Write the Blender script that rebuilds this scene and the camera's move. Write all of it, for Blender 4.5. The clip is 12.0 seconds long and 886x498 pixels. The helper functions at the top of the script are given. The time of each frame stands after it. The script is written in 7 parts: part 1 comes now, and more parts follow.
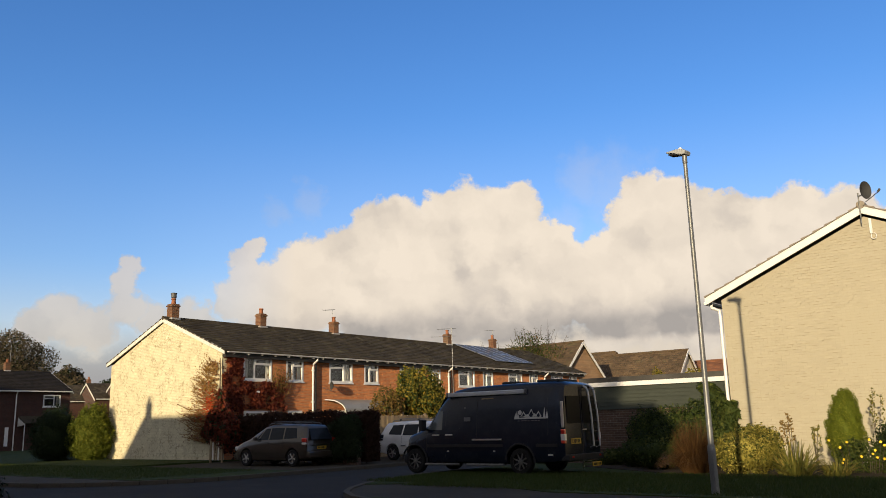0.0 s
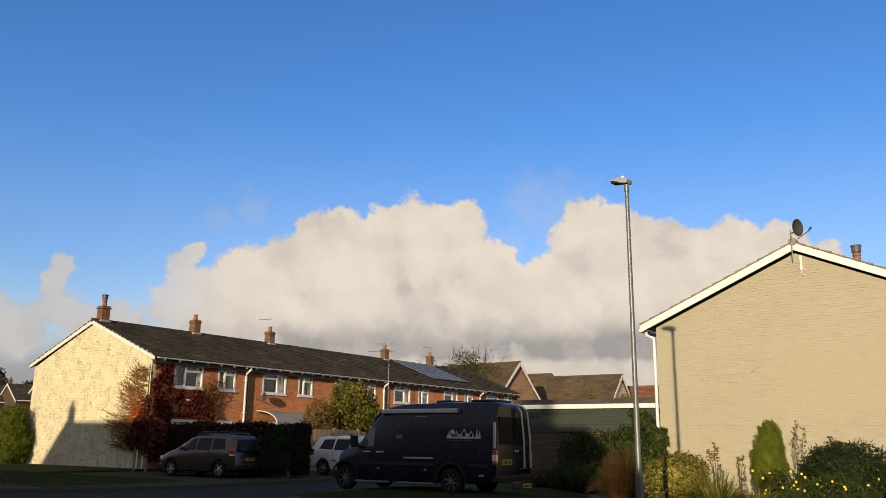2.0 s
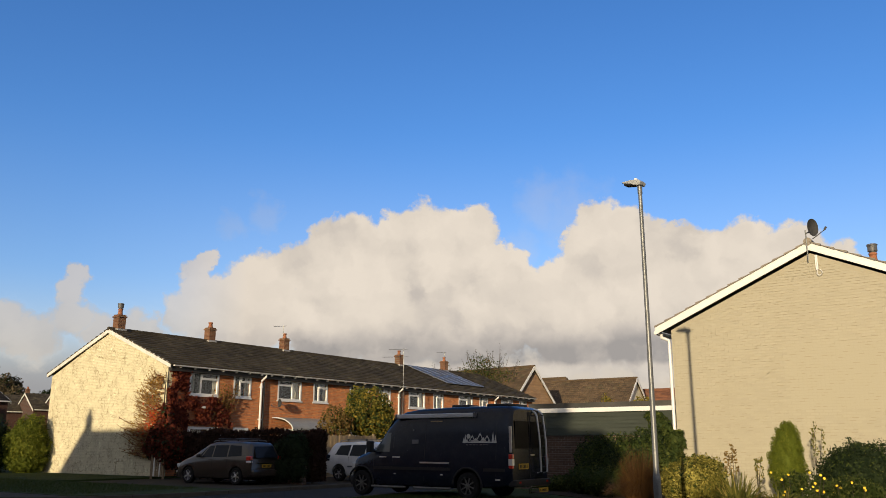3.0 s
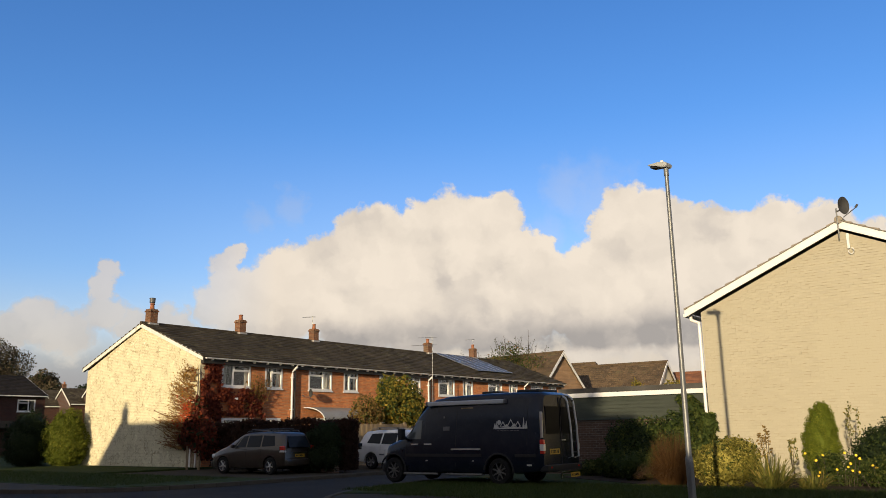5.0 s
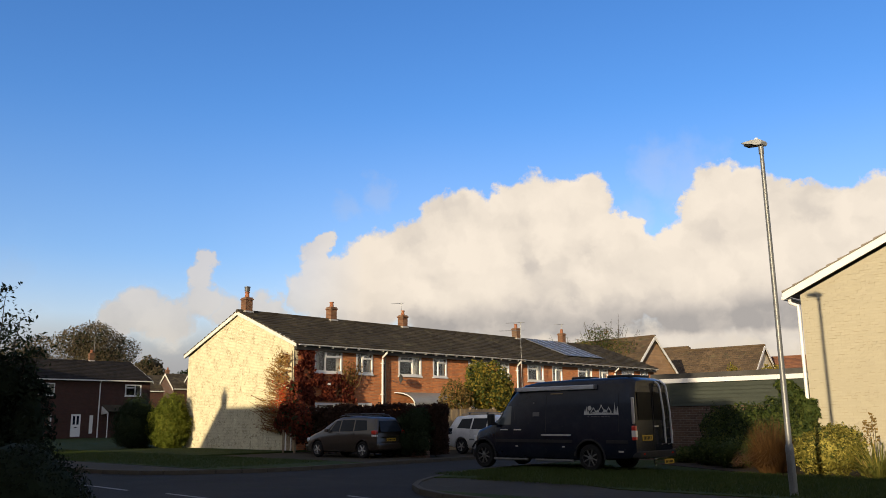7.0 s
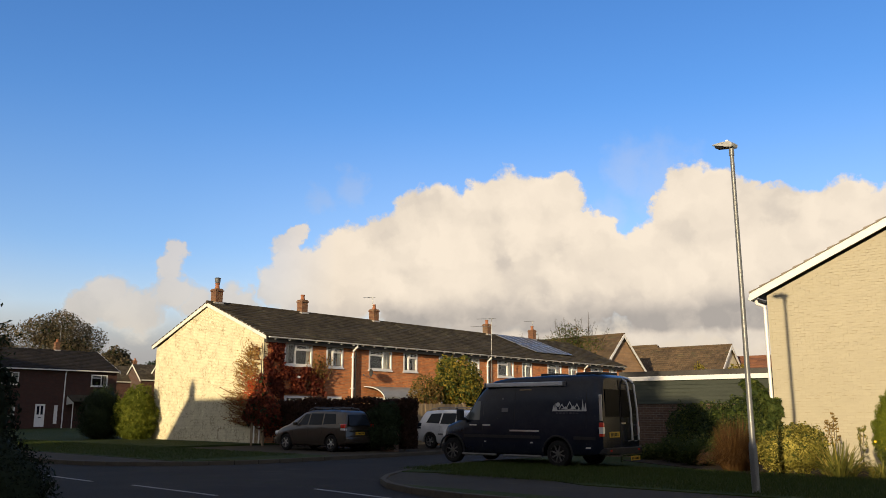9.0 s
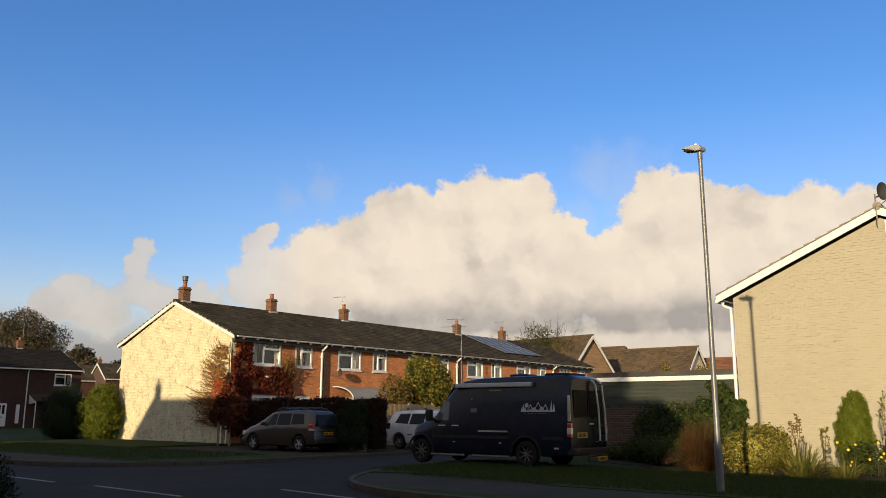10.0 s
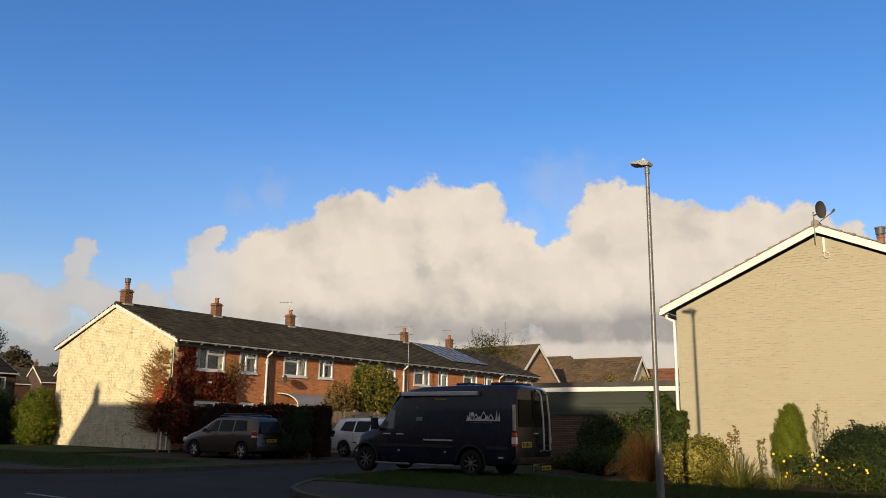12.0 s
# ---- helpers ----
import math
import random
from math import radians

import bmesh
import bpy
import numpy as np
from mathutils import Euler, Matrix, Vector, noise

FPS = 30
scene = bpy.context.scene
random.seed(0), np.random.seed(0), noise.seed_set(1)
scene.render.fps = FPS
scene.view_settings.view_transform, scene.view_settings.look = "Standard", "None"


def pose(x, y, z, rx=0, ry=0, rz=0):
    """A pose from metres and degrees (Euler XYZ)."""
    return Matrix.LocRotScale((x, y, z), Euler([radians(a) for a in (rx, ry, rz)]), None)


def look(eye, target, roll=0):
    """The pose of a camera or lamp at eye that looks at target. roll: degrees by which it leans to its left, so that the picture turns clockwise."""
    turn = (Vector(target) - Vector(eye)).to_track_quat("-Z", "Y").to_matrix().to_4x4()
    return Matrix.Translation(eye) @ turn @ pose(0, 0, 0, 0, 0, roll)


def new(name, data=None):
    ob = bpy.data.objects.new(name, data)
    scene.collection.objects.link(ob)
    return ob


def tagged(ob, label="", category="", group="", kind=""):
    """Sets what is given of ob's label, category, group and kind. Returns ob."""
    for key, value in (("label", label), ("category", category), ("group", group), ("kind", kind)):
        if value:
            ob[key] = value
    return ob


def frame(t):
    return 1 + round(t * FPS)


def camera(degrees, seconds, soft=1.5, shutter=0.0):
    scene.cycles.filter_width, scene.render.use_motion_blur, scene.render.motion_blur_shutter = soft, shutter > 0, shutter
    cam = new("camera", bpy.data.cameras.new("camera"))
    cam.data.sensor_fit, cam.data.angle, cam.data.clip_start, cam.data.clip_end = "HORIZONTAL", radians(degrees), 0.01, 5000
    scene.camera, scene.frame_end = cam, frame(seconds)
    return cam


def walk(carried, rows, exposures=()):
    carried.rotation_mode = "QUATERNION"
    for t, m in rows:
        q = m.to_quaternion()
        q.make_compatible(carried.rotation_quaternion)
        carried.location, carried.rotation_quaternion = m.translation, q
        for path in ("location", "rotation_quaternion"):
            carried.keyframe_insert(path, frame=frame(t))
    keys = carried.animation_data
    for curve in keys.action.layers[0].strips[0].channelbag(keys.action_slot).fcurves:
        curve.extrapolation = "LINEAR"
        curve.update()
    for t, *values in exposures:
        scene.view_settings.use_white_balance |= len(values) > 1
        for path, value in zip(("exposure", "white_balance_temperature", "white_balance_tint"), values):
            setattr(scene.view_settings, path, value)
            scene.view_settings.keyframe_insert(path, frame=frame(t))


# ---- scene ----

# ---------------------------------------------------------------- camera
cam = camera(56.37, 12.0, soft=0.9)
ROWS = [
    (0, 31.918, -23.872, 1.367, 101.943, 1.419, 38.445),
    (0.5, 31.921, -23.889, 1.356, 101.983, 1.371, 38.831),
    (1, 31.922, -23.867, 1.369, 101.817, 1.217, 38.760),
    (1.5, 31.933, -23.820, 1.390, 101.952, 0.691, 37.487),
    (2, 31.908, -23.785, 1.400, 103.000, -0.636, 33.965),
    (2.5, 31.906, -23.815, 1.388, 103.335, -0.617, 34.040),
    (3, 31.900, -23.822, 1.386, 103.337, -0.093, 34.974),
    (5, 31.911, -23.862, 1.372, 102.515, 0.861, 37.034),
    (5.5, 31.884, -23.866, 1.378, 102.345, 0.872, 38.879),
    (6, 31.888, -23.860, 1.385, 102.007, 0.917, 43.516),
    (6.5, 31.892, -23.846, 1.383, 101.526, 1.012, 43.955),
    (7, 31.900, -23.832, 1.393, 101.575, 0.615, 43.120),
    (9, 31.920, -23.844, 1.387, 101.225, -0.101, 41.050),
    (9.5, 31.915, -23.831, 1.384, 101.114, 0.003, 40.557),
    (10, 31.911, -23.819, 1.388, 101.252, -0.226, 38.960),
    (10.5, 31.911, -23.823, 1.389, 101.378, -0.513, 37.223),
    (11, 31.910, -23.832, 1.384, 101.438, -0.442, 36.827),
    (11.5, 31.914, -23.842, 1.385, 101.577, -0.629, 36.147),
    (12, 31.910, -23.799, 1.405, 101.807, -0.769, 35.288),
]
walk(cam, [(t, pose(x, y, z, rx, ry, rz)) for t, x, y, z, rx, ry, rz in ROWS], [(t, e, k, 13) for t, e, k in ((0.0, 0.24, 7900), (1.5, 0.22, 7800), (2.0, 0.11, 7700), (2.5, 0.08, 7600), (3.0, 0.11, 7650), (5.0, 0.24, 7800), (6.0, 0.31, 7750), (6.5, 0.33, 7700), (7.0, 0.32, 7750), (9.0, 0.31, 8100), (10.0, 0.24, 8100), (11.0, 0.18, 7900), (12.0, 0.13, 7800))])

# ---------------------------------------------------------------- light
SUN_AZ, SUN_EL = 165.9, 10.2          # clockwise from +y, and above the horizon
world = bpy.data.worlds.new("sky")
scene.world = world
world.use_nodes = True
wt = world.node_tree
sky = wt.nodes.new("ShaderNodeTexSky")
sky.sky_type, sky.sun_disc = "NISHITA", False
sky.sun_elevation, sky.sun_rotation = radians(SUN_EL + 12), radians(SUN_AZ)
sky.altitude, sky.air_density, sky.dust_density, sky.ozone_density = 0, 1.0, 0.7, 5.0
bg = wt.nodes["Background"]
bg.inputs["Strength"].default_value = 0.15
deep = wt.nodes.new("ShaderNodeHueSaturation")
deep.inputs["Saturation"].default_value = 1.215
deep.inputs["Value"].default_value = 1.19
deep.inputs["Hue"].default_value = 0.509
wt.links.new(sky.outputs[0], deep.inputs["Color"])
# a blue clearing to the north-west, where the camera looks; unseen broken grey-white cloud over the rest of the dome
# and haze along the horizon, added to make the fill light less blue
wdir = wt.nodes.new("ShaderNodeTexCoord").outputs["Generated"]
clear = wt.nodes.new("ShaderNodeVectorMath")
clear.operation = "DOT_PRODUCT"
clear.inputs[1].default_value = (-0.578, 0.740, 0.342)
wt.links.new(wdir, clear.inputs[0])
away = wt.nodes.new("ShaderNodeMapRange")
away.interpolation_type = "SMOOTHSTEP"
away.inputs[1].default_value, away.inputs[2].default_value = 0.45, 0.80
away.inputs[3].default_value, away.inputs[4].default_value = 1.0, 0.0
wt.links.new(clear.outputs["Value"], away.inputs[0])
broken = wt.nodes.new("ShaderNodeTexNoise")
broken.inputs["Scale"].default_value, broken.inputs["Detail"].default_value = 2.6, 6.0
wt.links.new(wdir, broken.inputs["Vector"])
patchy = wt.nodes.new("ShaderNodeMapRange")
patchy.inputs[1].default_value, patchy.inputs[2].default_value = 0.34, 0.54
wt.links.new(broken.outputs[0], patchy.inputs[0])
cover = wt.nodes.new("ShaderNodeMath")
cover.operation = "MULTIPLY"
wt.links.new(away.outputs[0], cover.inputs[0]), wt.links.new(patchy.outputs[0], cover.inputs[1])
cloudy = wt.nodes.new("ShaderNodeMix")
cloudy.data_type = "RGBA"
cloudy.inputs[7].default_value = (2.15, 2.25, 2.42, 1)
wt.links.new(cover.outputs[0], cloudy.inputs[0]), wt.links.new(deep.outputs[0], cloudy.inputs[6])
wup = wt.nodes.new("ShaderNodeSeparateXYZ")
wt.links.new(wdir, wup.inputs[0])
murk = wt.nodes.new("ShaderNodeMapRange")
murk.interpolation_type = "SMOOTHSTEP"
murk.inputs[1].default_value, murk.inputs[2].default_value, murk.inputs[3].default_value, murk.inputs[4].default_value = 0.02, 0.20, 0.85, 0.0
wt.links.new(wup.outputs[2], murk.inputs[0])
hazy = wt.nodes.new("ShaderNodeMix")
hazy.data_type = "RGBA"
hazy.inputs[7].default_value = (3.75, 3.85, 3.95, 1)
wt.links.new(murk.outputs[0], hazy.inputs[0]), wt.links.new(cloudy.outputs[2], hazy.inputs[6])
wt.links.new(hazy.outputs[2], bg.inputs["Color"])
sun = new("sun", bpy.data.lights.new("sun", "SUN"))
sun.data.energy, sun.data.angle, sun.data.color = 4.0, radians(0.6), (1.0, 0.90, 0.675)
sv = Vector((math.sin(radians(SUN_AZ)) * math.cos(radians(SUN_EL)), math.cos(radians(SUN_AZ)) * math.cos(radians(SUN_EL)), math.sin(radians(SUN_EL))))
sun.matrix_world = look(sv * 50, (0, 0, 0))

# ---------------------------------------------------------------- materials


def nodes_of(name):
    m = bpy.data.materials.new(name)
    m.use_nodes = True
    nt = m.node_tree
    return m, nt, nt.nodes["Principled BSDF"]


def mixcol(nt, fac, a, b, mode="MIX"):
    n = nt.nodes.new("ShaderNodeMix")
    n.data_type, n.blend_type = "RGBA", mode
    for s, v in ((n.inputs[0], fac), (n.inputs[6], a), (n.inputs[7], b)):
        if isinstance(v, bpy.types.NodeSocket):
            nt.links.new(v, s)
        elif isinstance(v, (int, float)):
            s.default_value = v
        else:
            s.default_value = (*v[:3], 1)
    return n.outputs[2]


def noise_out(nt, scale, detail=4.0, rough=0.6, vec=None, stretch=None, distortion=0.0):
    n = nt.nodes.new("ShaderNodeTexNoise")
    n.inputs["Scale"].default_value, n.inputs["Detail"].default_value, n.inputs["Roughness"].default_value = scale, detail, rough
    n.inputs["Distortion"].default_value = distortion
    if vec is None:
        vec = nt.nodes.new("ShaderNodeTexCoord").outputs["Object"]
    if stretch:
        mp = nt.nodes.new("ShaderNodeMapping")
        mp.inputs["Scale"].default_value = stretch
        nt.links.new(vec, mp.inputs[0])
        vec = mp.outputs[0]
    nt.links.new(vec, n.inputs["Vector"])
    return n.outputs[0]


def ramp(nt, val, lo, hi):
    n = nt.nodes.new("ShaderNodeMapRange")
    n.inputs[1].default_value, n.inputs[2].default_value = lo, hi
    nt.links.new(val, n.inputs[0])
    return n.outputs[0]


def bump(nt, bsdf, height, strength=0.3, dist=0.01):
    n = nt.nodes.new("ShaderNodeBump")
    n.inputs["Strength"].default_value, n.inputs["Distance"].default_value = strength, dist
    nt.links.new(height, n.inputs["Height"])
    nt.links.new(n.outputs[0], bsdf.inputs["Normal"])


def surface(name, a, b, rough=0.8, metal=0.0, big=0.6, fine=20.0, bumps=0.3, dist=0.005, stain=None, stretch=None, island=0.0, coat=0.0, spec=0.5):
    """Two colours mixed by a large and a fine grain, with relief, stains and a shade per piece."""
    m, nt, p = nodes_of(name)
    g1, g2 = noise_out(nt, big, 5.0, 0.6, stretch=stretch), noise_out(nt, fine, 4.0, 0.7, stretch=stretch)
    add = nt.nodes.new("ShaderNodeMath")
    add.operation = "ADD"
    nt.links.new(g1, add.inputs[0]), nt.links.new(g2, add.inputs[1])
    c = mixcol(nt, ramp(nt, add.outputs[0], 0.72, 1.28), a, b)
    if stain:
        c = mixcol(nt, ramp(nt, noise_out(nt, big * 2.3, 6.0, 0.75), 0.55, 0.72), c, stain)
    if island:
        geo = nt.nodes.new("ShaderNodeNewGeometry")
        hsv = nt.nodes.new("ShaderNodeHueSaturation")
        nt.links.new(c, hsv.inputs["Color"])
        mr = nt.nodes.new("ShaderNodeMapRange")
        mr.inputs[3].default_value, mr.inputs[4].default_value = 1 - island, 1 + island
        nt.links.new(geo.outputs["Random Per Island"], mr.inputs[0])
        nt.links.new(mr.outputs[0], hsv.inputs["Value"])
        c = hsv.outputs[0]
    nt.links.new(c, p.inputs["Base Color"])
    p.inputs["Roughness"].default_value, p.inputs["Metallic"].default_value = rough, metal
    p.inputs["Coat Weight"].default_value = coat
    p.inputs["Specular IOR Level"].default_value = spec
    if bumps:
        bump(nt, p, g2, bumps, dist)
    return m


def brickwork(name, a, b, mortar, axis, w=0.225, h=0.075, gap=0.010, bumps=0.5, blot=0.25, trace=None):
    """Running brick bond on an upright wall: axis is the wall's direction, 0 for x and 1 for y."""
    m, nt, p = nodes_of(name)
    co = nt.nodes.new("ShaderNodeTexCoord").outputs["Object"]
    sep, com = nt.nodes.new("ShaderNodeSeparateXYZ"), nt.nodes.new("ShaderNodeCombineXYZ")
    nt.links.new(co, sep.inputs[0])
    nt.links.new(sep.outputs[axis], com.inputs[0]), nt.links.new(sep.outputs[2], com.inputs[1])
    br = nt.nodes.new("ShaderNodeTexBrick")
    br.inputs["Scale"].default_value = 1.0
    br.inputs["Brick Width"].default_value, br.inputs["Row Height"].default_value = w, h
    br.inputs["Mortar Size"].default_value, br.inputs["Mortar Smooth"].default_value, br.inputs["Bias"].default_value = gap / 2, 0.15, 0.0
    br.inputs["Color1"].default_value, br.inputs["Color2"].default_value, br.inputs["Mortar"].default_value = (*a, 1), (*b, 1), (*mortar, 1)
    nt.links.new(com.outputs[0], br.inputs["Vector"])
    blotch = ramp(nt, noise_out(nt, 0.9, 6.0, 0.7), 0.35, 0.65)
    dark = mixcol(nt, blot, br.outputs["Color"], (0.10, 0.05, 0.03))
    c = mixcol(nt, blotch, dark, br.outputs["Color"])
    c = mixcol(nt, ramp(nt, noise_out(nt, 2.6, 5.0, 0.7), 0.58, 0.78), c, [min(1, v * 1.5) for v in a])
    if trace:
        proud = nt.nodes.new("ShaderNodeTexBrick")
        proud.inputs["Scale"].default_value, proud.inputs["Brick Width"].default_value, proud.inputs["Row Height"].default_value = 1.0, 0.45, 0.15
        proud.inputs["Mortar Size"].default_value, proud.inputs["Mortar Smooth"].default_value = 0.035, 0.8
        proud.inputs["Color1"].default_value, proud.inputs["Color2"].default_value, proud.inputs["Mortar"].default_value = (1.0, 1.0, 1.0, 1), (0.90, 0.89, 0.87, 1), (0.84, 0.82, 0.79, 1)
        nt.links.new(com.outputs[0], proud.inputs["Vector"])
        c = mixcol(nt, ramp(nt, noise_out(nt, 1.4, 4.0, 0.6), 0.30, 0.70), c, mixcol(nt, 1.0, c, proud.outputs["Color"], "MULTIPLY"))
        # dry clinging stems and scars of an old creeper: thin broken lines that wander over the wall
        warp = nt.nodes.new("ShaderNodeVectorMath")
        warp.operation = "MULTIPLY_ADD"
        warp.inputs[1].default_value = (0.9, 0.9, 0.9)
        wn = nt.nodes.new("ShaderNodeTexNoise")
        wn.inputs["Scale"].default_value, wn.inputs["Detail"].default_value = 1.8, 6.0
        nt.links.new(co, wn.inputs["Vector"])
        nt.links.new(wn.outputs["Color"], warp.inputs[0]), nt.links.new(co, warp.inputs[2])
        for sc, wide, lo, hi, seed in ((1.5, 0.030, 0.46, 0.60, 0.0), (3.2, 0.05, 0.44, 0.60, 7.0), (6.5, 0.10, 0.50, 0.66, 3.0)):
            vo = nt.nodes.new("ShaderNodeTexVoronoi")
            vo.feature = "DISTANCE_TO_EDGE"
            vo.inputs["Scale"].default_value = sc
            nt.links.new(warp.outputs[0], vo.inputs["Vector"])
            line = nt.nodes.new("ShaderNodeMapRange")
            line.inputs[1].default_value, line.inputs[2].default_value, line.inputs[3].default_value, line.inputs[4].default_value = wide * 0.4, wide, 0.75, 0.0
            nt.links.new(vo.outputs["Distance"], line.inputs[0])
            here = nt.nodes.new("ShaderNodeMath")
            here.operation = "MULTIPLY"
            nt.links.new(line.outputs[0], here.inputs[0])
            nt.links.new(ramp(nt, noise_out(nt, 0.8 + seed * 0.2, 5.0, 0.7), lo, hi), here.inputs[1])
            c = mixcol(nt, here.outputs[0], c, trace)
    nt.links.new(c, p.inputs["Base Color"])
    p.inputs["Roughness"].default_value, p.inputs["Diffuse Roughness"].default_value = 0.9, 1.0
    sub = nt.nodes.new("ShaderNodeMath")
    sub.operation = "MULTIPLY_ADD"
    sub.inputs[1].default_value, sub.inputs[2].default_value = -1.0, 1.0
    nt.links.new(br.outputs["Fac"], sub.inputs[0])
    bump(nt, p, sub.outputs[0], bumps, 0.008)
    return m


def paint(name, col, rough=0.25, metal=0.0, coat=0.6, dirt=0.15, spec=0.5):
    m, nt, p = nodes_of(name)
    c = mixcol(nt, ramp(nt, noise_out(nt, 3.0, 6.0, 0.7), 0.45, 0.8), col, [v * (1 - dirt) + 0.08 * dirt for v in col])
    nt.links.new(c, p.inputs["Base Color"])
    p.inputs["Metallic"].default_value, p.inputs["Coat Weight"].default_value = metal, coat
    p.inputs["Coat Roughness"].default_value = 0.05
    p.inputs["Specular IOR Level"].default_value = spec
    nt.links.new(ramp(nt, noise_out(nt, 8.0, 4.0), -0.2, 1.4), p.inputs["Roughness"])
    p.inputs["Roughness"].default_value = rough
    mr = p.inputs["Roughness"].links[0].from_node
    mr.inputs[3].default_value, mr.inputs[4].default_value = rough * 0.7, rough * 1.4
    return m


def leaf(name, a, b, c, rough=0.7, through_light=0.25):
    """Foliage: three colours spread over the leaves, with light passing through."""
    m, nt, p = nodes_of(name)
    geo = nt.nodes.new("ShaderNodeNewGeometry")
    cr = nt.nodes.new("ShaderNodeValToRGB")
    cr.color_ramp.elements[0].color, cr.color_ramp.elements[1].color = (*a, 1), (*c, 1)
    cr.color_ramp.elements.new(0.5).color = (*b, 1)
    nt.links.new(geo.outputs["Random Per Island"], cr.inputs[0])
    col = mixcol(nt, ramp(nt, noise_out(nt, 1.7, 4.0), 0.4, 0.65), cr.outputs[0], b)
    nt.links.new(col, p.inputs["Base Color"])
    p.inputs["Roughness"].default_value, p.inputs["Specular IOR Level"].default_value = rough, 0.15
    tr = nt.nodes.new("ShaderNodeBsdfTranslucent")
    nt.links.new(col, tr.inputs[0])
    mx = nt.nodes.new("ShaderNodeMixShader")
    mx.inputs[0].default_value = through_light
    nt.links.new(p.outputs[0], mx.inputs[1]), nt.links.new(tr.outputs[0], mx.inputs[2])
    nt.links.new(mx.outputs[0], nt.nodes["Material Output"].inputs[0])
    return m


M_BRICK_Y = brickwork("red brick facade", (0.68, 0.245, 0.088), (0.47, 0.145, 0.052), (0.40, 0.25, 0.155), 1, gap=0.014, bumps=0.8, blot=0.30)
M_BRICK_X = brickwork("red brick side", (0.50, 0.18, 0.07), (0.40, 0.13, 0.05), (0.33, 0.24, 0.18), 0)
M_BRICK_OLD = brickwork("old dark brick", (0.13, 0.075, 0.05), (0.085, 0.05, 0.036), (0.24, 0.215, 0.18), 0, blot=0.5)
# the shade on the left terrace is put into this brick's colour
M_BRICK_SHADE = brickwork("red brick darkened for shade", (0.085, 0.030, 0.022), (0.06, 0.023, 0.017), (0.07, 0.055, 0.047), 1, blot=0.3)
M_STACK = brickwork("sooty chimney brick", (0.27, 0.115, 0.055), (0.14, 0.055, 0.03), (0.25, 0.19, 0.13), 1, gap=0.014, blot=0.6)
M_CREAM = brickwork("cream painted rough brick", (0.77, 0.71, 0.52), (0.72, 0.66, 0.475), (0.69, 0.625, 0.445), 0, gap=0.016, bumps=1.0, blot=0.06, trace=(0.30, 0.235, 0.13))
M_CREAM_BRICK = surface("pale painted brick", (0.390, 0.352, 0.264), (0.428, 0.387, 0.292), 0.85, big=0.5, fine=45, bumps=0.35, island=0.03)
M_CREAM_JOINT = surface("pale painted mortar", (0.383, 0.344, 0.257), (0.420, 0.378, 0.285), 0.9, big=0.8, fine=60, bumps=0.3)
M_TILE = surface("dark concrete roof tiles", (0.034, 0.028, 0.020), (0.085, 0.068, 0.047), 1.0, spec=0.2, big=0.5, fine=14, bumps=0.7, dist=0.014, stain=(0.15, 0.135, 0.08), island=0.32)
# darker copy of the roof tiles, with the left house's shade painted in
M_TILE_SHADE = surface("roof tiles darkened for shade", (0.014, 0.012, 0.011), (0.032, 0.027, 0.023), 1.0, spec=0.12, big=0.5, fine=14, bumps=0.6, dist=0.012, island=0.25)
M_TILE_BROWN = surface("brown roof tiles", (0.066, 0.042, 0.024), (0.118, 0.076, 0.042), 0.9, big=0.4, fine=9, bumps=0.8, dist=0.03, stain=(0.075, 0.075, 0.036), island=0.3)
M_TILE_RED = surface("red brown roof tiles", (0.15, 0.060, 0.032), (0.22, 0.090, 0.046), 0.9, big=0.4, fine=9, bumps=0.8, dist=0.03, island=0.25)
M_TILE_GREY = surface("grey roof tiles", (0.20, 0.17, 0.14), (0.32, 0.28, 0.23), 0.9, big=1.0, fine=18, bumps=0.5, island=0.15)
M_WHITE = surface("white plastic trim", (0.74, 0.73, 0.71), (0.82, 0.81, 0.79), 0.4, big=1.5, fine=30, bumps=0.05)
M_WHITE_OLD = surface("weathered white board", (0.62, 0.60, 0.55), (0.80, 0.78, 0.73), 0.6, big=1.2, fine=25, bumps=0.15, stain=(0.45, 0.42, 0.35))
M_DARK = surface("dark fascia", (0.02, 0.018, 0.016), (0.04, 0.036, 0.03), 0.6, big=2, fine=30, bumps=0.1)
M_TERRACOTTA = surface("terracotta pot", (0.26, 0.095, 0.05), (0.36, 0.135, 0.065), 0.85, big=4, fine=40, bumps=0.3)
M_LEAD = surface("lead flashing", (0.34, 0.33, 0.31), (0.48, 0.46, 0.43), 0.5, metal=0.3, big=5, fine=30, bumps=0.2)
M_STEEL = surface("galvanised steel", (0.14, 0.145, 0.145), (0.21, 0.215, 0.215), 0.45, metal=0.5, big=3, fine=60, bumps=0.08, stain=(0.30, 0.30, 0.29))
M_ALU = surface("bare aluminium", (0.60, 0.60, 0.60), (0.74, 0.74, 0.74), 0.3, metal=0.9, big=4, fine=60, bumps=0.05)
M_CHROME = surface("polished chrome", (0.75, 0.75, 0.76), (0.85, 0.85, 0.86), 0.12, metal=1.0, big=4, fine=60, bumps=0.02)
M_GREYPLASTIC = surface("grey plastic", (0.07, 0.07, 0.075), (0.11, 0.11, 0.115), 0.5, big=5, fine=60, bumps=0.1)
M_BLACK = surface("black plastic", (0.012, 0.012, 0.013), (0.025, 0.025, 0.026), 0.55, big=5, fine=60, bumps=0.1, spec=0.2)
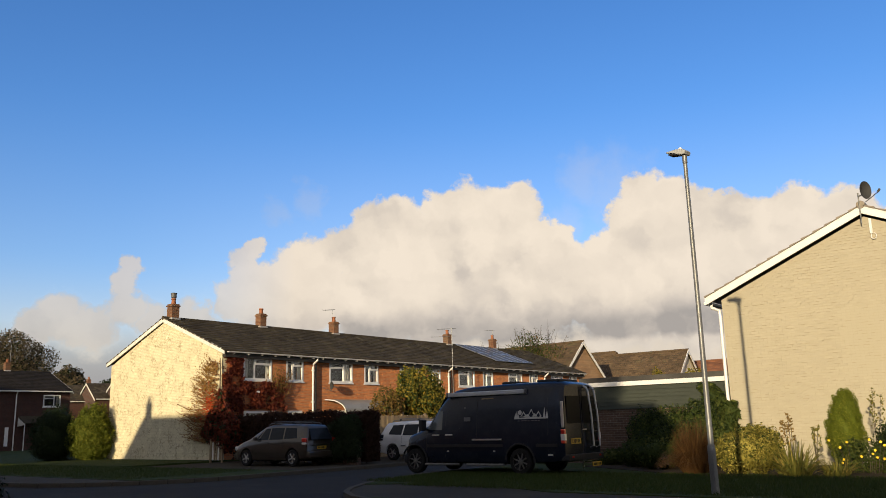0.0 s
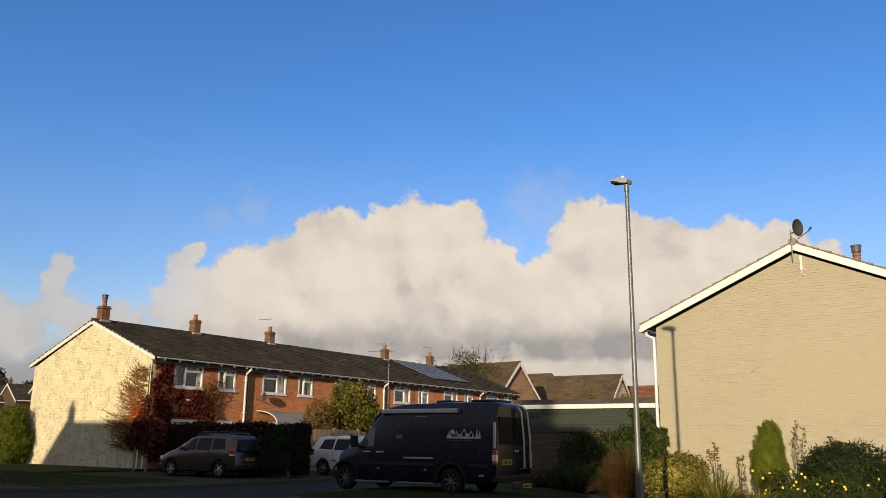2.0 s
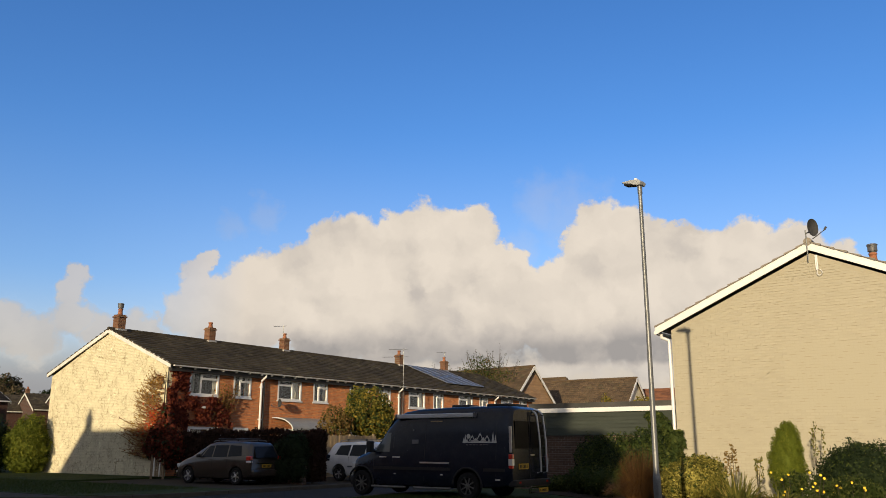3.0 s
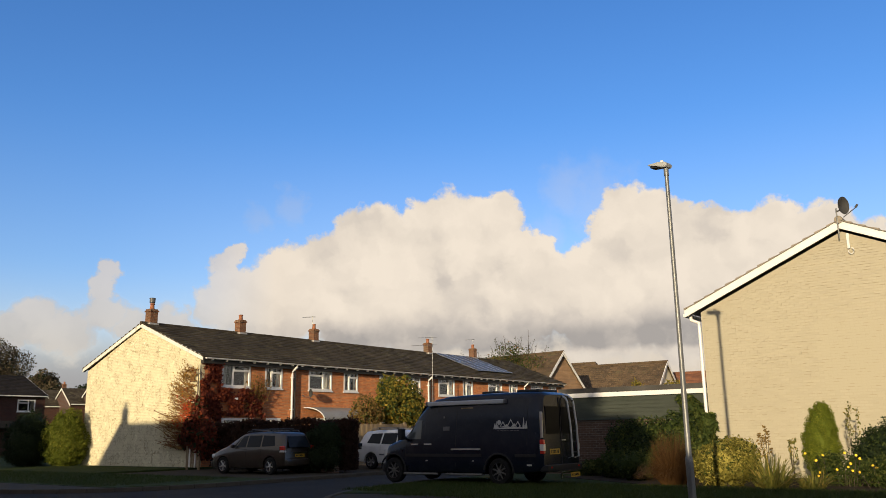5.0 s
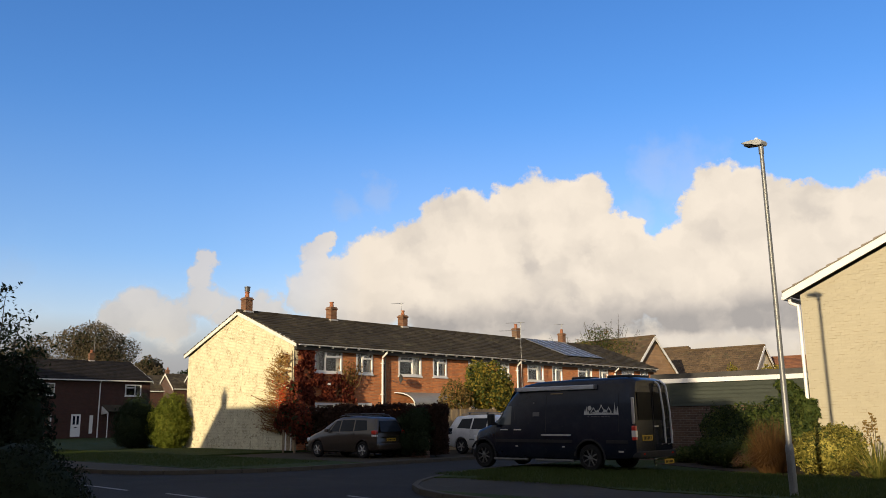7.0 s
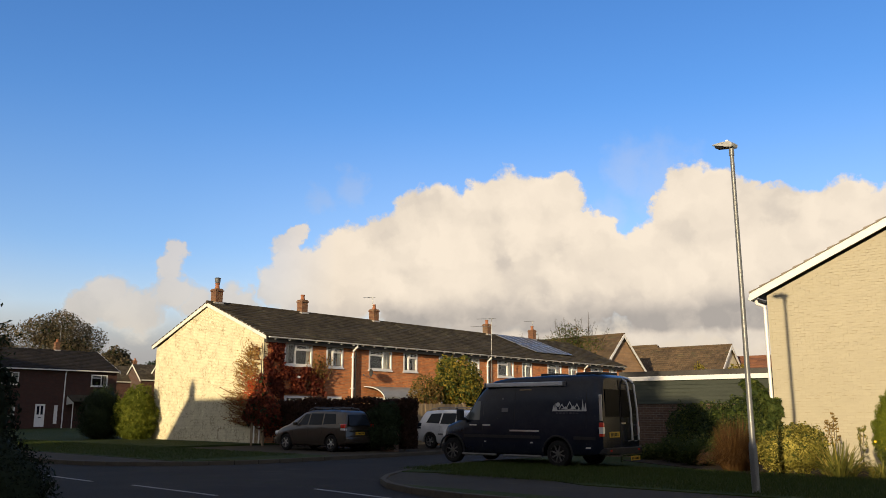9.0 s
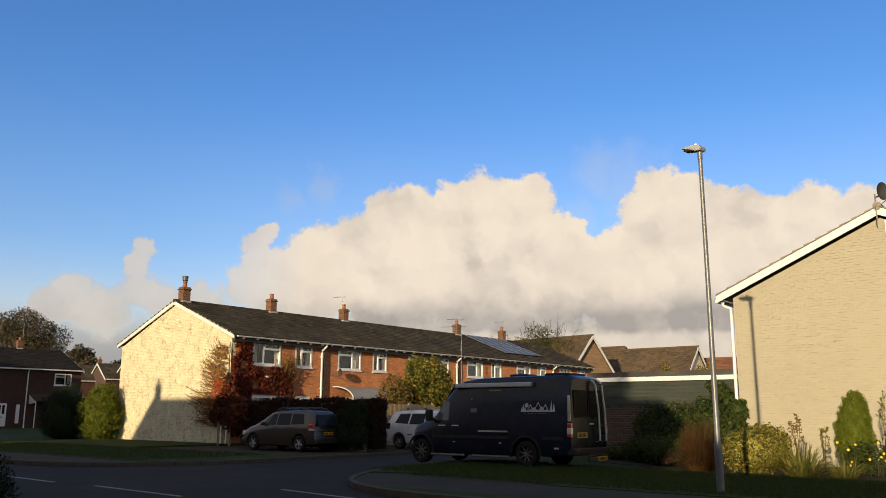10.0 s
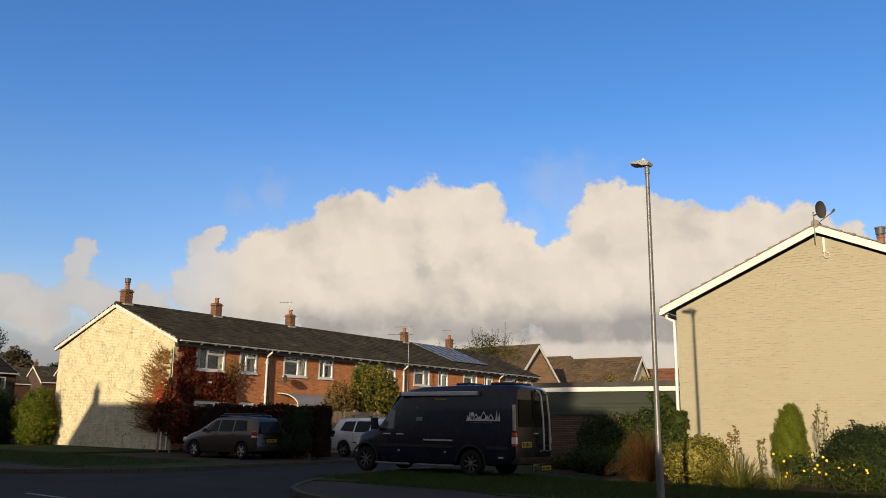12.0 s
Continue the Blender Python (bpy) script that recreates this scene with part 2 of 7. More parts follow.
M_RUBBER = surface("tyre rubber", (0.010, 0.010, 0.010), (0.02, 0.02, 0.02), 0.85, big=8, fine=50, bumps=0.3, spec=0.12)
M_CLAD = surface("grey green weatherboard", (0.040, 0.048, 0.040), (0.065, 0.074, 0.060), 0.55, big=0.8, fine=22, bumps=0.2, stretch=(0.3, 1, 3), spec=0.12)
M_LANTERN = surface("light grey lantern housing", (0.30, 0.31, 0.31), (0.40, 0.41, 0.41), 0.45, big=5, fine=60, bumps=0.05)
M_FELT = surface("roofing felt", (0.05, 0.048, 0.045), (0.09, 0.085, 0.08), 0.95, big=1.2, fine=30, bumps=0.4, spec=0.12)
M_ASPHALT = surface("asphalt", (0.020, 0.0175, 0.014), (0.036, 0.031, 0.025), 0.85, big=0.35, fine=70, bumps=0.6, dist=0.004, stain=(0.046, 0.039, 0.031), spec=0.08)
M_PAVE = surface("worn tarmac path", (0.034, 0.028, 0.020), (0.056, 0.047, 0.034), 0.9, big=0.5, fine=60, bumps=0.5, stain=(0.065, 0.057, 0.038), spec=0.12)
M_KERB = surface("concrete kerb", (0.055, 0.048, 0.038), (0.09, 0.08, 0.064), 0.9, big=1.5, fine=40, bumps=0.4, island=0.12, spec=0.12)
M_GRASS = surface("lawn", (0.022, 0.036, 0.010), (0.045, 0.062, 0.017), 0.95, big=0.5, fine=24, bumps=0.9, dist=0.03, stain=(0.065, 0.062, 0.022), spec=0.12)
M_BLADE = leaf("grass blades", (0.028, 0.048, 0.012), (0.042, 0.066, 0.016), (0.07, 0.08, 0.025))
M_SOIL = surface("garden soil", (0.035, 0.025, 0.018), (0.06, 0.045, 0.03), 0.95, big=1.5, fine=30, bumps=0.8, dist=0.02, spec=0.12)
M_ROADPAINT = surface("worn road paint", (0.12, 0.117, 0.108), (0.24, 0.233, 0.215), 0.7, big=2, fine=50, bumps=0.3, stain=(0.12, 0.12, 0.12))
M_BARK = surface("bark", (0.055, 0.042, 0.03), (0.10, 0.08, 0.06), 0.95, big=3, fine=25, bumps=0.8, dist=0.02, stretch=(1, 1, 0.3))
M_TIMBER = surface("fence timber", (0.20, 0.14, 0.08), (0.30, 0.22, 0.13), 0.85, big=2, fine=18, bumps=0.4, stretch=(1, 1, 0.15), island=0.15)
M_CURTAIN = surface("net curtain", (0.36, 0.34, 0.30), (0.56, 0.53, 0.47), 0.9, big=1.5, fine=12, bumps=0.3, stretch=(1, 6, 0.6))
M_CANOPY = surface("grey translucent sheet", (0.20, 0.20, 0.195), (0.30, 0.30, 0.29), 0.4, big=1.2, fine=20, bumps=0.15)
# dark colour that stands for the shade inside the rooms
M_ROOM_SHADE = surface("dark backing for room shade", (0.05, 0.045, 0.04), (0.09, 0.08, 0.07), 0.9, big=1, fine=6, bumps=0.0)


def glass(name, tint, rough=0.03):
    m, nt, p = nodes_of(name)
    p.inputs["Base Color"].default_value = (*tint, 1)
    p.inputs["Roughness"].default_value, p.inputs["IOR"].default_value = rough, 1.5
    p.inputs["Transmission Weight"].default_value = 1.0
    return m


M_PANE = glass("window glass", (0.93, 0.95, 0.94))
# opaque; pale light seen through the cab is painted in as grey
M_CABGLASS = paint("cab glass greyed for light seen through", (0.07, 0.08, 0.08), 0.06, coat=0.3, dirt=0.05)
M_OPENJOINT = surface("open mortar joint", (0.325, 0.285, 0.20), (0.365, 0.32, 0.23), 0.95, big=3, fine=30, bumps=0.2)
M_BLACKOUT = paint("blacked out rear glass", (0.006, 0.006, 0.007), 0.35, coat=0.0, dirt=0.05, spec=0.06)
M_CARGLASS = paint("dark car glass", (0.012, 0.017, 0.024), 0.06, coat=0.0, dirt=0.05, spec=0.12)

# ---------------------------------------------------------------- shapes


def part(name, bm, material, parent=None, label="", smooth=False):
    """Links a bmesh as one mesh object, under a thing or a part."""
    me = bpy.data.meshes.new(name)
    bmesh.ops.recalc_face_normals(bm, faces=bm.faces)
    bm.to_mesh(me)
    bm.free()
    me.materials.append(material)
    if smooth:
        me.shade_smooth()
        me.set_sharp_from_angle(angle=radians(35))
    ob = new(name, me)
    if parent is not None:
        ob.parent = parent
    if label:
        tagged(ob, label=label)
    return ob


def raw(name, verts, faces, material, parent=None, label="", smooth=False):
    me = bpy.data.meshes.new(name)
    me.from_pydata(verts, [], faces)
    me.update()
    me.materials.append(material)
    if smooth:
        me.shade_smooth()
    ob = new(name, me)
    if parent is not None:
        ob.parent = parent
    if label:
        tagged(ob, label=label)
    return ob


def thing(name, m, label, category, group="", kind=""):
    ob = new(name)
    ob.matrix_basis = m
    return tagged(ob, label, category, group, kind)


def box(bm, x0, x1, y0, y1, z0, z1, bevel=0.0):
    r = bmesh.ops.create_cube(bm, size=1.0)
    vs = r["verts"]
    bmesh.ops.scale(bm, vec=(abs(x1 - x0), abs(y1 - y0), abs(z1 - z0)), verts=vs)
    bmesh.ops.translate(bm, vec=((x0 + x1) / 2, (y0 + y1) / 2, (z0 + z1) / 2), verts=vs)
    if bevel:
        es = list({e for v in vs for e in v.link_edges})
        bmesh.ops.bevel(bm, geom=es, offset=bevel, segments=2, affect="EDGES", profile=0.5)
    return bm


def boxes(*rows, bevel=0.0):
    bm = bmesh.new()
    for r in rows:
        box(bm, *r, bevel=bevel)
    return bm


def prism(bm, poly, axis, a, b):
    """A flat outline of (u, v) pushed from a to b along an axis: 0 (u, v are y, z), 1 (x, z) or 2 (x, y)."""
    def at(u, v, w):
        return (w, u, v) if axis == 0 else (u, w, v) if axis == 1 else (u, v, w)
    A = [bm.verts.new(at(u, v, a)) for u, v in poly]
    B = [bm.verts.new(at(u, v, b)) for u, v in poly]
    bm.faces.new(A), bm.faces.new(B[::-1])
    for i in range(len(poly)):
        j = (i + 1) % len(poly)
        bm.faces.new((A[i], A[j], B[j], B[i]))
    return bm


def rod(bm, pts, radii, seg=8):
    """A tube through points, with one radius or a radius for each."""
    pts = [Vector(p) for p in pts]
    if not isinstance(radii, (list, tuple)):
        radii = [radii] * len(pts)
    rings = []
    for i, p in enumerate(pts):
        d = (pts[min(i + 1, len(pts) - 1)] - pts[max(i - 1, 0)]).normalized()
        u = d.cross(Vector((0, 0, 1)) if abs(d.z) < 0.9 else Vector((1, 0, 0))).normalized()
        v = d.cross(u)
        rings.append([bm.verts.new(p + (u * math.cos(k * math.tau / seg) + v * math.sin(k * math.tau / seg)) * radii[i]) for k in range(seg)])
    for a, b in zip(rings, rings[1:]):
        for k in range(seg):
            bm.faces.new((a[k], a[(k + 1) % seg], b[(k + 1) % seg], b[k]))
    bm.faces.new(rings[0][::-1]), bm.faces.new(rings[-1])
    return bm


def lathe(bm, prof, seg=24, axis=2, centre=(0, 0, 0), closed=False):
    """A turned shape from (radius, height) pairs about an axis."""
    rings = []
    for r, h in prof:
        ring = []
        for k in range(seg):
            c, s = r * math.cos(k * math.tau / seg), r * math.sin(k * math.tau / seg)
            p = (c, s, h) if axis == 2 else (c, h, s) if axis == 1 else (h, c, s)
            ring.append(bm.verts.new(Vector(p) + Vector(centre)))
        rings.append(ring)
    for a, b in zip(rings, rings[1:]):
        for k in range(seg):
            bm.faces.new((a[k], a[(k + 1) % seg], b[(k + 1) % seg], b[k]))
    if closed:
        for k in range(seg):
            bm.faces.new((rings[-1][k], rings[-1][(k + 1) % seg], rings[0][(k + 1) % seg], rings[0][k]))
    else:
        bm.faces.new(rings[0]), bm.faces.new(rings[-1][::-1])
    return bm


def with_holes(bm, u0, u1, v0, v1, holes, axis, a, b):
    """An upright wall from u0 to u1 and v0 to v1, with rectangular holes through its thickness a to b."""
    us = sorted({u0, u1, *[h[0] for h in holes], *[h[1] for h in holes]})
    vs = sorted({v0, v1, *[h[2] for h in holes], *[h[3] for h in holes]})
    for ua, ub in zip(us, us[1:]):
        runs = []
        for va, vb in zip(vs, vs[1:]):
            cu, cv = (ua + ub) / 2, (va + vb) / 2
            if any(h[0] < cu < h[1] and h[2] < cv < h[3] for h in holes):
                continue
            if runs and abs(runs[-1][1] - va) < 1e-6:
                runs[-1][1] = vb
            else:
                runs.append([va, vb])
        for va, vb in runs:
            if axis == 0:
                box(bm, a, b, ua, ub, va, vb)
            else:
                box(bm, ua, ub, a, b, va, vb)
    bmesh.ops.remove_doubles(bm, verts=bm.verts, dist=1e-5)
    return bm


# ---------------------------------------------------------------- sky backdrop: cumulus far off


def cloud_sheet():
    cx, cy, R = 32.0, -24.0, 2600.0
    verts, faces, uv = [], [], []
    A, E = 60, 26
    for i in range(A + 1):
        for j in range(E + 1):
            az, el = -12 + 100 * i / A, -1.0 + 32 * j / E
            a, e = radians(az), radians(el)
            verts.append((cx - R * math.cos(e) * math.sin(a), cy + R * math.cos(e) * math.cos(a), R * math.sin(e)))
            uv.append((az, el))
    for i in range(A):
        for j in range(E):
            k = i * (E + 1) + j
            faces.append((k, k + 1, k + E + 2, k + E + 1))
    m = bpy.data.materials.new("cumulus clouds")
    m.use_nodes = True
    nt = m.node_tree
    nt.nodes.clear()
    N, L = nt.nodes.new, nt.links.new

    def math_node(op, a, b=None, c=None, clamp=False):
        n = N("ShaderNodeMath")
        n.operation, n.use_clamp = op, clamp
        for s, v in zip(n.inputs, (a, b, c)):
            if v is None:
                continue
            if isinstance(v, (int, float)):
                s.default_value = v
            else:
                L(v, s)
        return n.outputs[0]

    uvn = N("ShaderNodeUVMap")
    base = uvn.outputs[0]
    # uneven outlines: shift the place by a noise before the puffs are laid out
    wob = N("ShaderNodeTexNoise")
    wob.inputs["Scale"].default_value, wob.inputs["Detail"].default_value, wob.inputs["Roughness"].default_value = 0.55, 9.0, 0.62
    L(base, wob.inputs["Vector"])
    off = N("ShaderNodeVectorMath")
    off.operation = "MULTIPLY_ADD"
    off.inputs[1].default_value, off.inputs[2].default_value = (2.9, 2.9, 0), (-1.45, -1.45, 0)
    L(wob.outputs["Color"], off.inputs[0])
    pos = N("ShaderNodeVectorMath")
    pos.operation = "ADD"
    L(base, pos.inputs[0]), L(off.outputs[0], pos.inputs[1])
    wav = pos.outputs[0]

    def field(vec, puffs):
        total = None
        for az, el, r in puffs:
            d = N("ShaderNodeVectorMath")
            d.operation = "DISTANCE"
            d.inputs[1].default_value = (az, el, 0)
            L(vec, d.inputs[0])
            f = math_node("MULTIPLY_ADD", d.outputs["Value"], -1.0 / r, 1.0)
            if total is None:
                total = f
            else:
                total = math_node("SMOOTH_MAX", total, f, 0.2)
        return total

    PUFFS = [(41.54, 13.47, 2.19), (43.08, 12.92, 2.08), (44.5, 11.97, 1.96), (46.11, 11.4, 1.89), (47.5, 11.02, 1.89), (48.89, 10.05, 1.89), (47.51, 8.87, 3.02), (36.43, 14.26, 2.34), (37.84, 13.93, 2.08), (33.07, 14.26, 2.19), (34.66, 13.97, 2.08), (39.51, 11.85, 2.83), (39.2, 9.11, 4.53), (34.87, 9.72, 4.53), (43.17, 8.42, 3.4), (31.02, 9.91, 2.64), (29.97, 8.71, 3.02), (28.05, 9.54, 2.64), (26.52, 10.38, 2.26), (25.01, 13.25, 1.89), (23.64, 14.41, 2.26), (22.09, 13.87, 2.26), (23.63, 10.52, 3.77), (20.39, 11.68, 3.02), (17.99, 12.14, 2.34), (15.47, 11.65, 2.45), (18.04, 8.58, 4.53), (26.0, 7.73, 3.77), (33.09, 6.95, 3.02), (51.4, 11.9, 0.9), (51.9, 11.0, 1.1), (59.3, 10.5, 0.8), (52.03, 10.24, 1.36), (52.75, 8.68, 1.51), (49.67, 7.91, 2.08), (54.67, 6.94, 1.28), (59.65, 9.45, 1.06), (59.44, 7.84, 1.58), (57.67, 6.92, 1.36), (63.36, 7.26, 1.74), (61.49, 6.57, 1.89), (64.91, 6.42, 1.43), (50.27, 9.66, 1.7), (51.04, 8.5, 2.26), (55.62, 6.94, 1.7), (31.24, 12.42, 1.74), (29.98, 11.3, 1.81), (20.22, 13.41, 1.74), (18.88, 13.24, 1.74), (14.27, 12.44, 2.26), (11.51, 11.88, 2.26), (8.92, 10.62, 1.89), (11.06, 8.96, 3.4), (22.4, 7.0, 2.3), (20.2, 6.2, 2.2)]
    WISPS = [(47.48, 15.31, 1.51), (49.49, 14.14, 1.51), (70.79, 9.39, 2.64), (69.67, 7.16, 1.51), (29.31, 12.86, 2.26), (25.79, 14.82, 3.4), (27.94, 16.15, 2.26)]
    sep = N("ShaderNodeSeparateXYZ")
    L(base, sep.inputs[0])
    fine = N("ShaderNodeTexNoise")
    fine.inputs["Scale"].default_value, fine.inputs["Detail"].default_value, fine.inputs["Roughness"].default_value = 0.6, 7.0, 0.5
    L(base, fine.inputs["Vector"])
    env = math_node("ADD", field(wav, PUFFS), math_node("MULTIPLY_ADD", fine.outputs[0], 0.5, -0.25))
    # flat bases: thin out below four degrees
    low = N("ShaderNodeMapRange")
    low.inputs[1].default_value, low.inputs[2].default_value = 3.4, 6.0
    L(math_node("ADD", sep.outputs[1], math_node("MULTIPLY", fine.outputs[0], 1.6)), low.inputs[0])
    body = N("ShaderNodeMapRange")
    body.interpolation_type = "SMOOTHSTEP"
    body.inputs[1].default_value, body.inputs[2].default_value = -0.11, 0.18
    # the left clouds have softer edges
    soft_far = N("ShaderNodeMapRange")
    soft_far.inputs[1].default_value, soft_far.inputs[2].default_value, soft_far.inputs[3].default_value, soft_far.inputs[4].default_value = 42.0, 56.0, 1.0, 0.48
    L(sep.outputs[0], soft_far.inputs[0])
    L(math_node("MULTIPLY", env, soft_far.outputs[0]), body.inputs[0])
    dens = math_node("MULTIPLY", body.outputs[0], math_node("MULTIPLY_ADD", low.outputs[0], 0.45, 0.55), clamp=True)
    wis = N("ShaderNodeMapRange")
    wis.interpolation_type = "SMOOTHSTEP"
    wis.inputs[1].default_value, wis.inputs[2].default_value, wis.inputs[4].default_value = -0.5, 0.9, 0.24
    L(math_node("ADD", field(wav, WISPS), math_node("MULTIPLY_ADD", fine.outputs[0], 1.2, -0.6)), wis.inputs[0])
    # pale haze towards the horizon
    haze = N("ShaderNodeMapRange")
    haze.interpolation_type = "SMOOTHSTEP"
    haze.inputs[1].default_value, haze.inputs[2].default_value, haze.inputs[3].default_value, haze.inputs[4].default_value = 5.4, 11.2, 0.97, 0.0
    lift = N("ShaderNodeMapRange")
    lift.inputs[1].default_value, lift.inputs[2].default_value, lift.inputs[4].default_value = 36.0, 52.0, 2.6
    L(sep.outputs[0], lift.inputs[0])
    L(math_node("ADD", sep.outputs[1], lift.outputs[0]), haze.inputs[0])
    thin = N("ShaderNodeMapRange")
    thin.inputs[1].default_value, thin.inputs[2].default_value, thin.inputs[3].default_value, thin.inputs[4].default_value = 48.5, 53.0, 1.0, 0.80
    L(sep.outputs[0], thin.inputs[0])
    dens = math_node("MULTIPLY", dens, thin.outputs[0])
    veil = N("ShaderNodeMapRange")
    veil.interpolation_type = "SMOOTHSTEP"
    veil.inputs[1].default_value, veil.inputs[2].default_value, veil.inputs[3].default_value, veil.inputs[4].default_value = 8.0, 22.0, 0.20, 0.0
    L(sep.outputs[1], veil.inputs[0])
    alpha = math_node("MAXIMUM", math_node("MAXIMUM", dens, wis.outputs[0]), math_node("MAXIMUM", haze.outputs[0], veil.outputs[0]), clamp=True)
    # billows: how much thicker the cloud is towards the sun's side than here
    relief = N("ShaderNodeTexNoise")
    relief.inputs["Scale"].default_value, relief.inputs["Detail"].default_value, relief.inputs["Roughness"].default_value = 0.20, 5.0, 0.42
    L(wav, relief.inputs["Vector"])
    sh = N("ShaderNodeVectorMath")
    sh.operation = "ADD"
    sh.inputs[1].default_value = (-0.7, 0.9, 0)
    L(wav, sh.inputs[0])
    relief2 = N("ShaderNodeTexNoise")
    relief2.inputs["Scale"].default_value, relief2.inputs["Detail"].default_value, relief2.inputs["Roughness"].default_value = 0.20, 5.0, 0.42
    L(sh.outputs[0], relief2.inputs["Vector"])
    lit = math_node("MULTIPLY_ADD", math_node("SUBTRACT", relief.outputs[0], relief2.outputs[0]), 1.7, 0.88)
    # cauliflower heads: rounded cells, brighter on their crowns than in the creases
    head = N("ShaderNodeTexVoronoi")
    head.feature = "SMOOTH_F1"
    head.inputs["Scale"].default_value, head.inputs["Detail"].default_value, head.inputs["Roughness"].default_value, head.inputs["Smoothness"].default_value = 0.42, 2.0, 0.45, 0.7
    L(wav, head.inputs["Vector"])
    lit = math_node("ADD", lit, math_node("MULTIPLY_ADD", head.outputs["Distance"], -0.28, 0.11))
    # bright shoulders, greyer flat base
    up = N("ShaderNodeMapRange")
    up.inputs[1].default_value, up.inputs[2].default_value, up.inputs[3].default_value, up.inputs[4].default_value = 5.4, 9.5, -0.30, 0.06
    L(sep.outputs[1], up.inputs[0])
    # the dark flat base of the main cloud
    rise, fall, main = N("ShaderNodeMapRange"), N("ShaderNodeMapRange"), N("ShaderNodeMapRange")
    for n, lo, hi in ((rise, 5.1, 5.7), (fall, 8.4, 6.3), (main, 50.0, 42.0)):
        n.interpolation_type = "SMOOTHSTEP"
        n.inputs[1].default_value, n.inputs[2].default_value = min(lo, hi), max(lo, hi)
        if lo > hi:
            n.inputs[3].default_value, n.inputs[4].default_value = 1.0, 0.0
    drop = math_node("ADD", sep.outputs[1], math_node("MULTIPLY_ADD", fine.outputs[0], 0.9, -0.45))
    L(drop, rise.inputs[0]), L(drop, fall.inputs[0]), L(sep.outputs[0], main.inputs[0])
    band = math_node("MULTIPLY", math_node("MULTIPLY", rise.outputs[0], fall.outputs[0]), main.outputs[0])
    lit = math_node("ADD", lit, up.outputs[0])
    lit = math_node("MULTIPLY_ADD", band, -0.46, lit, clamp=True)
    cr = N("ShaderNodeValToRGB")
    el = cr.color_ramp.elements
    el[0].position, el[0].color = 0.0, (0.42, 0.435, 0.47, 1)
    el[1].position, el[1].color = 1.0, (0.92, 0.905, 0.875, 1)
    el.new(0.4).color = (0.65, 0.65, 0.66, 1)
    el.new(0.7).color = (0.82, 0.81, 0.79, 1)
    L(lit, cr.inputs[0])
    # farther clouds on the left are softer and greyer
    far = N("ShaderNodeMapRange")
    far.inputs[1].default_value, far.inputs[2].default_value = 44.0, 60.0
    L(sep.outputs[0], far.inputs[0])
    grey = N("ShaderNodeMix")
    grey.data_type = "RGBA"
    grey.inputs[7].default_value = (0.67, 0.64, 0.61, 1)
    L(math_node("MULTIPLY", far.outputs[0], 0.50), grey.inputs[0])
    L(cr.outputs[0], grey.inputs[6])
    hz = N("ShaderNodeMix")
    hz.data_type = "RGBA"
    hc = N("ShaderNodeMix")
    hc.data_type = "RGBA"
    hc.inputs[6].default_value, hc.inputs[7].default_value = (0.76, 0.74, 0.70, 1), (0.37, 0.41, 0.48, 1)
    L(far.outputs[0], hc.inputs[0])
    L(hc.outputs[2], hz.inputs[6])
    L(math_node("MAXIMUM", dens, math_node("MULTIPLY", wis.outputs[0], 0.6)), hz.inputs[0])
    L(grey.outputs[2], hz.inputs[7])
    em = N("ShaderNodeEmission")
    em.inputs["Strength"].default_value = 0.745
    L(hz.outputs[2], em.inputs[0])
    tr, mx, out = N("ShaderNodeBsdfTransparent"), N("ShaderNodeMixShader"), N("ShaderNodeOutputMaterial")
    L(alpha, mx.inputs[0]), L(tr.outputs[0], mx.inputs[1]), L(em.outputs[0], mx.inputs[2]), L(mx.outputs[0], out.inputs[0])
    ob = raw("backdrop", verts, faces, m, smooth=True)
    lay = ob.data.uv_layers.new(name="UVMap")
    for lp in ob.data.loops:
        lay.data[lp.index].uv = uv[lp.vertex_index]
    return tagged(ob, "white cumulus clouds banked over a hazy blue sky", "sky", kind="structure")


cloud_sheet()

# ---------------------------------------------------------------- ground, road, paths


def flat(name, outline, z, mat, label, cat, thick=0.0):
    bm = bmesh.new()
    if thick:
        prism(bm, outline, 2, z - thick, z)
    else:
        bm.faces.new([bm.verts.new((x, y, z)) for x, y in outline])
    ob = part(name, bm, mat)
    return tagged(ob, label, cat, kind="structure")


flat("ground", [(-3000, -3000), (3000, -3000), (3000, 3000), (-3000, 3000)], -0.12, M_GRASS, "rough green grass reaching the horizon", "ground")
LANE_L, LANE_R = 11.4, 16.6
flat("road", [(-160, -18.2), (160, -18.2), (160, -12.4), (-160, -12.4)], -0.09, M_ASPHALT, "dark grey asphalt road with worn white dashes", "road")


def arc(cx, cy, r, a0, a1, n=10):
    return [(cx + r * math.cos(radians(a0 + (a1 - a0) * i / n)), cy + r * math.sin(radians(a0 + (a1 - a0) * i / n))) for i in range(n + 1)]


RIGHT_ARC = [(16.5, -5.4), (16.8, -6.8), (17.2, -8.0), (17.7, -9.1), (18.3, -10.1), (19.0, -10.95), (19.9, -11.65), (21.0, -12.15), (22.4, -12.4)]
LEFT_ARC = arc(LANE_L - 4.6, -7.8, 4.6, -90, 0)
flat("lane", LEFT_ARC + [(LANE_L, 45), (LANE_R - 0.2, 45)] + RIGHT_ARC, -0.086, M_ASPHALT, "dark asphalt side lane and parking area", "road")
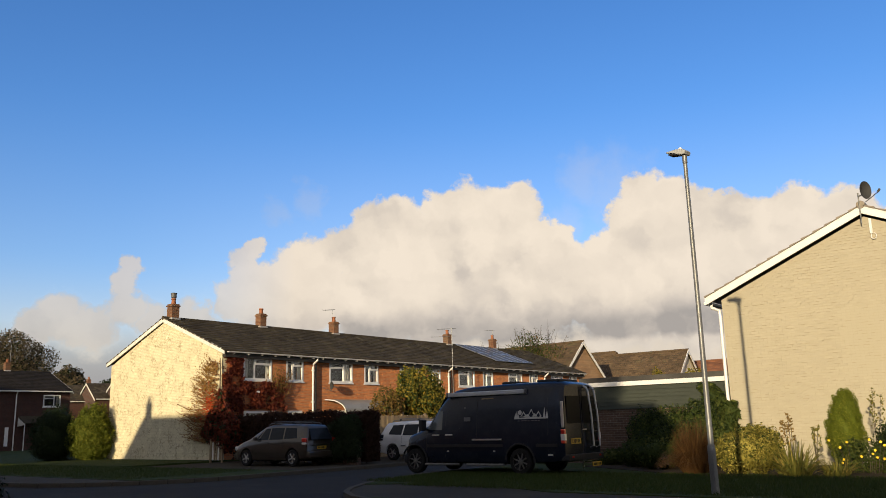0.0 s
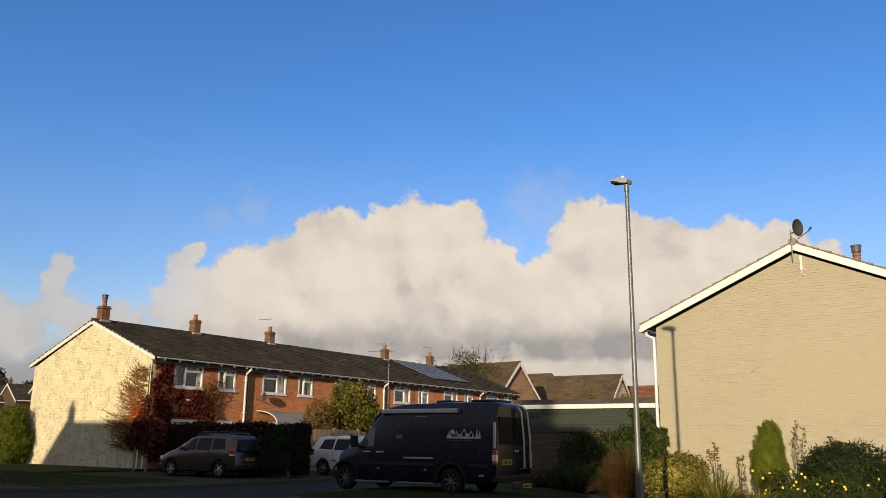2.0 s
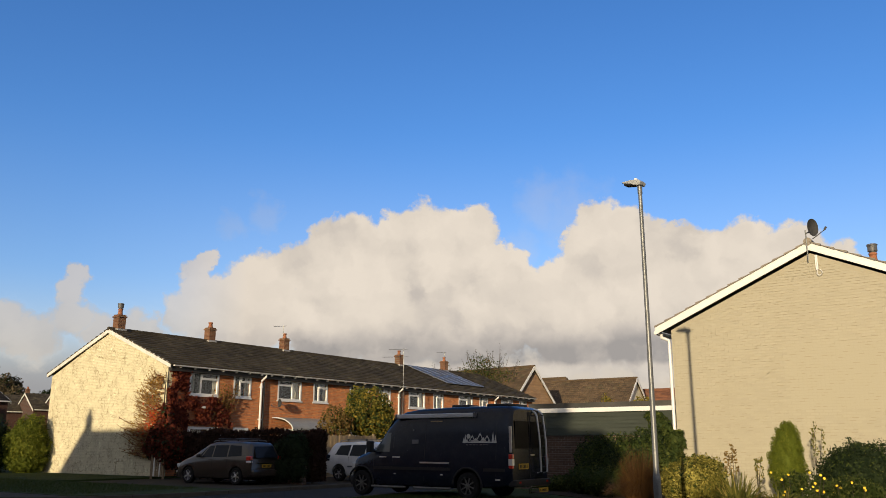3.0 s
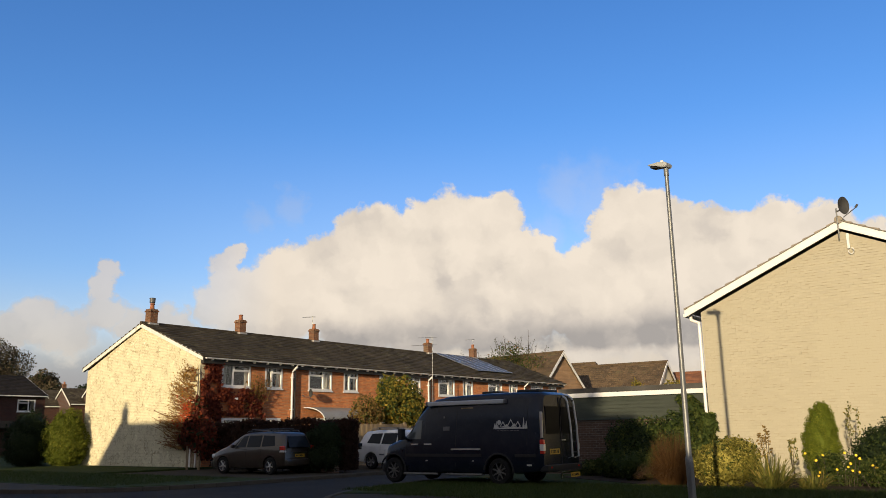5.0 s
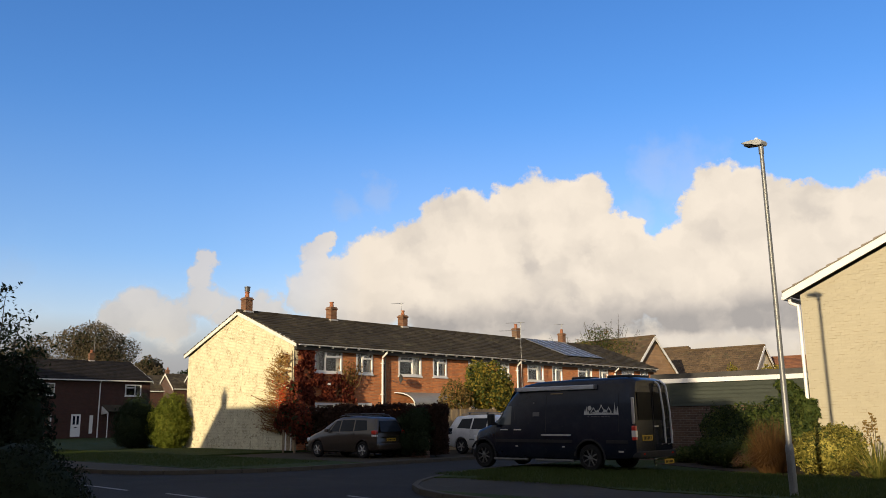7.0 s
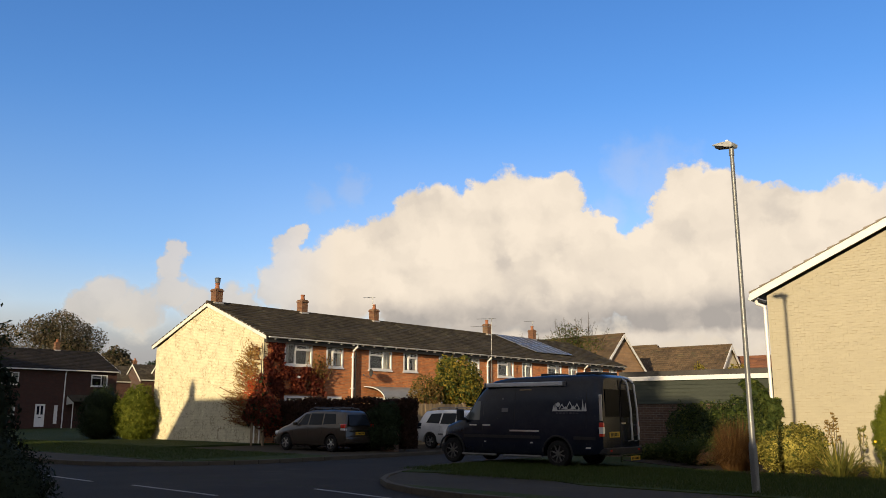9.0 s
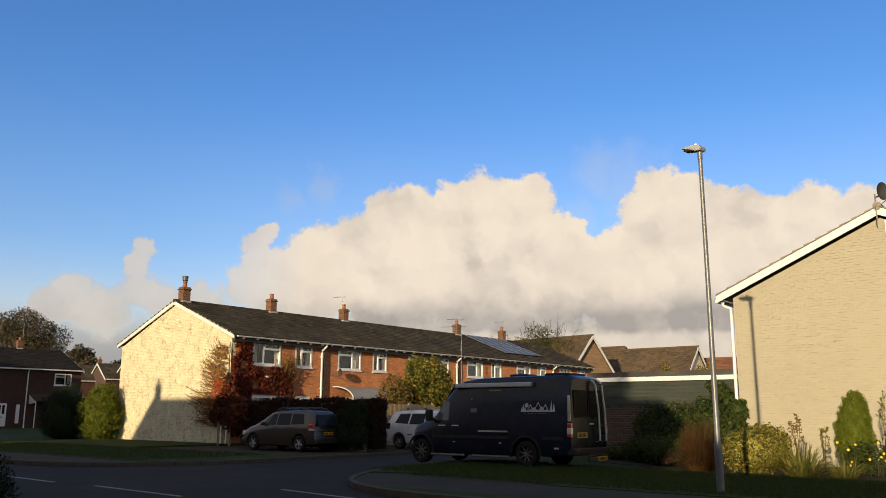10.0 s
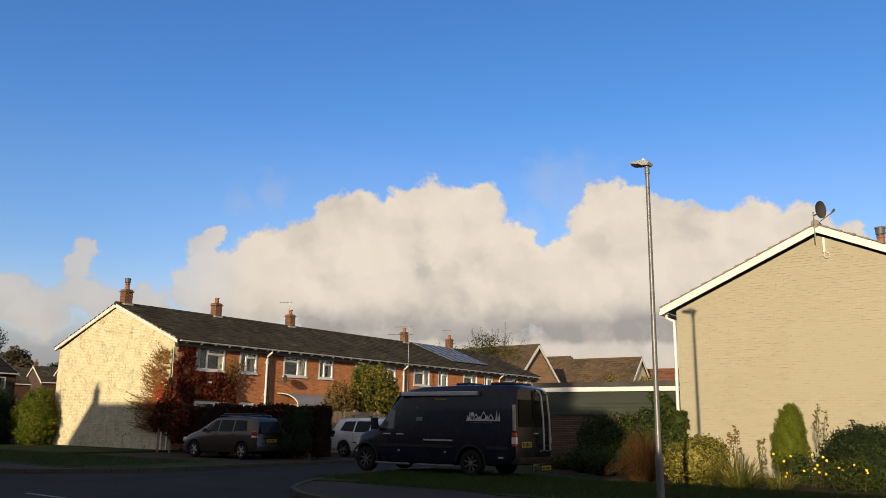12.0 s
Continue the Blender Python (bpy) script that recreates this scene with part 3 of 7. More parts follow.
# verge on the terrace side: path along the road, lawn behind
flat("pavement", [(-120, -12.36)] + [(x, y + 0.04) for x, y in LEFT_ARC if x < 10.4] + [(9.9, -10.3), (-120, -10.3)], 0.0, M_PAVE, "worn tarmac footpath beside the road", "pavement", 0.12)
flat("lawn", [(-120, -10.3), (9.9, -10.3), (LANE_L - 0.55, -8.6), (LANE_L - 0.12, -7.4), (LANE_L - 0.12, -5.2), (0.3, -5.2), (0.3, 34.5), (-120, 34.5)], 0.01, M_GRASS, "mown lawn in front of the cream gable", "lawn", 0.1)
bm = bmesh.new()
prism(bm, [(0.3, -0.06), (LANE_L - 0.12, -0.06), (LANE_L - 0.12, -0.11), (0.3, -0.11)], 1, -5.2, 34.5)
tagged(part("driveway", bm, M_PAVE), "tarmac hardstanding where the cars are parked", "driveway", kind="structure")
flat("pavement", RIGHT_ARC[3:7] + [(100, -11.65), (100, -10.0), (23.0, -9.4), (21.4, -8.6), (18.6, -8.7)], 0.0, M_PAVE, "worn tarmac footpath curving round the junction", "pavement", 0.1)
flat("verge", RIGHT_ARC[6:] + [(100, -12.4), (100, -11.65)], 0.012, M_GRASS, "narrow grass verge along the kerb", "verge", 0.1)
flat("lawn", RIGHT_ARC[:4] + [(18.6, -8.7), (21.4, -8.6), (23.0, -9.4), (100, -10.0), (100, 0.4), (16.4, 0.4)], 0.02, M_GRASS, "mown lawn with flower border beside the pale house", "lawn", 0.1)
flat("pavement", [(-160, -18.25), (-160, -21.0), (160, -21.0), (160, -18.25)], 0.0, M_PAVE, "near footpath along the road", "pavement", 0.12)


def kerb_run(pts, label):
    """Kerb stones laid end to end along a line."""
    k = thing("kerb", Matrix(), label, "kerb", kind="structure")
    me = None
    for (xa, ya), (xb, yb) in zip(pts, pts[1:]):
        n = max(1, round(math.hypot(xb - xa, yb - ya) / 0.9))
        for i in range(n):
            f = (i + 0.5) / n
            if me is None:
                bm = bmesh.new()
                box(bm, -0.5, 0.5, -0.065, 0.065, -0.2, 0.03, bevel=0.015)
                s = part("kerb_stone", bm, M_KERB, k)
                me = s.data
            else:
                s = new("kerb_stone", me)
                s.parent = k
            ln = math.hypot(xb - xa, yb - ya) / n
            s.matrix_basis = pose(xa + (xb - xa) * f, ya + (yb - ya) * f, 0, 0, 0, math.degrees(math.atan2(yb - ya, xb - xa))) @ Matrix.Diagonal((ln - 0.008, 1, 1, 1))


kerb_run([(-30, -12.42)] + LEFT_ARC[:-1] + [(LANE_L, -7.8), (LANE_L, 1.0)], "grey concrete kerb along road and lane")
kerb_run([(16.4, 0.4)] + RIGHT_ARC + [(45, -12.42)], "grey concrete kerb round the junction corner")


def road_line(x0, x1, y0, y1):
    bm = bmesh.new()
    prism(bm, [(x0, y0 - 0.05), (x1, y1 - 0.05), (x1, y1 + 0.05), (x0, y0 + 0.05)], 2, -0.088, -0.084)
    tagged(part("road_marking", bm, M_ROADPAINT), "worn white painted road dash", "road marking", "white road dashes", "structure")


for x0 in (-9.6, -6.1, -2.6, 0.9, 4.4, 7.9, 11.4, 15.4, 19.9, 24.4, 28.9):
    road_line(x0, x0 + (2.5 if x0 < 12 else 3.2), -14.68, -14.8)
road_line(18.9, 22.6, -12.73, -13.2)

# ---------------------------------------------------------------- houses


def window(parent, y0, y1, z0, z1, style, x=0.0, curtain=True):
    """A white casement window in a wall that faces +x: frame, panes, sill."""
    w = new("window")
    w.parent = parent
    bm = bmesh.new()
    f, d0, d1 = 0.09, x - 0.07, x + 0.014
    box(bm, d0, d1, y0, y1, z0, z0 + f), box(bm, d0, d1, y0, y1, z1 - f, z1)
    box(bm, d0, d1, y0, y0 + f, z0 + f, z1 - f), box(bm, d0, d1, y1 - f, y1, z0 + f, z1 - f)
    split = y0 + (y1 - y0) * (0.62 if style == "left" else 0.38)
    box(bm, d0, d1, split - 0.04, split + 0.04, z0 + f, z1 - f)
    top = z1 - (z1 - z0) * 0.30
    a, b = (y0 + f, split - 0.04) if style == "left" else (split + 0.04, y1 - f)
    box(bm, d0, d1, a, b, top - 0.03, top + 0.03)
    # opening casements stand proud of the frame
    for u0, u1, v0, v1 in ((a, b, top + 0.03, z1 - f), ):
        box(bm, d1, d1 + 0.025, u0 - 0.02, u1 + 0.02, v0 - 0.02, v0 + 0.03), box(bm, d1, d1 + 0.025, u0 - 0.02, u1 + 0.02, v1 - 0.03, v1 + 0.02)
        box(bm, d1, d1 + 0.025, u0 - 0.02, u0 + 0.03, v0 + 0.03, v1 - 0.03), box(bm, d1, d1 + 0.025, u1 - 0.03, u1 + 0.02, v0 + 0.03, v1 - 0.03)
    part("frame", bm, M_WHITE, w)
    o = (split + 0.04, y1 - f) if style == "left" else (y0 + f, split - 0.04)
    for u0, u1, v0, v1 in ((a, b, z0 + f, top - 0.03), (a, b, top + 0.03, z1 - f), (*o, z0 + f, z1 - f)):
        g = part("pane", boxes((x - 0.036, x - 0.030, u0, u1, v0, v1)), M_PANE, w)
        g.visible_shadow = False
    part("sill", boxes((x - 0.10, x + 0.06, y0 - 0.05, y1 + 0.05, z0 - 0.07, z0), bevel=0.008), M_WHITE, w)
    if curtain:
        rnd = random.Random(int(y0 * 100 + z0))
        for c0, c1 in ((y0 + 0.02, y0 + (y1 - y0) * rnd.uniform(0.10, 0.26)), (y1 - (y1 - y0) * rnd.uniform(0.10, 0.30), y1 - 0.02)):
            n, bm = 10, bmesh.new()
            A = [bm.verts.new((x - 0.2 + 0.03 * math.sin(i * 2.2), c0 + (c1 - c0) * i / n, z0)) for i in range(n + 1)]
            B = [bm.verts.new((x - 0.2 + 0.03 * math.sin(i * 2.2), c0 + (c1 - c0) * i / n, z1)) for i in range(n + 1)]
            for i in range(n):
                bm.faces.new((A[i], A[i + 1], B[i + 1], B[i]))
            part("curtain", bm, M_CURTAIN, w)
    # a single added board behind the panes, coloured as the unlit interior
    part("room_shade", boxes((x - 1.5, x - 1.46, y0 - 0.8, y1 + 0.8, z0 - 0.4, z1 + 0.3)), M_ROOM_SHADE, w)
    return w


def tile_slope(bm, y0, y1, xe, ze, xr, zr, courses, thick=0.035, width=0.33, rnd=None):
    """Overlapping roof tiles from the eaves (xe, ze) up to the ridge (xr, zr), course by course."""
    n = max(1, round((y1 - y0) / width))
    for c in range(courses):
        f0, f1 = c / courses, min(1.0, (c + 1.12) / courses)
        xa, za, xb, zb = xe + (xr - xe) * f0, ze + (zr - ze) * f0, xe + (xr - xe) * f1, ze + (zr - ze) * f1
        for i in range(n):
            sh = 0.5 * (c % 2)
            ya, yb = y0 + (y1 - y0) * max(0, i - sh) / n, y0 + (y1 - y0) * min(n, i + 1 - sh) / n
            if i == n - 1:
                yb = y1
            lift = rnd.uniform(0, 0.012) if rnd else 0
            top = [(xa, ya, za + thick + lift), (xa, yb - 0.006, za + thick + lift), (xb, yb - 0.006, zb + 0.008), (xb, ya, zb + 0.008)]
            low = [(xa, ya, za - 0.01), (xa, yb - 0.006, za - 0.01)]
            t, l = [bm.verts.new(p) for p in top], [bm.verts.new(p) for p in low]
            bm.faces.new(t), bm.faces.new((l[0], l[1], t[1], t[0])), bm.faces.new((l[0], t[0], t[3])), bm.faces.new((l[1], t[2], t[1]))


def chimney(parent, x, y, z0, tall=0.0, pots=1, mat=None, cowl=False, half=0.22):
    c = new("chimney")
    c.parent = parent
    mat = mat or M_STACK
    h = z0 + 0.70 + tall
    part("shaft", boxes((x - half, x + half, y - half + 0.01, y + half - 0.01, z0 - 0.6, h - 0.14)), mat, c)
    part("corbel", boxes((x - half - 0.04, x + half + 0.04, y - half - 0.03, y + half + 0.03, h - 0.14, h - 0.07)), mat, c)
    part("crown_course", boxes((x - half, x + half, y - half + 0.01, y + half - 0.01, h - 0.07, h)), mat, c)
    part("flashing", boxes((x - half - 0.06, x + half + 0.06, y - half - 0.05, y + half + 0.05, z0 - 0.18, z0 - 0.01), bevel=0.02), M_LEAD, c)
    for k in range(pots):
        yy = y + (k - (pots - 1) / 2) * 0.3
        bm = bmesh.new()
        lathe(bm, [(0.13, h - 0.004), (0.115, h + 0.08), (0.10, h + 0.22), (0.125, h + 0.25), (0.125, h + 0.30), (0.10, h + 0.30)], 14, centre=(x, yy, 0))
        part("pot", bm, M_TERRACOTTA, c, smooth=True)
        if cowl:
            bm = bmesh.new()
            lathe(bm, [(0.09, h + 0.30), (0.10, h + 0.34), (0.14, h + 0.35), (0.14, h + 0.52), (0.16, h + 0.53), (0.16, h + 0.57), (0.05, h + 0.60)], 12, centre=(x, yy, 0))
            part("cowl", bm, M_GREYPLASTIC, c, "grey metal chimney cowl", smooth=True)
    return c


W, EAVE, RIDGE_X, RIDGE_Z, DEPTH = 5.65, 4.95, -4.75, 6.92, 9.5


def terrace_house(k, end=False, porch=False, has_chimney=True, pipe=True, far_end=False):
    y0, y1 = k * W, (k + 1) * W
    lab = "end-terrace house with cream rough brick gable" if end else "red brick terraced house with dark tiled roof and white windows"
    h = thing("terrace_house", Matrix(), lab, "house", "terraced brick houses")
    rnd = random.Random(k)
    d = 0.05 * k
    wins = [(y0 + 1.22 - d, y0 + 2.95 - d, 3.64, 4.72, "right" if k == 0 else "left"), (y0 + 3.86 - d, y0 + 5.00 - d, 3.64, 4.72, "right")]
    low = [(y0 + 1.3, y0 + 3.25, 1.05, 2.2, "left"), (y0 + 4.0, y0 + 4.95, 1.3, 2.2, "right")]
    bm = bmesh.new()
    with_holes(bm, y0 + (0.26 if end else 0.0), y1, -0.1, 4.86, [w[:4] for w in wins + low], 0, -0.25, 0.0)
    part("front_wall", bm, M_BRICK_Y, h)
    part("rear_wall", boxes((-DEPTH, -DEPTH + 0.25, y0 + (0.26 if end else 0.0), y1, -0.1, 4.86)), M_BRICK_Y, h)
    if end:
        bm = bmesh.new()
        prism(bm, [(-DEPTH, -0.1), (0.0, -0.1), (0.0, 4.80), (RIDGE_X, 6.76), (-DEPTH, 4.80)], 1, 0.0, 0.255)
        part("gable_wall", bm, M_CREAM, h, "cream rough-faced brick gable")
        for s in (0, 1):
            xe = 0.30 if s == 0 else -DEPTH - 0.30
            bm = bmesh.new()
            prism(bm, [(xe, EAVE - 0.18), (xe, EAVE + 0.03), (RIDGE_X, RIDGE_Z + 0.02), (RIDGE_X, RIDGE_Z - 0.20)], 1, -0.13, -0.095)
            part("bargeboard", bm, M_WHITE_OLD, h)
            bm = bmesh.new()
            prism(bm, [(xe, EAVE - 0.17), (xe, EAVE - 0.10), (RIDGE_X, RIDGE_Z - 0.12), (RIDGE_X, RIDGE_Z - 0.19)], 1, -0.094, 0.0)
            part("soffit", bm, M_DARK, h)
    if far_end:
        bm = bmesh.new()
        prism(bm, [(-DEPTH + 0.26, -0.1), (-0.26, -0.1), (-0.26, 4.7), (RIDGE_X, 6.8), (-DEPTH + 0.26, 4.7)], 1, y1 - 0.25, y1 - 0.002)
        part("gable_wall", bm, M_BRICK_X, h)
    for s in (0, 1):
        bm = bmesh.new()
        xe = 0.32 if s == 0 else -DEPTH - 0.32
        tile_slope(bm, y0 - (0.14 if end else 0.0), y1 + (0.14 if far_end else 0.0), xe, EAVE - 0.02, RIDGE_X, RIDGE_Z, 15, thick=0.06, rnd=rnd)
        prism(bm, [(xe, EAVE - 0.06), (xe, EAVE - 0.02), (RIDGE_X, RIDGE_Z), (RIDGE_X, RIDGE_Z - 0.04)], 1, y0 - (0.09 if end else 0), y1)
        part("roof_slope", bm, M_TILE, h)
    bm = bmesh.new()
    n = 12
    for i in range(n):
        ya = y0 - (0.14 if end else 0) + (W + (0.14 if end else 0)) * i / n
        rod(bm, [(RIDGE_X, ya, RIDGE_Z + 0.005), (RIDGE_X, ya + W / n - 0.01, RIDGE_Z + 0.005)], 0.10, 10)
    part("ridge_tiles", bm, M_TILE, h)
    part("fascia", boxes((0.02, 0.24, y0, y1, EAVE - 0.30, EAVE - 0.10)), M_DARK, h)
    g = new("gutter")
    g.parent = h
    bm = bmesh.new()
    poly = [(0.395 + 0.062 * math.cos(radians(a)), EAVE - 0.05 + 0.062 * math.sin(radians(a))) for a in range(180, 361, 30)]
    prism(bm, poly + [(0.445, EAVE - 0.048), (0.345, EAVE - 0.048)], 1, y0, y1)
    part("channel", bm, M_WHITE, g)
    for i in range(7):
        yy = y0 + 0.4 + i * (W - 0.5) / 6.2
        part("bracket", boxes((0.25, 0.40, yy - 0.018, yy + 0.018, EAVE - 0.17, EAVE - 0.112), bevel=0.006), M_WHITE, g)
    if pipe:
        bm = bmesh.new()
        rod(bm, [(0.39, y1, EAVE - 0.1), (0.38, y1 + 0.0, EAVE - 0.2), (0.10, y1 - 0.05, EAVE - 0.42), (0.09, y1 - 0.05, EAVE - 0.55), (0.09, y1 - 0.05, 0.0)], 0.055, 10)
        for z in (1.0, 2.6, 4.2):
            box(bm, 0.0, 0.16, y1 - 0.12, y1 + 0.02, z, z + 0.05)
        part("downpipe", bm, M_WHITE, h, smooth=False)
        part("dark_pipe", rod(bmesh.new(), [(0.08, y1 + 0.14, 0), (0.08, y1 + 0.14, EAVE - 0.4)], 0.05, 8), M_DARK, h)
    for w in wins:
        window(h, *w)
    for w in low:
        window(h, *w)
    if has_chimney:
        chimney(h, RIDGE_X, y0 + 0.45, RIDGE_Z + 0.05, tall=0.0, cowl=end)
    if porch:
        bm = bmesh.new()
        n = 10
        for i in range(n):
            a0, a1 = i / n, (i + 1) / n
            def arch(a):
                return (0.02 + 1.5 * math.sin(a * math.pi / 2), 2.08 + 0.66 * math.cos(a * math.pi / 2))
            (xa, za), (xb, zb) = arch(a0), arch(a1)
            prism(bm, [(xa, za), (xb, zb), (xb, zb + 0.02), (xa, za + 0.02)], 1, y0 + 0.85, y0 + 4.5)
        part("canopy", bm, M_CANOPY, h, "grey translucent curved porch canopy")
        for yy in (y0 + 0.85, y0 + 4.46):
            bm = bmesh.new()
            rod(bm, [(arch(i / n)[0], yy + 0.02, arch(i / n)[1]) for i in range(n + 1)], 0.03, 6)
            part("canopy_rib", bm, M_WHITE_OLD, h)
        for yy in (y0 + 0.9, y0 + 2.7, y0 + 4.4):
            part("canopy_post", boxes((1.44, 1.50, yy, yy + 0.06, -0.1, 2.2)), M_WHITE, h)
    return h


terrace_house(0, end=True)
terrace_house(1, porch=True, pipe=False)
terrace_house(2)
terrace_house(3, has_chimney=False, pipe=False)
terrace_house(4)
terrace_house(5, far_end=True, pipe=False)


# the pale house with the gable to the road
PX0, PX1, PY = 23.30, 31.52, 0.40
PAX = (PX0 + PX1) / 2


def pale_house():
    h = thing("gable_house", Matrix(), "pale painted brick house with white bargeboards", "house")
    apex, eave = 6.62, 4.78
    sl = (apex - eave) / (PAX - PX0)
    bm = bmesh.new()
    prism(bm, [(PX0 + 0.02, -0.1), (PX1 - 0.02, -0.1), (PX1 - 0.02, eave - 0.02), (PAX, apex - 0.02), (PX0 + 0.02, eave - 0.02)], 1, PY + 0.008, PY + 0.25)
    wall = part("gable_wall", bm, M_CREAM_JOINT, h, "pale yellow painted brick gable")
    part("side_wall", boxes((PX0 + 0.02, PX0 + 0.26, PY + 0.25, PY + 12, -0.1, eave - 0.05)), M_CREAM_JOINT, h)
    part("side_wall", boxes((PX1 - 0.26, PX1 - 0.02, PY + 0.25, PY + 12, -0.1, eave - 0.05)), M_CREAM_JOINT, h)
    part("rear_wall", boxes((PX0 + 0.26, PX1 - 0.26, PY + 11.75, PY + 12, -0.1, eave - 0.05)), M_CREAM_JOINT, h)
    for s in (-1, 1):
        xe, xw = PAX + s * (PAX - PX0 + 0.42), PAX
        ze = apex + 0.10 - sl * (PAX - PX0 + 0.42)
        zr = apex + 0.10
        bm = bmesh.new()
        prism(bm, [(xe, ze - 0.06), (xe, ze + 0.16), (xw, zr + 0.16), (xw, zr - 0.06)], 1, PY - 0.16, PY - 0.12)
        part("bargeboard", bm, M_WHITE, h)
        bm = bmesh.new()
        prism(bm, [(xe, ze - 0.05), (xe, ze + 0.0), (xw, zr), (xw, zr - 0.05)], 1, PY - 0.118, PY + 0.005)
        part("soffit", bm, M_DARK, h)
        bm = bmesh.new()
        tile_slope(bm, PY - 0.2, PY + 12.1, xe - s * 0.0, ze + 0.165, xw, zr + 0.165, 14, thick=0.045, rnd=random.Random(s + 5))
        prism(bm, [(xe, ze + 0.09), (xe, ze + 0.155), (xw, zr + 0.155), (xw, zr + 0.09)], 1, PY - 0.11, PY + 12.0)
        part("roof_slope", bm, M_TILE_GREY, h)
        part("gutter_end", boxes((xe - 0.07, xe + 0.07, PY - 0.1, PY + 12, ze - 0.04, ze + 0.06), bevel=0.02), M_WHITE, h)
    bm = bmesh.new()
    for i in range(28):
        rod(bm, [(PAX, PY - 0.2 + i * 0.44, apex + 0.28), (PAX, PY + 0.23 + i * 0.44, apex + 0.28)], 0.11, 10)
    part("ridge_tiles", bm, M_TILE_GREY, h)
    bm = bmesh.new()
    rod(bm, [(PX0 - 0.33, PY + 0.1, eave - 0.1), (PX0 - 0.3, PY + 0.06, eave - 0.22), (PX0 - 0.08, PY + 0.05, eave - 0.32), (PX0 - 0.07, PY + 0.05, eave - 0.5), (PX0 - 0.07, PY + 0.05, 1.6)], 0.05, 10)
    part("downpipe", bm, M_WHITE, h)
    chimney(h, PAX + 1.12, PY + 3.6, apex - 0.72, tall=0.24, mat=M_STACK, cowl=True, half=0.21)
    return h, wall, apex, eave, sl


PALE, PALE_WALL, P_APEX, P_EAVE, P_SL = pale_house()


def garage():
    h = thing("garage", Matrix(), "flat-roofed garage with grey green boarding over brick", "garage")
    y = 1.0
    part("brick_wall", boxes((17.4, PX0 - 0.02, y, y + 0.22, -0.1, 1.70)), M_BRICK_OLD, h)
    part("side_wall", boxes((17.4, 17.62, y + 0.22, y + 6, -0.1, 2.38)), M_BRICK_OLD, h)
    for i in range(6):
        z = 1.70 + i * 0.118
        bm = bmesh.new()
        prism(bm, [(y + 0.02, z), (y - 0.045, z - 0.01), (y - 0.015, z + 0.118), (y + 0.02, z + 0.118)], 0, 17.4, PX0 - 0.02)
        part("board", bm, M_CLAD, h)
    part("core", boxes((17.45, PX0 - 0.03, y + 0.03, y + 0.2, 1.70, 2.42)), M_DARK, h)
    part("fascia", boxes((17.25, PX0 - 0.01, y - 0.09, y - 0.05, 2.42, 2.56), bevel=0.006), M_WHITE, h, "white painted fascia board")
    bm = boxes((17.25, PX0 - 0.01, y - 0.05, y + 6, 2.44, 2.58))
    part("flat_roof", bm, M_FELT, h)
    part("roof_edge", boxes((17.9, PX0 - 0.01, y + 0.25, y + 0.36, 2.575, 2.74), bevel=0.01), M_FELT, h)
    return h


garage()


def street_lamp(x, y):
    h = thing("street_lamp", pose(x, y, 0), "galvanised steel street lamp with flat grey lantern", "street lamp")
    bm = bmesh.new()
    rod(bm, [(0.075, 0, -0.1), (0.065, 0, 0.80)], 0.070, 16)
    part("base_post", bm, M_STEEL, h, smooth=True)
    part("access_door", boxes((0.03, 0.11, -0.074, -0.064, 0.25, 0.70), bevel=0.004), M_STEEL, h)
    bm = bmesh.new()
    rod(bm, [(0.065, 0, 0.80), (0.065, 0, 0.86), (0.065, 0, 0.9), (0.06, 0, 3.6), (0.05, 0, 6.30)], [0.070, 0.064, 0.052, 0.044, 0.038], 14)
    part("column", bm, M_STEEL, h, smooth=True)
    part("collar", rod(bmesh.new(), [(0.05, 0, 6.2), (0.05, 0, 6.36)], 0.048, 14), M_STEEL, h, smooth=True)
    lan = new("lantern")
    lan.parent = h
    lan.matrix_basis = pose(0.05, 0, 6.36, 0, 8, -8)
    bm = bmesh.new()
    prism(bm, [(0.06, 0.0), (0.075, 0.06), (0.02, 0.105), (-0.14, 0.105), (-0.35, 0.07), (-0.355, 0.055), (-0.16, 0.03), (-0.05, 0.0)], 1, -0.11, 0.11)
    bmesh.ops.bevel(bm, geom=list(bm.edges), offset=0.008, segments=2, affect="EDGES")
    part("housing", bm, M_LANTERN, lan)
    part("lens", boxes((-0.30, -0.05, -0.085, 0.085, 0.004, 0.05)), M_BLACK, lan)
    part("photocell", lathe(bmesh.new(), [(0.032, 0.09), (0.032, 0.15), (0.022, 0.16)], 12, centre=(-0.10, 0, 0)), M_WHITE, lan)
    return h


street_lamp(26.10, -8.86)


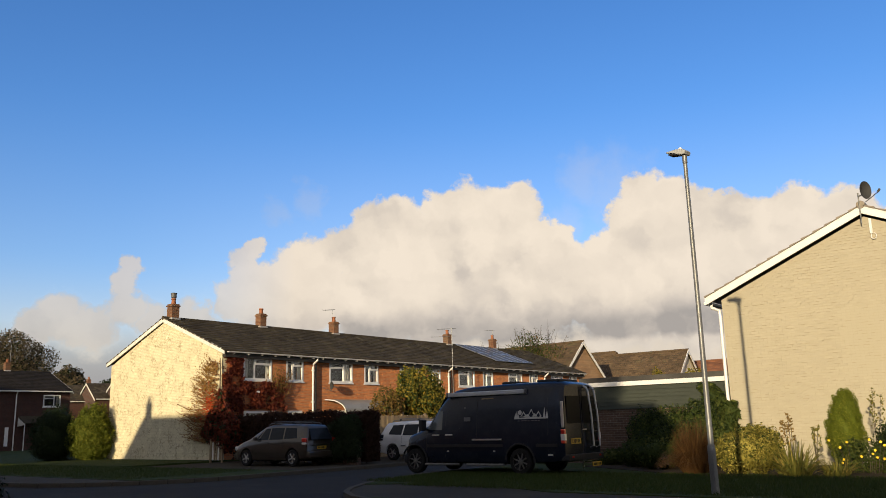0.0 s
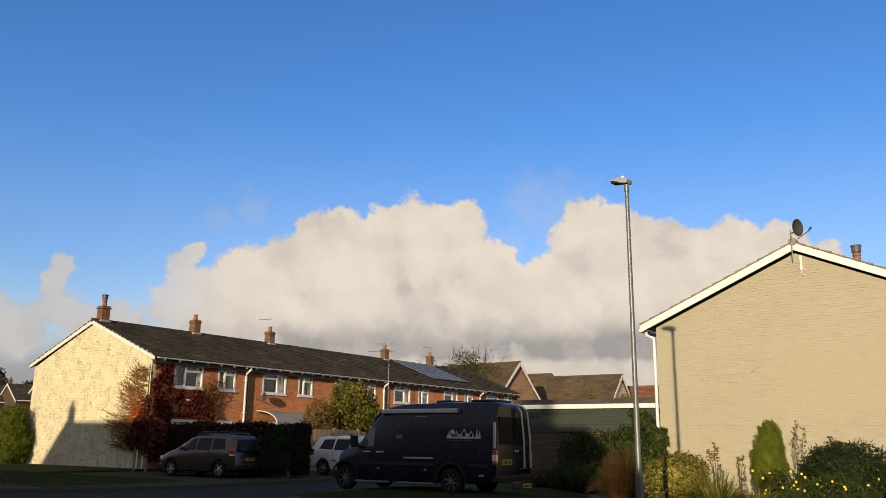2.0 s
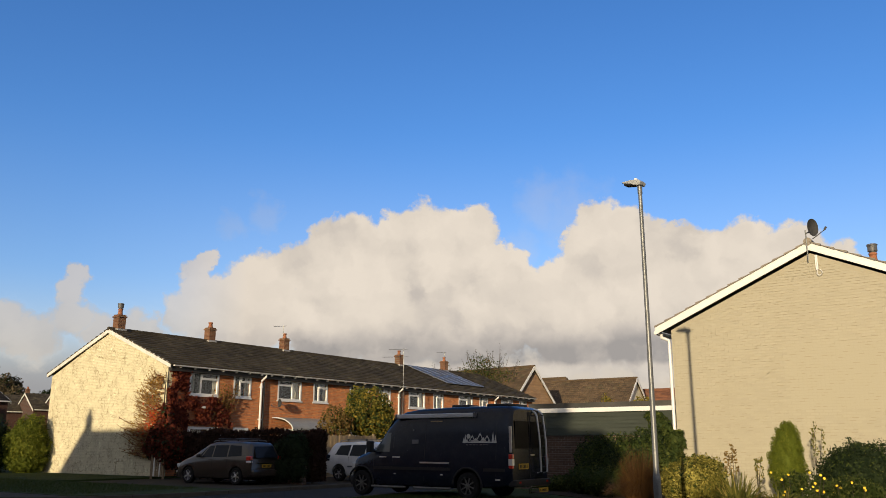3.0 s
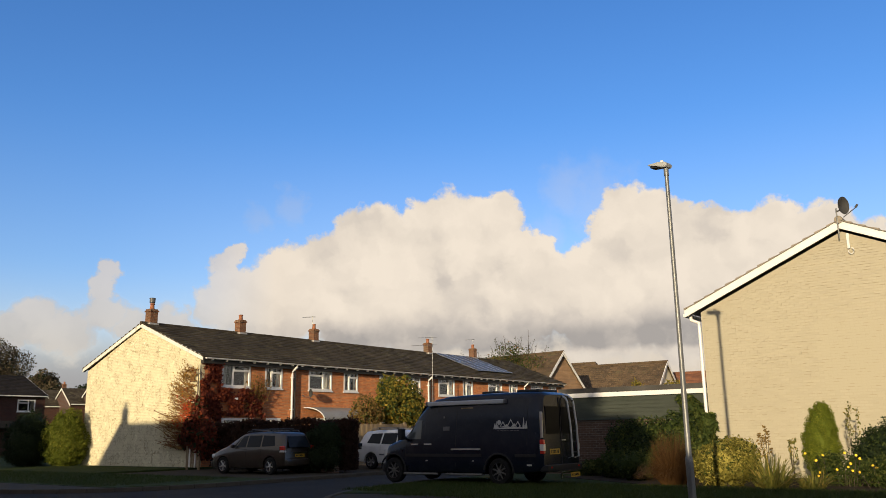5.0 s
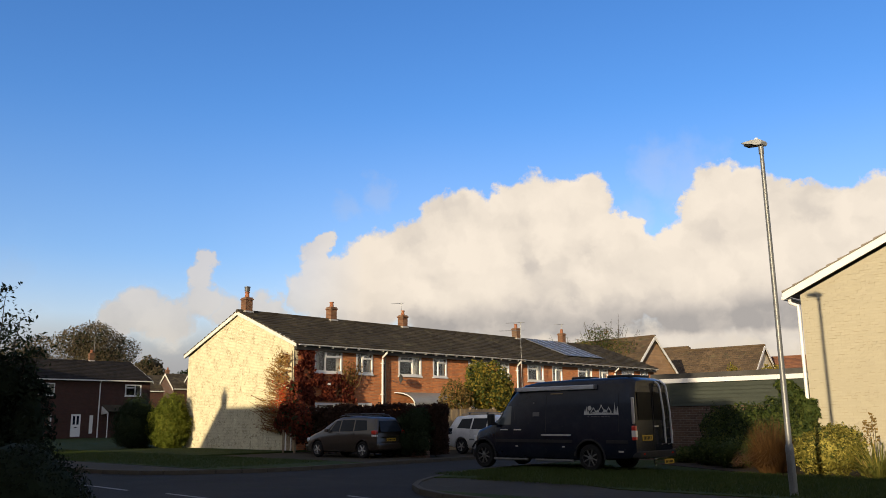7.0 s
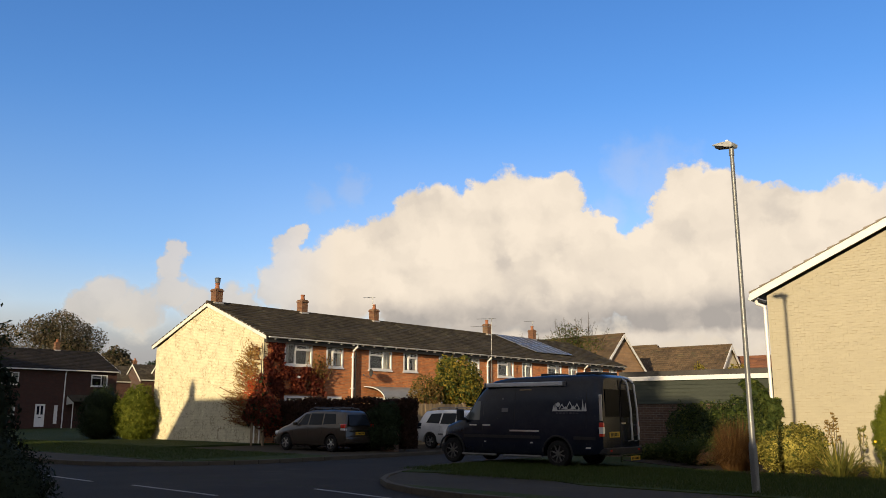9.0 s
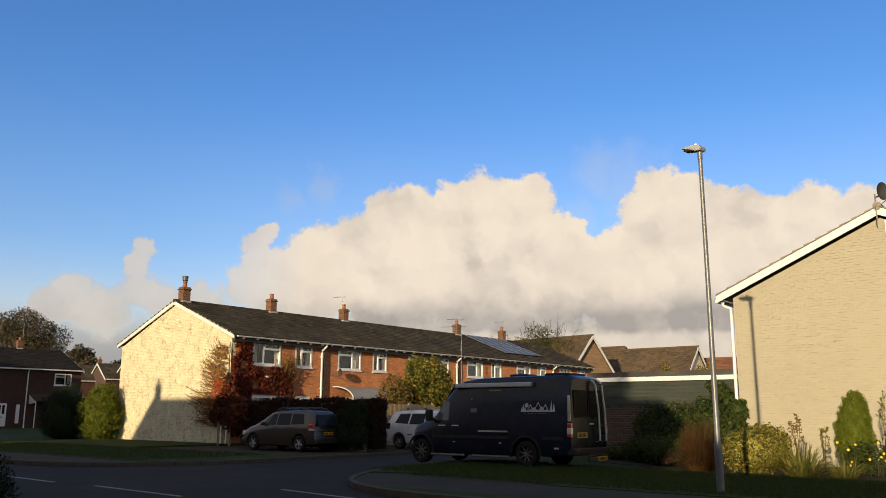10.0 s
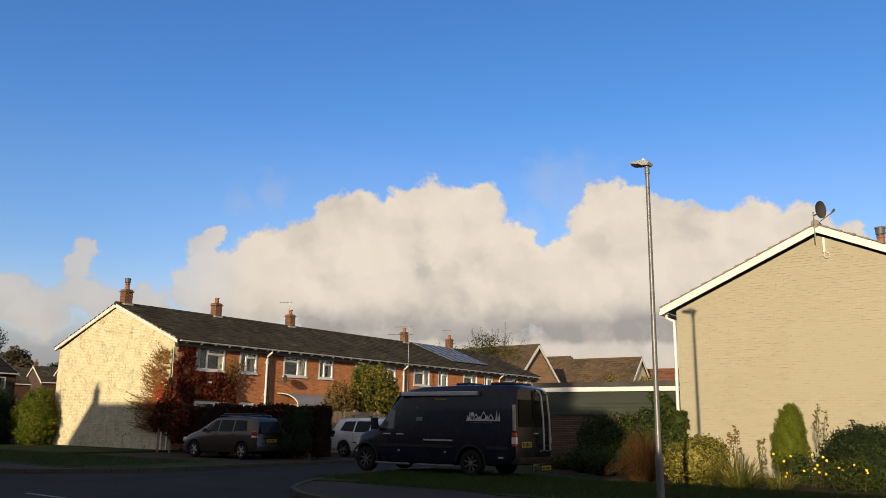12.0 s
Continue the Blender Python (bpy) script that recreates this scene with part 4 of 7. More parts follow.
# houses across the road, out of sight, whose roofs throw the long shadow
def plain_house(name, m, length, depth, eave, ridge, wall_mat, roof_mat, label, chim=(), wins=(), group=""):
    """A gabled house whose ridge runs along its local y and whose front faces local +x."""
    h = thing(name, m, label, "house", group)
    bm = bmesh.new()
    with_holes(bm, 0.26, length - 0.26, -0.1, eave, [w[:4] for w in wins], 0, -0.25, 0.0)
    part("front_wall", bm, wall_mat, h)
    part("rear_wall", boxes((-depth, -depth + 0.25, 0.26, length - 0.26, -0.1, eave)), wall_mat, h)
    for a, b in ((0.0, 0.255), (length - 0.255, length)):
        bm = bmesh.new()
        prism(bm, [(-depth, -0.1), (0, -0.1), (0, eave - 0.12), (-depth / 2, ridge - 0.12), (-depth, eave - 0.12)], 1, a, b)
        part("gable_wall", bm, wall_mat, h)
    for xe in (0.3, -depth - 0.3):
        bm = bmesh.new()
        ze = eave - 0.3 * (ridge - eave) / (depth / 2)
        tile_slope(bm, -0.12, length + 0.12, xe, ze, -depth / 2, ridge, 14, rnd=random.Random(3))
        prism(bm, [(xe, ze - 0.06), (xe, ze), (-depth / 2, ridge), (-depth / 2, ridge - 0.06)], 1, -0.1, length + 0.1)
        part("roof_slope", bm, roof_mat, h)
        for ya in (-0.15, length + 0.115):
            bm = bmesh.new()
            prism(bm, [(xe, ze - 0.2), (xe, ze + 0.02), (-depth / 2, ridge + 0.02), (-depth / 2, ridge - 0.2)], 1, ya, ya + 0.035)
            part("bargeboard", bm, M_WHITE_OLD, h)
    part("gutter", boxes((0.28, 0.38, 0, length, eave - 0.2, eave - 0.1)), M_WHITE_OLD, h)
    for y in chim:
        chimney(h, -depth / 2, y, ridge + 0.02, mat=M_STACK)
    for w in wins:
        window(h, *w, curtain=True)
    return h


def hipped_house(x0, x1, y_front, depth, eave, ridge, hip, stacks):
    """A plain unseen brick row that throws shade: hipped at its x0 end, gabled at x1."""
    h = thing("shading_terrace", Matrix(), "unseen brick terrace with hipped tiled roof that throws shade", "house", "houses across the road")
    yb, ym = y_front - depth, y_front - depth / 2
    part("front_wall", boxes((x0, x1, y_front - 0.25, y_front, -0.1, eave)), M_BRICK_X, h)
    part("rear_wall", boxes((x0, x1, yb, yb + 0.25, -0.1, eave)), M_BRICK_X, h)
    part("end_wall", boxes((x0, x0 + 0.25, yb + 0.25, y_front - 0.25, -0.1, eave)), M_BRICK_Y, h)
    bm = bmesh.new()
    prism(bm, [(yb + 0.25, -0.1), (y_front - 0.25, -0.1), (y_front - 0.25, eave), (ym, ridge - 0.1), (yb + 0.25, eave)], 0, x1 - 0.25, x1)
    part("gable_wall", bm, M_BRICK_Y, h)
    bm = bmesh.new()
    o = 0.3
    P = [(x0 - o, y_front + o, eave), (x1 + 0.12, y_front + o, eave), (x1 + 0.12, yb - o, eave), (x0 - o, yb - o, eave), (x0 + hip, ym, ridge), (x1 + 0.12, ym, ridge)]
    v = [bm.verts.new(p) for p in P]
    for f in ((0, 1, 5, 4), (2, 3, 4, 5), (3, 0, 4), (0, 3, 2, 1), (1, 2, 5)):
        bm.faces.new([v[k] for k in f])
    part("roof", bm, M_TILE, h)
    for x in stacks:
        chimney(h, x, ym, ridge)
    return h


hipped_house(-0.05, 28.1, -24.6, 9.0, 5.3, 7.45, 1.15, (1.5, 15.0))
hipped_house(-56.0, -3.9, -24.6, 9.0, 5.3, 7.45, 1.0, (-30.0, -8.0))
# out of view on this side of the road, added to shade the left terrace
hipped_house(-64.0, -36.0, -4.5, 9.0, 6.2, 8.9, 1.0, (-50.0,))


def low_block():
    """A plain unseen flat-roofed building behind the near footpath, added to keep the lawn in shade."""
    h = thing("shading_block", Matrix(), "unseen flat-roofed brick block added to shade the lawn", "building")
    x0, x1, y0, y1, z = 28.25, 50.0, -36.0, -28.4, 4.45
    part("front_wall", boxes((x0, x1, y1 - 0.25, y1, -0.1, z)), M_BRICK_X, h)
    part("rear_wall", boxes((x0, x1, y0, y0 + 0.25, -0.1, z)), M_BRICK_X, h)
    part("side_wall", boxes((x0, x0 + 0.25, y0 + 0.25, y1 - 0.25, -0.1, z)), M_BRICK_Y, h)
    part("side_wall", boxes((x1 - 0.25, x1, y0 + 0.25, y1 - 0.25, -0.1, z)), M_BRICK_Y, h)
    part("flat_roof", boxes((x0, x1, y0, y1, z, z + 0.12)), M_FELT, h)


low_block()

# ---------------------------------------------------------------- vehicles
M_VAN = paint("dark navy van paint", (0.0062, 0.0095, 0.019), 0.25, metal=0.0, coat=0.08, spec=0.3)
M_MPV = paint("bronze grey car paint", (0.040, 0.030, 0.022), 0.3, metal=0.2, coat=0.7)
M_WHITECAR = paint("white car paint", (0.62, 0.62, 0.62), 0.3, coat=0.7, dirt=0.2)
M_RIM = surface("dull alloy rim", (0.11, 0.11, 0.105), (0.17, 0.17, 0.165), 0.4, metal=0.5, big=5, fine=40, bumps=0.05)
M_TAIL = paint("red tail lamp", (0.55, 0.03, 0.02), 0.15, coat=1.0, dirt=0.1)
M_TAILW = paint("clear tail lamp", (0.62, 0.58, 0.55), 0.15, coat=1.0, dirt=0.1)
M_HEAD = paint("clear headlamp", (0.55, 0.57, 0.58), 0.1, coat=1.0, dirt=0.1)
M_PLATE = paint("yellow plate", (0.52, 0.31, 0.03), 0.4, coat=0.2, dirt=0.1)
M_AWNING = surface("pale anodised case", (0.42, 0.43, 0.44), (0.52, 0.53, 0.54), 0.35, metal=0.3, big=3, fine=60, bumps=0.04)
M_DECAL = surface("pale vinyl decal", (0.34, 0.34, 0.33), (0.46, 0.46, 0.45), 0.4, big=4, fine=40, bumps=0.0)


class Body:
    """A vehicle's body, lofted front to rear. Stations: x, half width, bottom, belt height, roof height, roof half width, lean above the belt."""
    FR = (0.0, 0.45, 0.80, 0.94, 1.0)

    def __init__(self, stations):
        self.st = stations

    def at(self, x):
        s = self.st
        if x <= s[0][0]:
            return s[0]
        for a, b in zip(s, s[1:]):
            if x <= b[0]:
                f = (x - a[0]) / (b[0] - a[0])
                return tuple(p + (q - p) * f for p, q in zip(a, b))
        return s[-1]

    def section(self, st):
        x, hw, b, belt, top, th, lean = st
        side = [(0, b), (hw * 0.80, b), (hw * 0.95, b + 0.04), (hw * 0.995, b + 0.16), (hw, b + (belt - b) * 0.45), (hw * 0.995, b + (belt - b) * 0.75), (hw * 0.975, belt)]
        h = top - belt
        wb = hw * 0.975
        side += [(wb + (th - wb) * 0.40, belt + h * 0.42), (wb + (th - wb) * 0.80, belt + h * 0.80), (th * 0.97, belt + h * 0.92), (th * 0.86, belt + h * 0.975), (th * 0.5, belt + h * 0.997), (0, top)]
        return [(x + lean * max(0, z - belt), y, z) for y, z in side]

    def mesh(self, cuts, step=0.12):
        xs = []
        for a, b in zip(self.st, self.st[1:]):
            n = max(1, round((b[0] - a[0]) / step))
            xs += [a[0] + (b[0] - a[0]) * i / n for i in range(n)]
        xs.append(self.st[-1][0])
        bm = bmesh.new()
        rings = []
        for x in xs:
            s = self.section(self.at(x))
            full = [(px, -py, pz) for px, py, pz in s] + [(px, py, pz) for px, py, pz in s[-2:0:-1]]
            rings.append([bm.verts.new(p) for p in full])
        n = len(rings[0])
        for a, b in zip(rings, rings[1:]):
            for k in range(n):
                bm.faces.new((a[k], a[(k + 1) % n], b[(k + 1) % n], b[k]))
        bm.faces.new(rings[0]), bm.faces.new(rings[-1][::-1])
        bmesh.ops.recalc_face_normals(bm, faces=bm.faces)
        me = bpy.data.meshes.new("body")
        bm.to_mesh(me)
        bm.free()
        ob = new("body", me)
        tools = []
        for cx, cz, r in cuts:
            cb = bmesh.new()
            lathe(cb, [(r, -2.0), (r, 2.0)], 32, axis=1, centre=(cx, 0, cz))
            bmesh.ops.recalc_face_normals(cb, faces=cb.faces)
            cm = bpy.data.meshes.new("cut")
            cb.to_mesh(cm)
            cb.free()
            co = new("cut", cm)
            md = ob.modifiers.new("arch", "BOOLEAN")
            md.operation, md.object, md.solver = "DIFFERENCE", co, "EXACT"
            tools.append(co)
        dg = bpy.context.evaluated_depsgraph_get()
        done = bpy.data.meshes.new_from_object(ob.evaluated_get(dg))
        bpy.data.objects.remove(ob)
        for co in tools:
            bpy.data.objects.remove(co)
        done.shade_smooth()
        done.set_sharp_from_angle(angle=radians(38))
        return done

    def spot(self, x, z, side=-1, out=0.006):
        """The point on the side at x and height z, pushed outward."""
        s = self.section(self.at(x))
        for (xa, ya, za), (xb, yb, zb) in zip(s, s[1:]):
            if za - 1e-6 <= z <= zb + 1e-6 and zb > za:
                f = (z - za) / (zb - za)
                return Vector((xa + (xb - xa) * f, side * (ya + (yb - ya) * f + out), z))
        return Vector((x, side * (s[6][1] + out), z))

    def patch(self, corners, side=-1, out=0.006, n=8, thick=0.012):
        """A panel that lies on the side, between four corners (x, z) in turn."""
        bm = bmesh.new()
        (x0, z0), (x1, z1), (x2, z2), (x3, z3) = corners
        rows = []
        for lift in (out, out - thick):
            g = []
            for i in range(n + 1):
                u = i / n
                col = []
                for j in range(4):
                    v = j / 3
                    x = (x0 * (1 - u) + x1 * u) * (1 - v) + (x3 * (1 - u) + x2 * u) * v
                    z = (z0 * (1 - u) + z1 * u) * (1 - v) + (z3 * (1 - u) + z2 * u) * v
                    col.append(bm.verts.new(self.spot(x, z, side, lift)))
                g.append(col)
            rows.append(g)
        A, B = rows
        for i in range(n):
            for j in range(3):
                bm.faces.new((A[i][j], A[i + 1][j], A[i + 1][j + 1], A[i][j + 1]))
                bm.faces.new((B[i][j], B[i][j + 1], B[i + 1][j + 1], B[i + 1][j]))
        for i in range(n):
            bm.faces.new((A[i][0], B[i][0], B[i + 1][0], A[i + 1][0]))
            bm.faces.new((A[i][3], A[i + 1][3], B[i + 1][3], B[i][3]))
        for j in range(3):
            bm.faces.new((A[0][j], A[0][j + 1], B[0][j + 1], B[0][j]))
            bm.faces.new((A[n][j], B[n][j], B[n][j + 1], A[n][j + 1]))
        return bm


def add_body(parent, mesh, mat):
    mesh.materials.clear()
    mesh.materials.append(mat)
    ob = new("body", mesh)
    ob.parent = parent
    return ob


def wheel(parent, x, y, r, width, spokes, out, mat, barrel):
    """A wheel with tyre, rim and spokes. out: -1 or 1, the side its face looks to."""
    w = new("wheel")
    w.parent = parent
    w.matrix_basis = pose(x, y, r)
    h = width / 2
    wide = 0.40 / spokes
    bm = bmesh.new()
    lathe(bm, [(r * 0.66, -h), (r * 0.92, -h), (r, -h * 0.7), (r, h * 0.7), (r * 0.92, h), (r * 0.66, h)], 32, axis=1, closed=True)
    part("tyre", bm, M_RUBBER, w, smooth=True)
    rim = part("rim", lathe(bmesh.new(), [(r * 0.68, -h * 0.9), (r * 0.70, h * 0.95 * 1), (r * 0.62, h * 0.9), (r * 0.60, 0.0), (r * 0.1, -0.01)] if out > 0 else [(r * 0.68, h * 0.9), (r * 0.70, -h * 0.95), (r * 0.62, -h * 0.9), (r * 0.60, 0.0), (r * 0.1, 0.01)], 32, axis=1), barrel, w, smooth=True)
    part("rim_edge", lathe(bmesh.new(), [(r * 0.71, out * h * 0.98), (r * 0.65, out * h * 0.98), (r * 0.65, out * h * 0.80), (r * 0.71, out * h * 0.80)], 32, axis=1, closed=True), mat, w, smooth=True)
    for k in range(spokes):
        a = k * math.tau / spokes + 0.3
        bm = bmesh.new()
        box(bm, r * 0.06, r * 0.66, out * h * 0.55, out * h * 0.85, -r * wide, r * wide, bevel=0.008)
        s = part("spoke", bm, mat, rim)
        s.matrix_basis = Matrix.Rotation(a, 4, "Y")
    part("hub", lathe(bmesh.new(), [(r * 0.17, out * h * 0.5), (r * 0.17, out * h * 0.9), (r * 0.08, out * h * 0.95)], 16, axis=1), mat, w)
    return w


def number_plate(parent, x, y0, y1, z0, z1, bars=6):
    p = part("number_plate", boxes((x, x + 0.014, y0, y1, z0, z1), bevel=0.003), M_PLATE, parent, "yellow rear number plate")
    step = (y1 - y0 - 0.08) / bars
    for i in range(bars):
        ya = y0 + 0.04 + i * step
        part("bar", boxes((x + 0.014, x + 0.017, ya, ya + step * 0.62, z0 + 0.025, z1 - 0.025)), M_BLACK, p)


def camper_van():
    v = thing("camper_van", pose(15.42, -4.12, 0.0), "dark navy high-roof camper van with rear ladder", "van")
    B = Body([(0.00, 0.66, 0.34, 0.72, 0.80, 0.56, 0), (0.06, 0.78, 0.30, 0.80, 0.90, 0.68, 0), (0.25, 0.90, 0.28, 0.96, 1.06, 0.78, 0), (0.80, 0.965, 0.27, 1.08, 1.24, 0.84, 0),
              (0.98, 0.97, 0.27, 1.10, 1.36, 0.84, 0), (1.38, 0.975, 0.27, 1.12, 1.88, 0.82, 0), (1.62, 0.975, 0.27, 1.13, 2.15, 0.80, 0), (1.90, 0.975, 0.27, 1.14, 2.31, 0.80, 0),
              (2.40, 0.975, 0.27, 1.15, 2.38, 0.82, 0), (3.6, 0.975, 0.27, 1.15, 2.41, 0.83, 0), (5.10, 0.975, 0.30, 1.15, 2.41, 0.83, 0), (5.38, 0.965, 0.34, 1.15, 2.38, 0.82, -0.02), (5.50, 0.93, 0.36, 1.15, 2.31, 0.79, -0.03)])
    WF, WR, r = 0.52, 4.14, 0.345
    add_body(v, B.mesh([(WF, r, 0.43), (WR, r, 0.43)]), M_VAN)
    for x in (WF, WR):
        for s in (-1, 1):
            wheel(v, x, s * 0.855, r, 0.22, 8, s, M_RIM, M_BLACK)
            bm = bmesh.new()
            rod(bm, [(x + 0.455 * math.cos(radians(a)), s * 0.972, r + 0.455 * math.sin(radians(a))) for a in range(-5, 186, 12)], 0.028, 8)
            part("arch_trim", bm, M_BLACK, v)
    for s in (-1, 1):
        part("door_window", B.patch([(1.02, 1.20), (1.52, 1.20), (1.52, 1.72), (1.34, 1.72)], s), M_CABGLASS, v)
        part("quarter_window", B.patch([(0.90, 1.20), (0.99, 1.20), (1.29, 1.68), (1.24, 1.62)], s, n=3), M_CABGLASS, v)
        part("rubbing_strip", B.patch([(1.0, 0.72), (3.62, 0.72), (3.62, 0.80), (1.0, 0.80)], s, 0.022), M_BLACK, v)
        part("rubbing_strip", B.patch([(4.66, 0.72), (5.3, 0.72), (5.3, 0.80), (4.66, 0.80)], s, 0.022), M_BLACK, v)
        part("chrome_strip", B.patch([(2.60, 0.90), (3.58, 0.90), (3.58, 0.94), (2.60, 0.94)], s, 0.02), M_ALU, v)
        for xa in (1.18, 1.66):
            part("door_handle", B.patch([(xa, 1.045), (xa + 0.26, 1.045), (xa + 0.26, 1.075), (xa, 1.075)], s, 0.03), M_ALU, v)
        for xa, xb in ((0.95, 2.15), (2.42, 3.65)):
            bm = bmesh.new()
            rod(bm, [(xa, s * 1.0, 0.26), (xb, s * 1.0, 0.26)], 0.032, 10)
            part("side_step", bm, M_RIM, v, smooth=True)
            for xx in (xa + 0.15, xb - 0.15):
                part("step_bracket", boxes((xx - 0.02, xx + 0.02, min(s * 0.7, s * 1.0), max(s * 0.7, s * 1.0), 0.25, 0.30)), M_BLACK, v)
        # door seams
        for xa in (0.96, 1.64, 2.74, 5.02):
            part("seam", B.patch([(xa, 0.45 if xa != 5.02 else 0.6), (xa + 0.012, 0.45 if xa != 5.02 else 0.6), (xa + 0.012, 1.98), (xa, 1.98)] if xa > 1.5 else [(xa, 0.62), (xa + 0.012, 0.62), (xa + 0.012, 1.15), (xa, 1.15)], s, 0.003, n=1), M_BLACK, v)
        part("side_marker", B.patch([(5.02, 0.50), (5.16, 0.50), (5.16, 0.54), (5.02, 0.54)], s, 0.02, n=1), M_DECAL, v)
        m = part("mirror", boxes((0.86, 1.02, min(s * 1.0, s * 1.2), max(s * 1.0, s * 1.2), 1.18, 1.50), bevel=0.04), M_BLACK, v)
        part("mirror_arm", boxes((0.92, 0.98, min(s * 0.9, s * 1.0), max(s * 0.9, s * 1.0), 1.2, 1.25)), M_BLACK, m)
        part("headlamp", boxes((0.04, 0.28, min(s * 0.60, s * 0.845), max(s * 0.60, s * 0.845), 0.70, 0.90), bevel=0.03), M_HEAD, v)
        tl = part("tail_lamp", boxes((5.40, 5.515, min(s * 0.86, s * 0.962), max(s * 0.86, s * 0.962), 0.80, 1.16), bevel=0.02), M_TAIL, v)
        part("clear_band", boxes((5.405, 5.52, min(s * 0.865, s * 0.966), max(s * 0.865, s * 0.966), 0.88, 1.04)), M_TAILW, tl)
        part("corner_rail", boxes((5.42, 5.50, min(s * 0.925, s * 0.955), max(s * 0.925, s * 0.955), 1.2, 1.86), bevel=0.01), M_ALU if s < 0 else M_BLACK, v)
    part("service_hatch", B.patch([(2.30, 1.42), (2.52, 1.42), (2.52, 1.53), (2.30, 1.53)], -1, 0.012, n=2), M_GREYPLASTIC, v)
    part("step_light", B.patch([(2.30, 1.76), (2.35, 1.76), (2.35, 1.81), (2.30, 1.81)], -1, 0.016, n=1), M_GREYPLASTIC, v)
    for xa in (1.72, 3.30):
        part("side_marker", B.patch([(xa, 0.60), (xa + 0.07, 0.60), (xa + 0.07, 0.63), (xa, 0.63)], -1, 0.018, n=1), M_DECAL, v)
    # windscreen and bonnet edge
    bm = bmesh.new()
    prism(bm, [(-0.72, 0.0), (0.72, 0.0), (0.66, 0.98), (-0.66, 0.98)], 2, 0.0, 0.012)
    ws = part("windscreen", bm, M_CARGLASS, v)
    ws.matrix_basis = Matrix.Translation((0.985, 0, 1.385)) @ Matrix(((0, 0.56, -0.83, 0), (1, 0, 0, 0), (0, 0.83, 0.56, 0), (0, 0, 0, 1)))
    part("grille", boxes((-0.02, 0.05, -0.5, 0.5, 0.58, 0.80), bevel=0.02), M_BLACK, v)
    part("front_bumper", boxes((-0.05, 0.22, -0.80, 0.80, 0.26, 0.52), bevel=0.06), M_BLACK, v)
    part("bull_bar", rod(bmesh.new(), [(-0.10, -0.55, 0.22), (-0.12, -0.5, 0.40), (-0.12, 0.5, 0.40), (-0.10, 0.55, 0.22)], 0.03, 8), M_CHROME, v)
    # awning along the roof edge
    aw = part("awning", boxes((1.75, 4.32, -0.93, -0.80, 2.10, 2.22), bevel=0.02), M_AWNING, v, "silver roll-out awning case")
    part("end_cap", boxes((1.69, 1.75, -0.935, -0.795, 2.095, 2.225), bevel=0.015), M_GREYPLASTIC, aw)
    part("end_cap", boxes((4.32, 4.38, -0.935, -0.795, 2.095, 2.225), bevel=0.015), M_GREYPLASTIC, aw)
    part("awning_light", B.patch([(2.9, 2.0), (3.3, 2.0), (3.3, 2.03), (2.9, 2.03)], -1, 0.02, n=2), M_TIMBER, v)
    part("roof_vent", boxes((3.2, 3.75, -0.3, 0.3, 2.39, 2.47), bevel=0.03), M_BLACK, v)
    part("roof_box", boxes((4.5, 5.2, -0.55, 0.45, 2.38, 2.46), bevel=0.03), M_BLACK, v)
    # rear doors
    part("rear_window", boxes((5.485, 5.497, -0.76, -0.06, 1.30, 2.0), bevel=0.004), M_BLACKOUT, v)
    part("rear_window", boxes((5.485, 5.497, 0.06, 0.76, 1.30, 2.0), bevel=0.004), M_BLACKOUT, v)
    part("rear_seam", boxes((5.48, 5.504, -0.008, 0.008, 0.5, 2.25)), M_BLACK, v)
    number_plate(v, 5.502, -0.62, -0.12, 0.78, 0.92)
    part("door_latch", boxes((5.50, 5.53, 0.02, 0.2, 1.12, 1.15)), M_ALU, v)
    lad = new("ladder")
    lad.parent = v
    for y in (0.36, 0.70):
        bm = bmesh.new()
        rod(bm, [(5.46, y, 0.66), (5.62, y, 0.70), (5.62, y - 0.04, 1.5), (5.58, y - 0.10, 2.14), (5.54, y - 0.115, 2.23), (5.47, y - 0.12, 2.27), (5.36, y - 0.12, 2.27)], 0.027, 10)
        part("rail", bm, M_AWNING, lad, smooth=True)
    for i in range(6):
        part("rung", rod(bmesh.new(), [(5.61 - 0.005 * i, 0.36 - 0.018 * i, 0.82 + i * 0.27), (5.61 - 0.005 * i, 0.70 - 0.018 * i, 0.82 + i * 0.27)], 0.012, 8), M_BLACK, lad)
    part("rear_bumper", boxes((5.36, 5.60, -0.93, 0.93, 0.36, 0.52), bevel=0.03), M_BLACK, v)
    for y in (-0.72, 0.72):
        part("reflector", boxes((5.595, 5.607, y - 0.04, y + 0.04, 0.44, 0.48)), M_TAIL, v)
    tow = part("tow_bar", boxes((5.60, 5.68, -0.30, 0.78, 0.30, 0.345), bevel=0.008), M_CHROME, v)
    part("tow_ball", rod(bmesh.new(), [(5.62, -0.24, 0.16), (5.62, -0.24, 0.33)], 0.03, 10), M_CHROME, tow)
    number_plate(v, 5.68, 0.12, 0.60, 0.19, 0.30)
    # pale mountain and tree decal
    dec = new("decal")
    dec.parent = v

    def decal(poly, mat=M_DECAL):
        bm = bmesh.new()
        pts = [B.spot(x, z, -1, 0.004) for x, z in poly]
        vs = [bm.verts.new(p) for p in pts]
        bm.faces.new(vs)
        r = bmesh.ops.extrude_face_region(bm, geom=list(bm.faces))
        bmesh.ops.translate(bm, vec=(0, -0.003, 0), verts=[e for e in r["geom"] if isinstance(e, bmesh.types.BMVert)])
        part("decal_shape", bm, mat, dec)
    z = 1.44
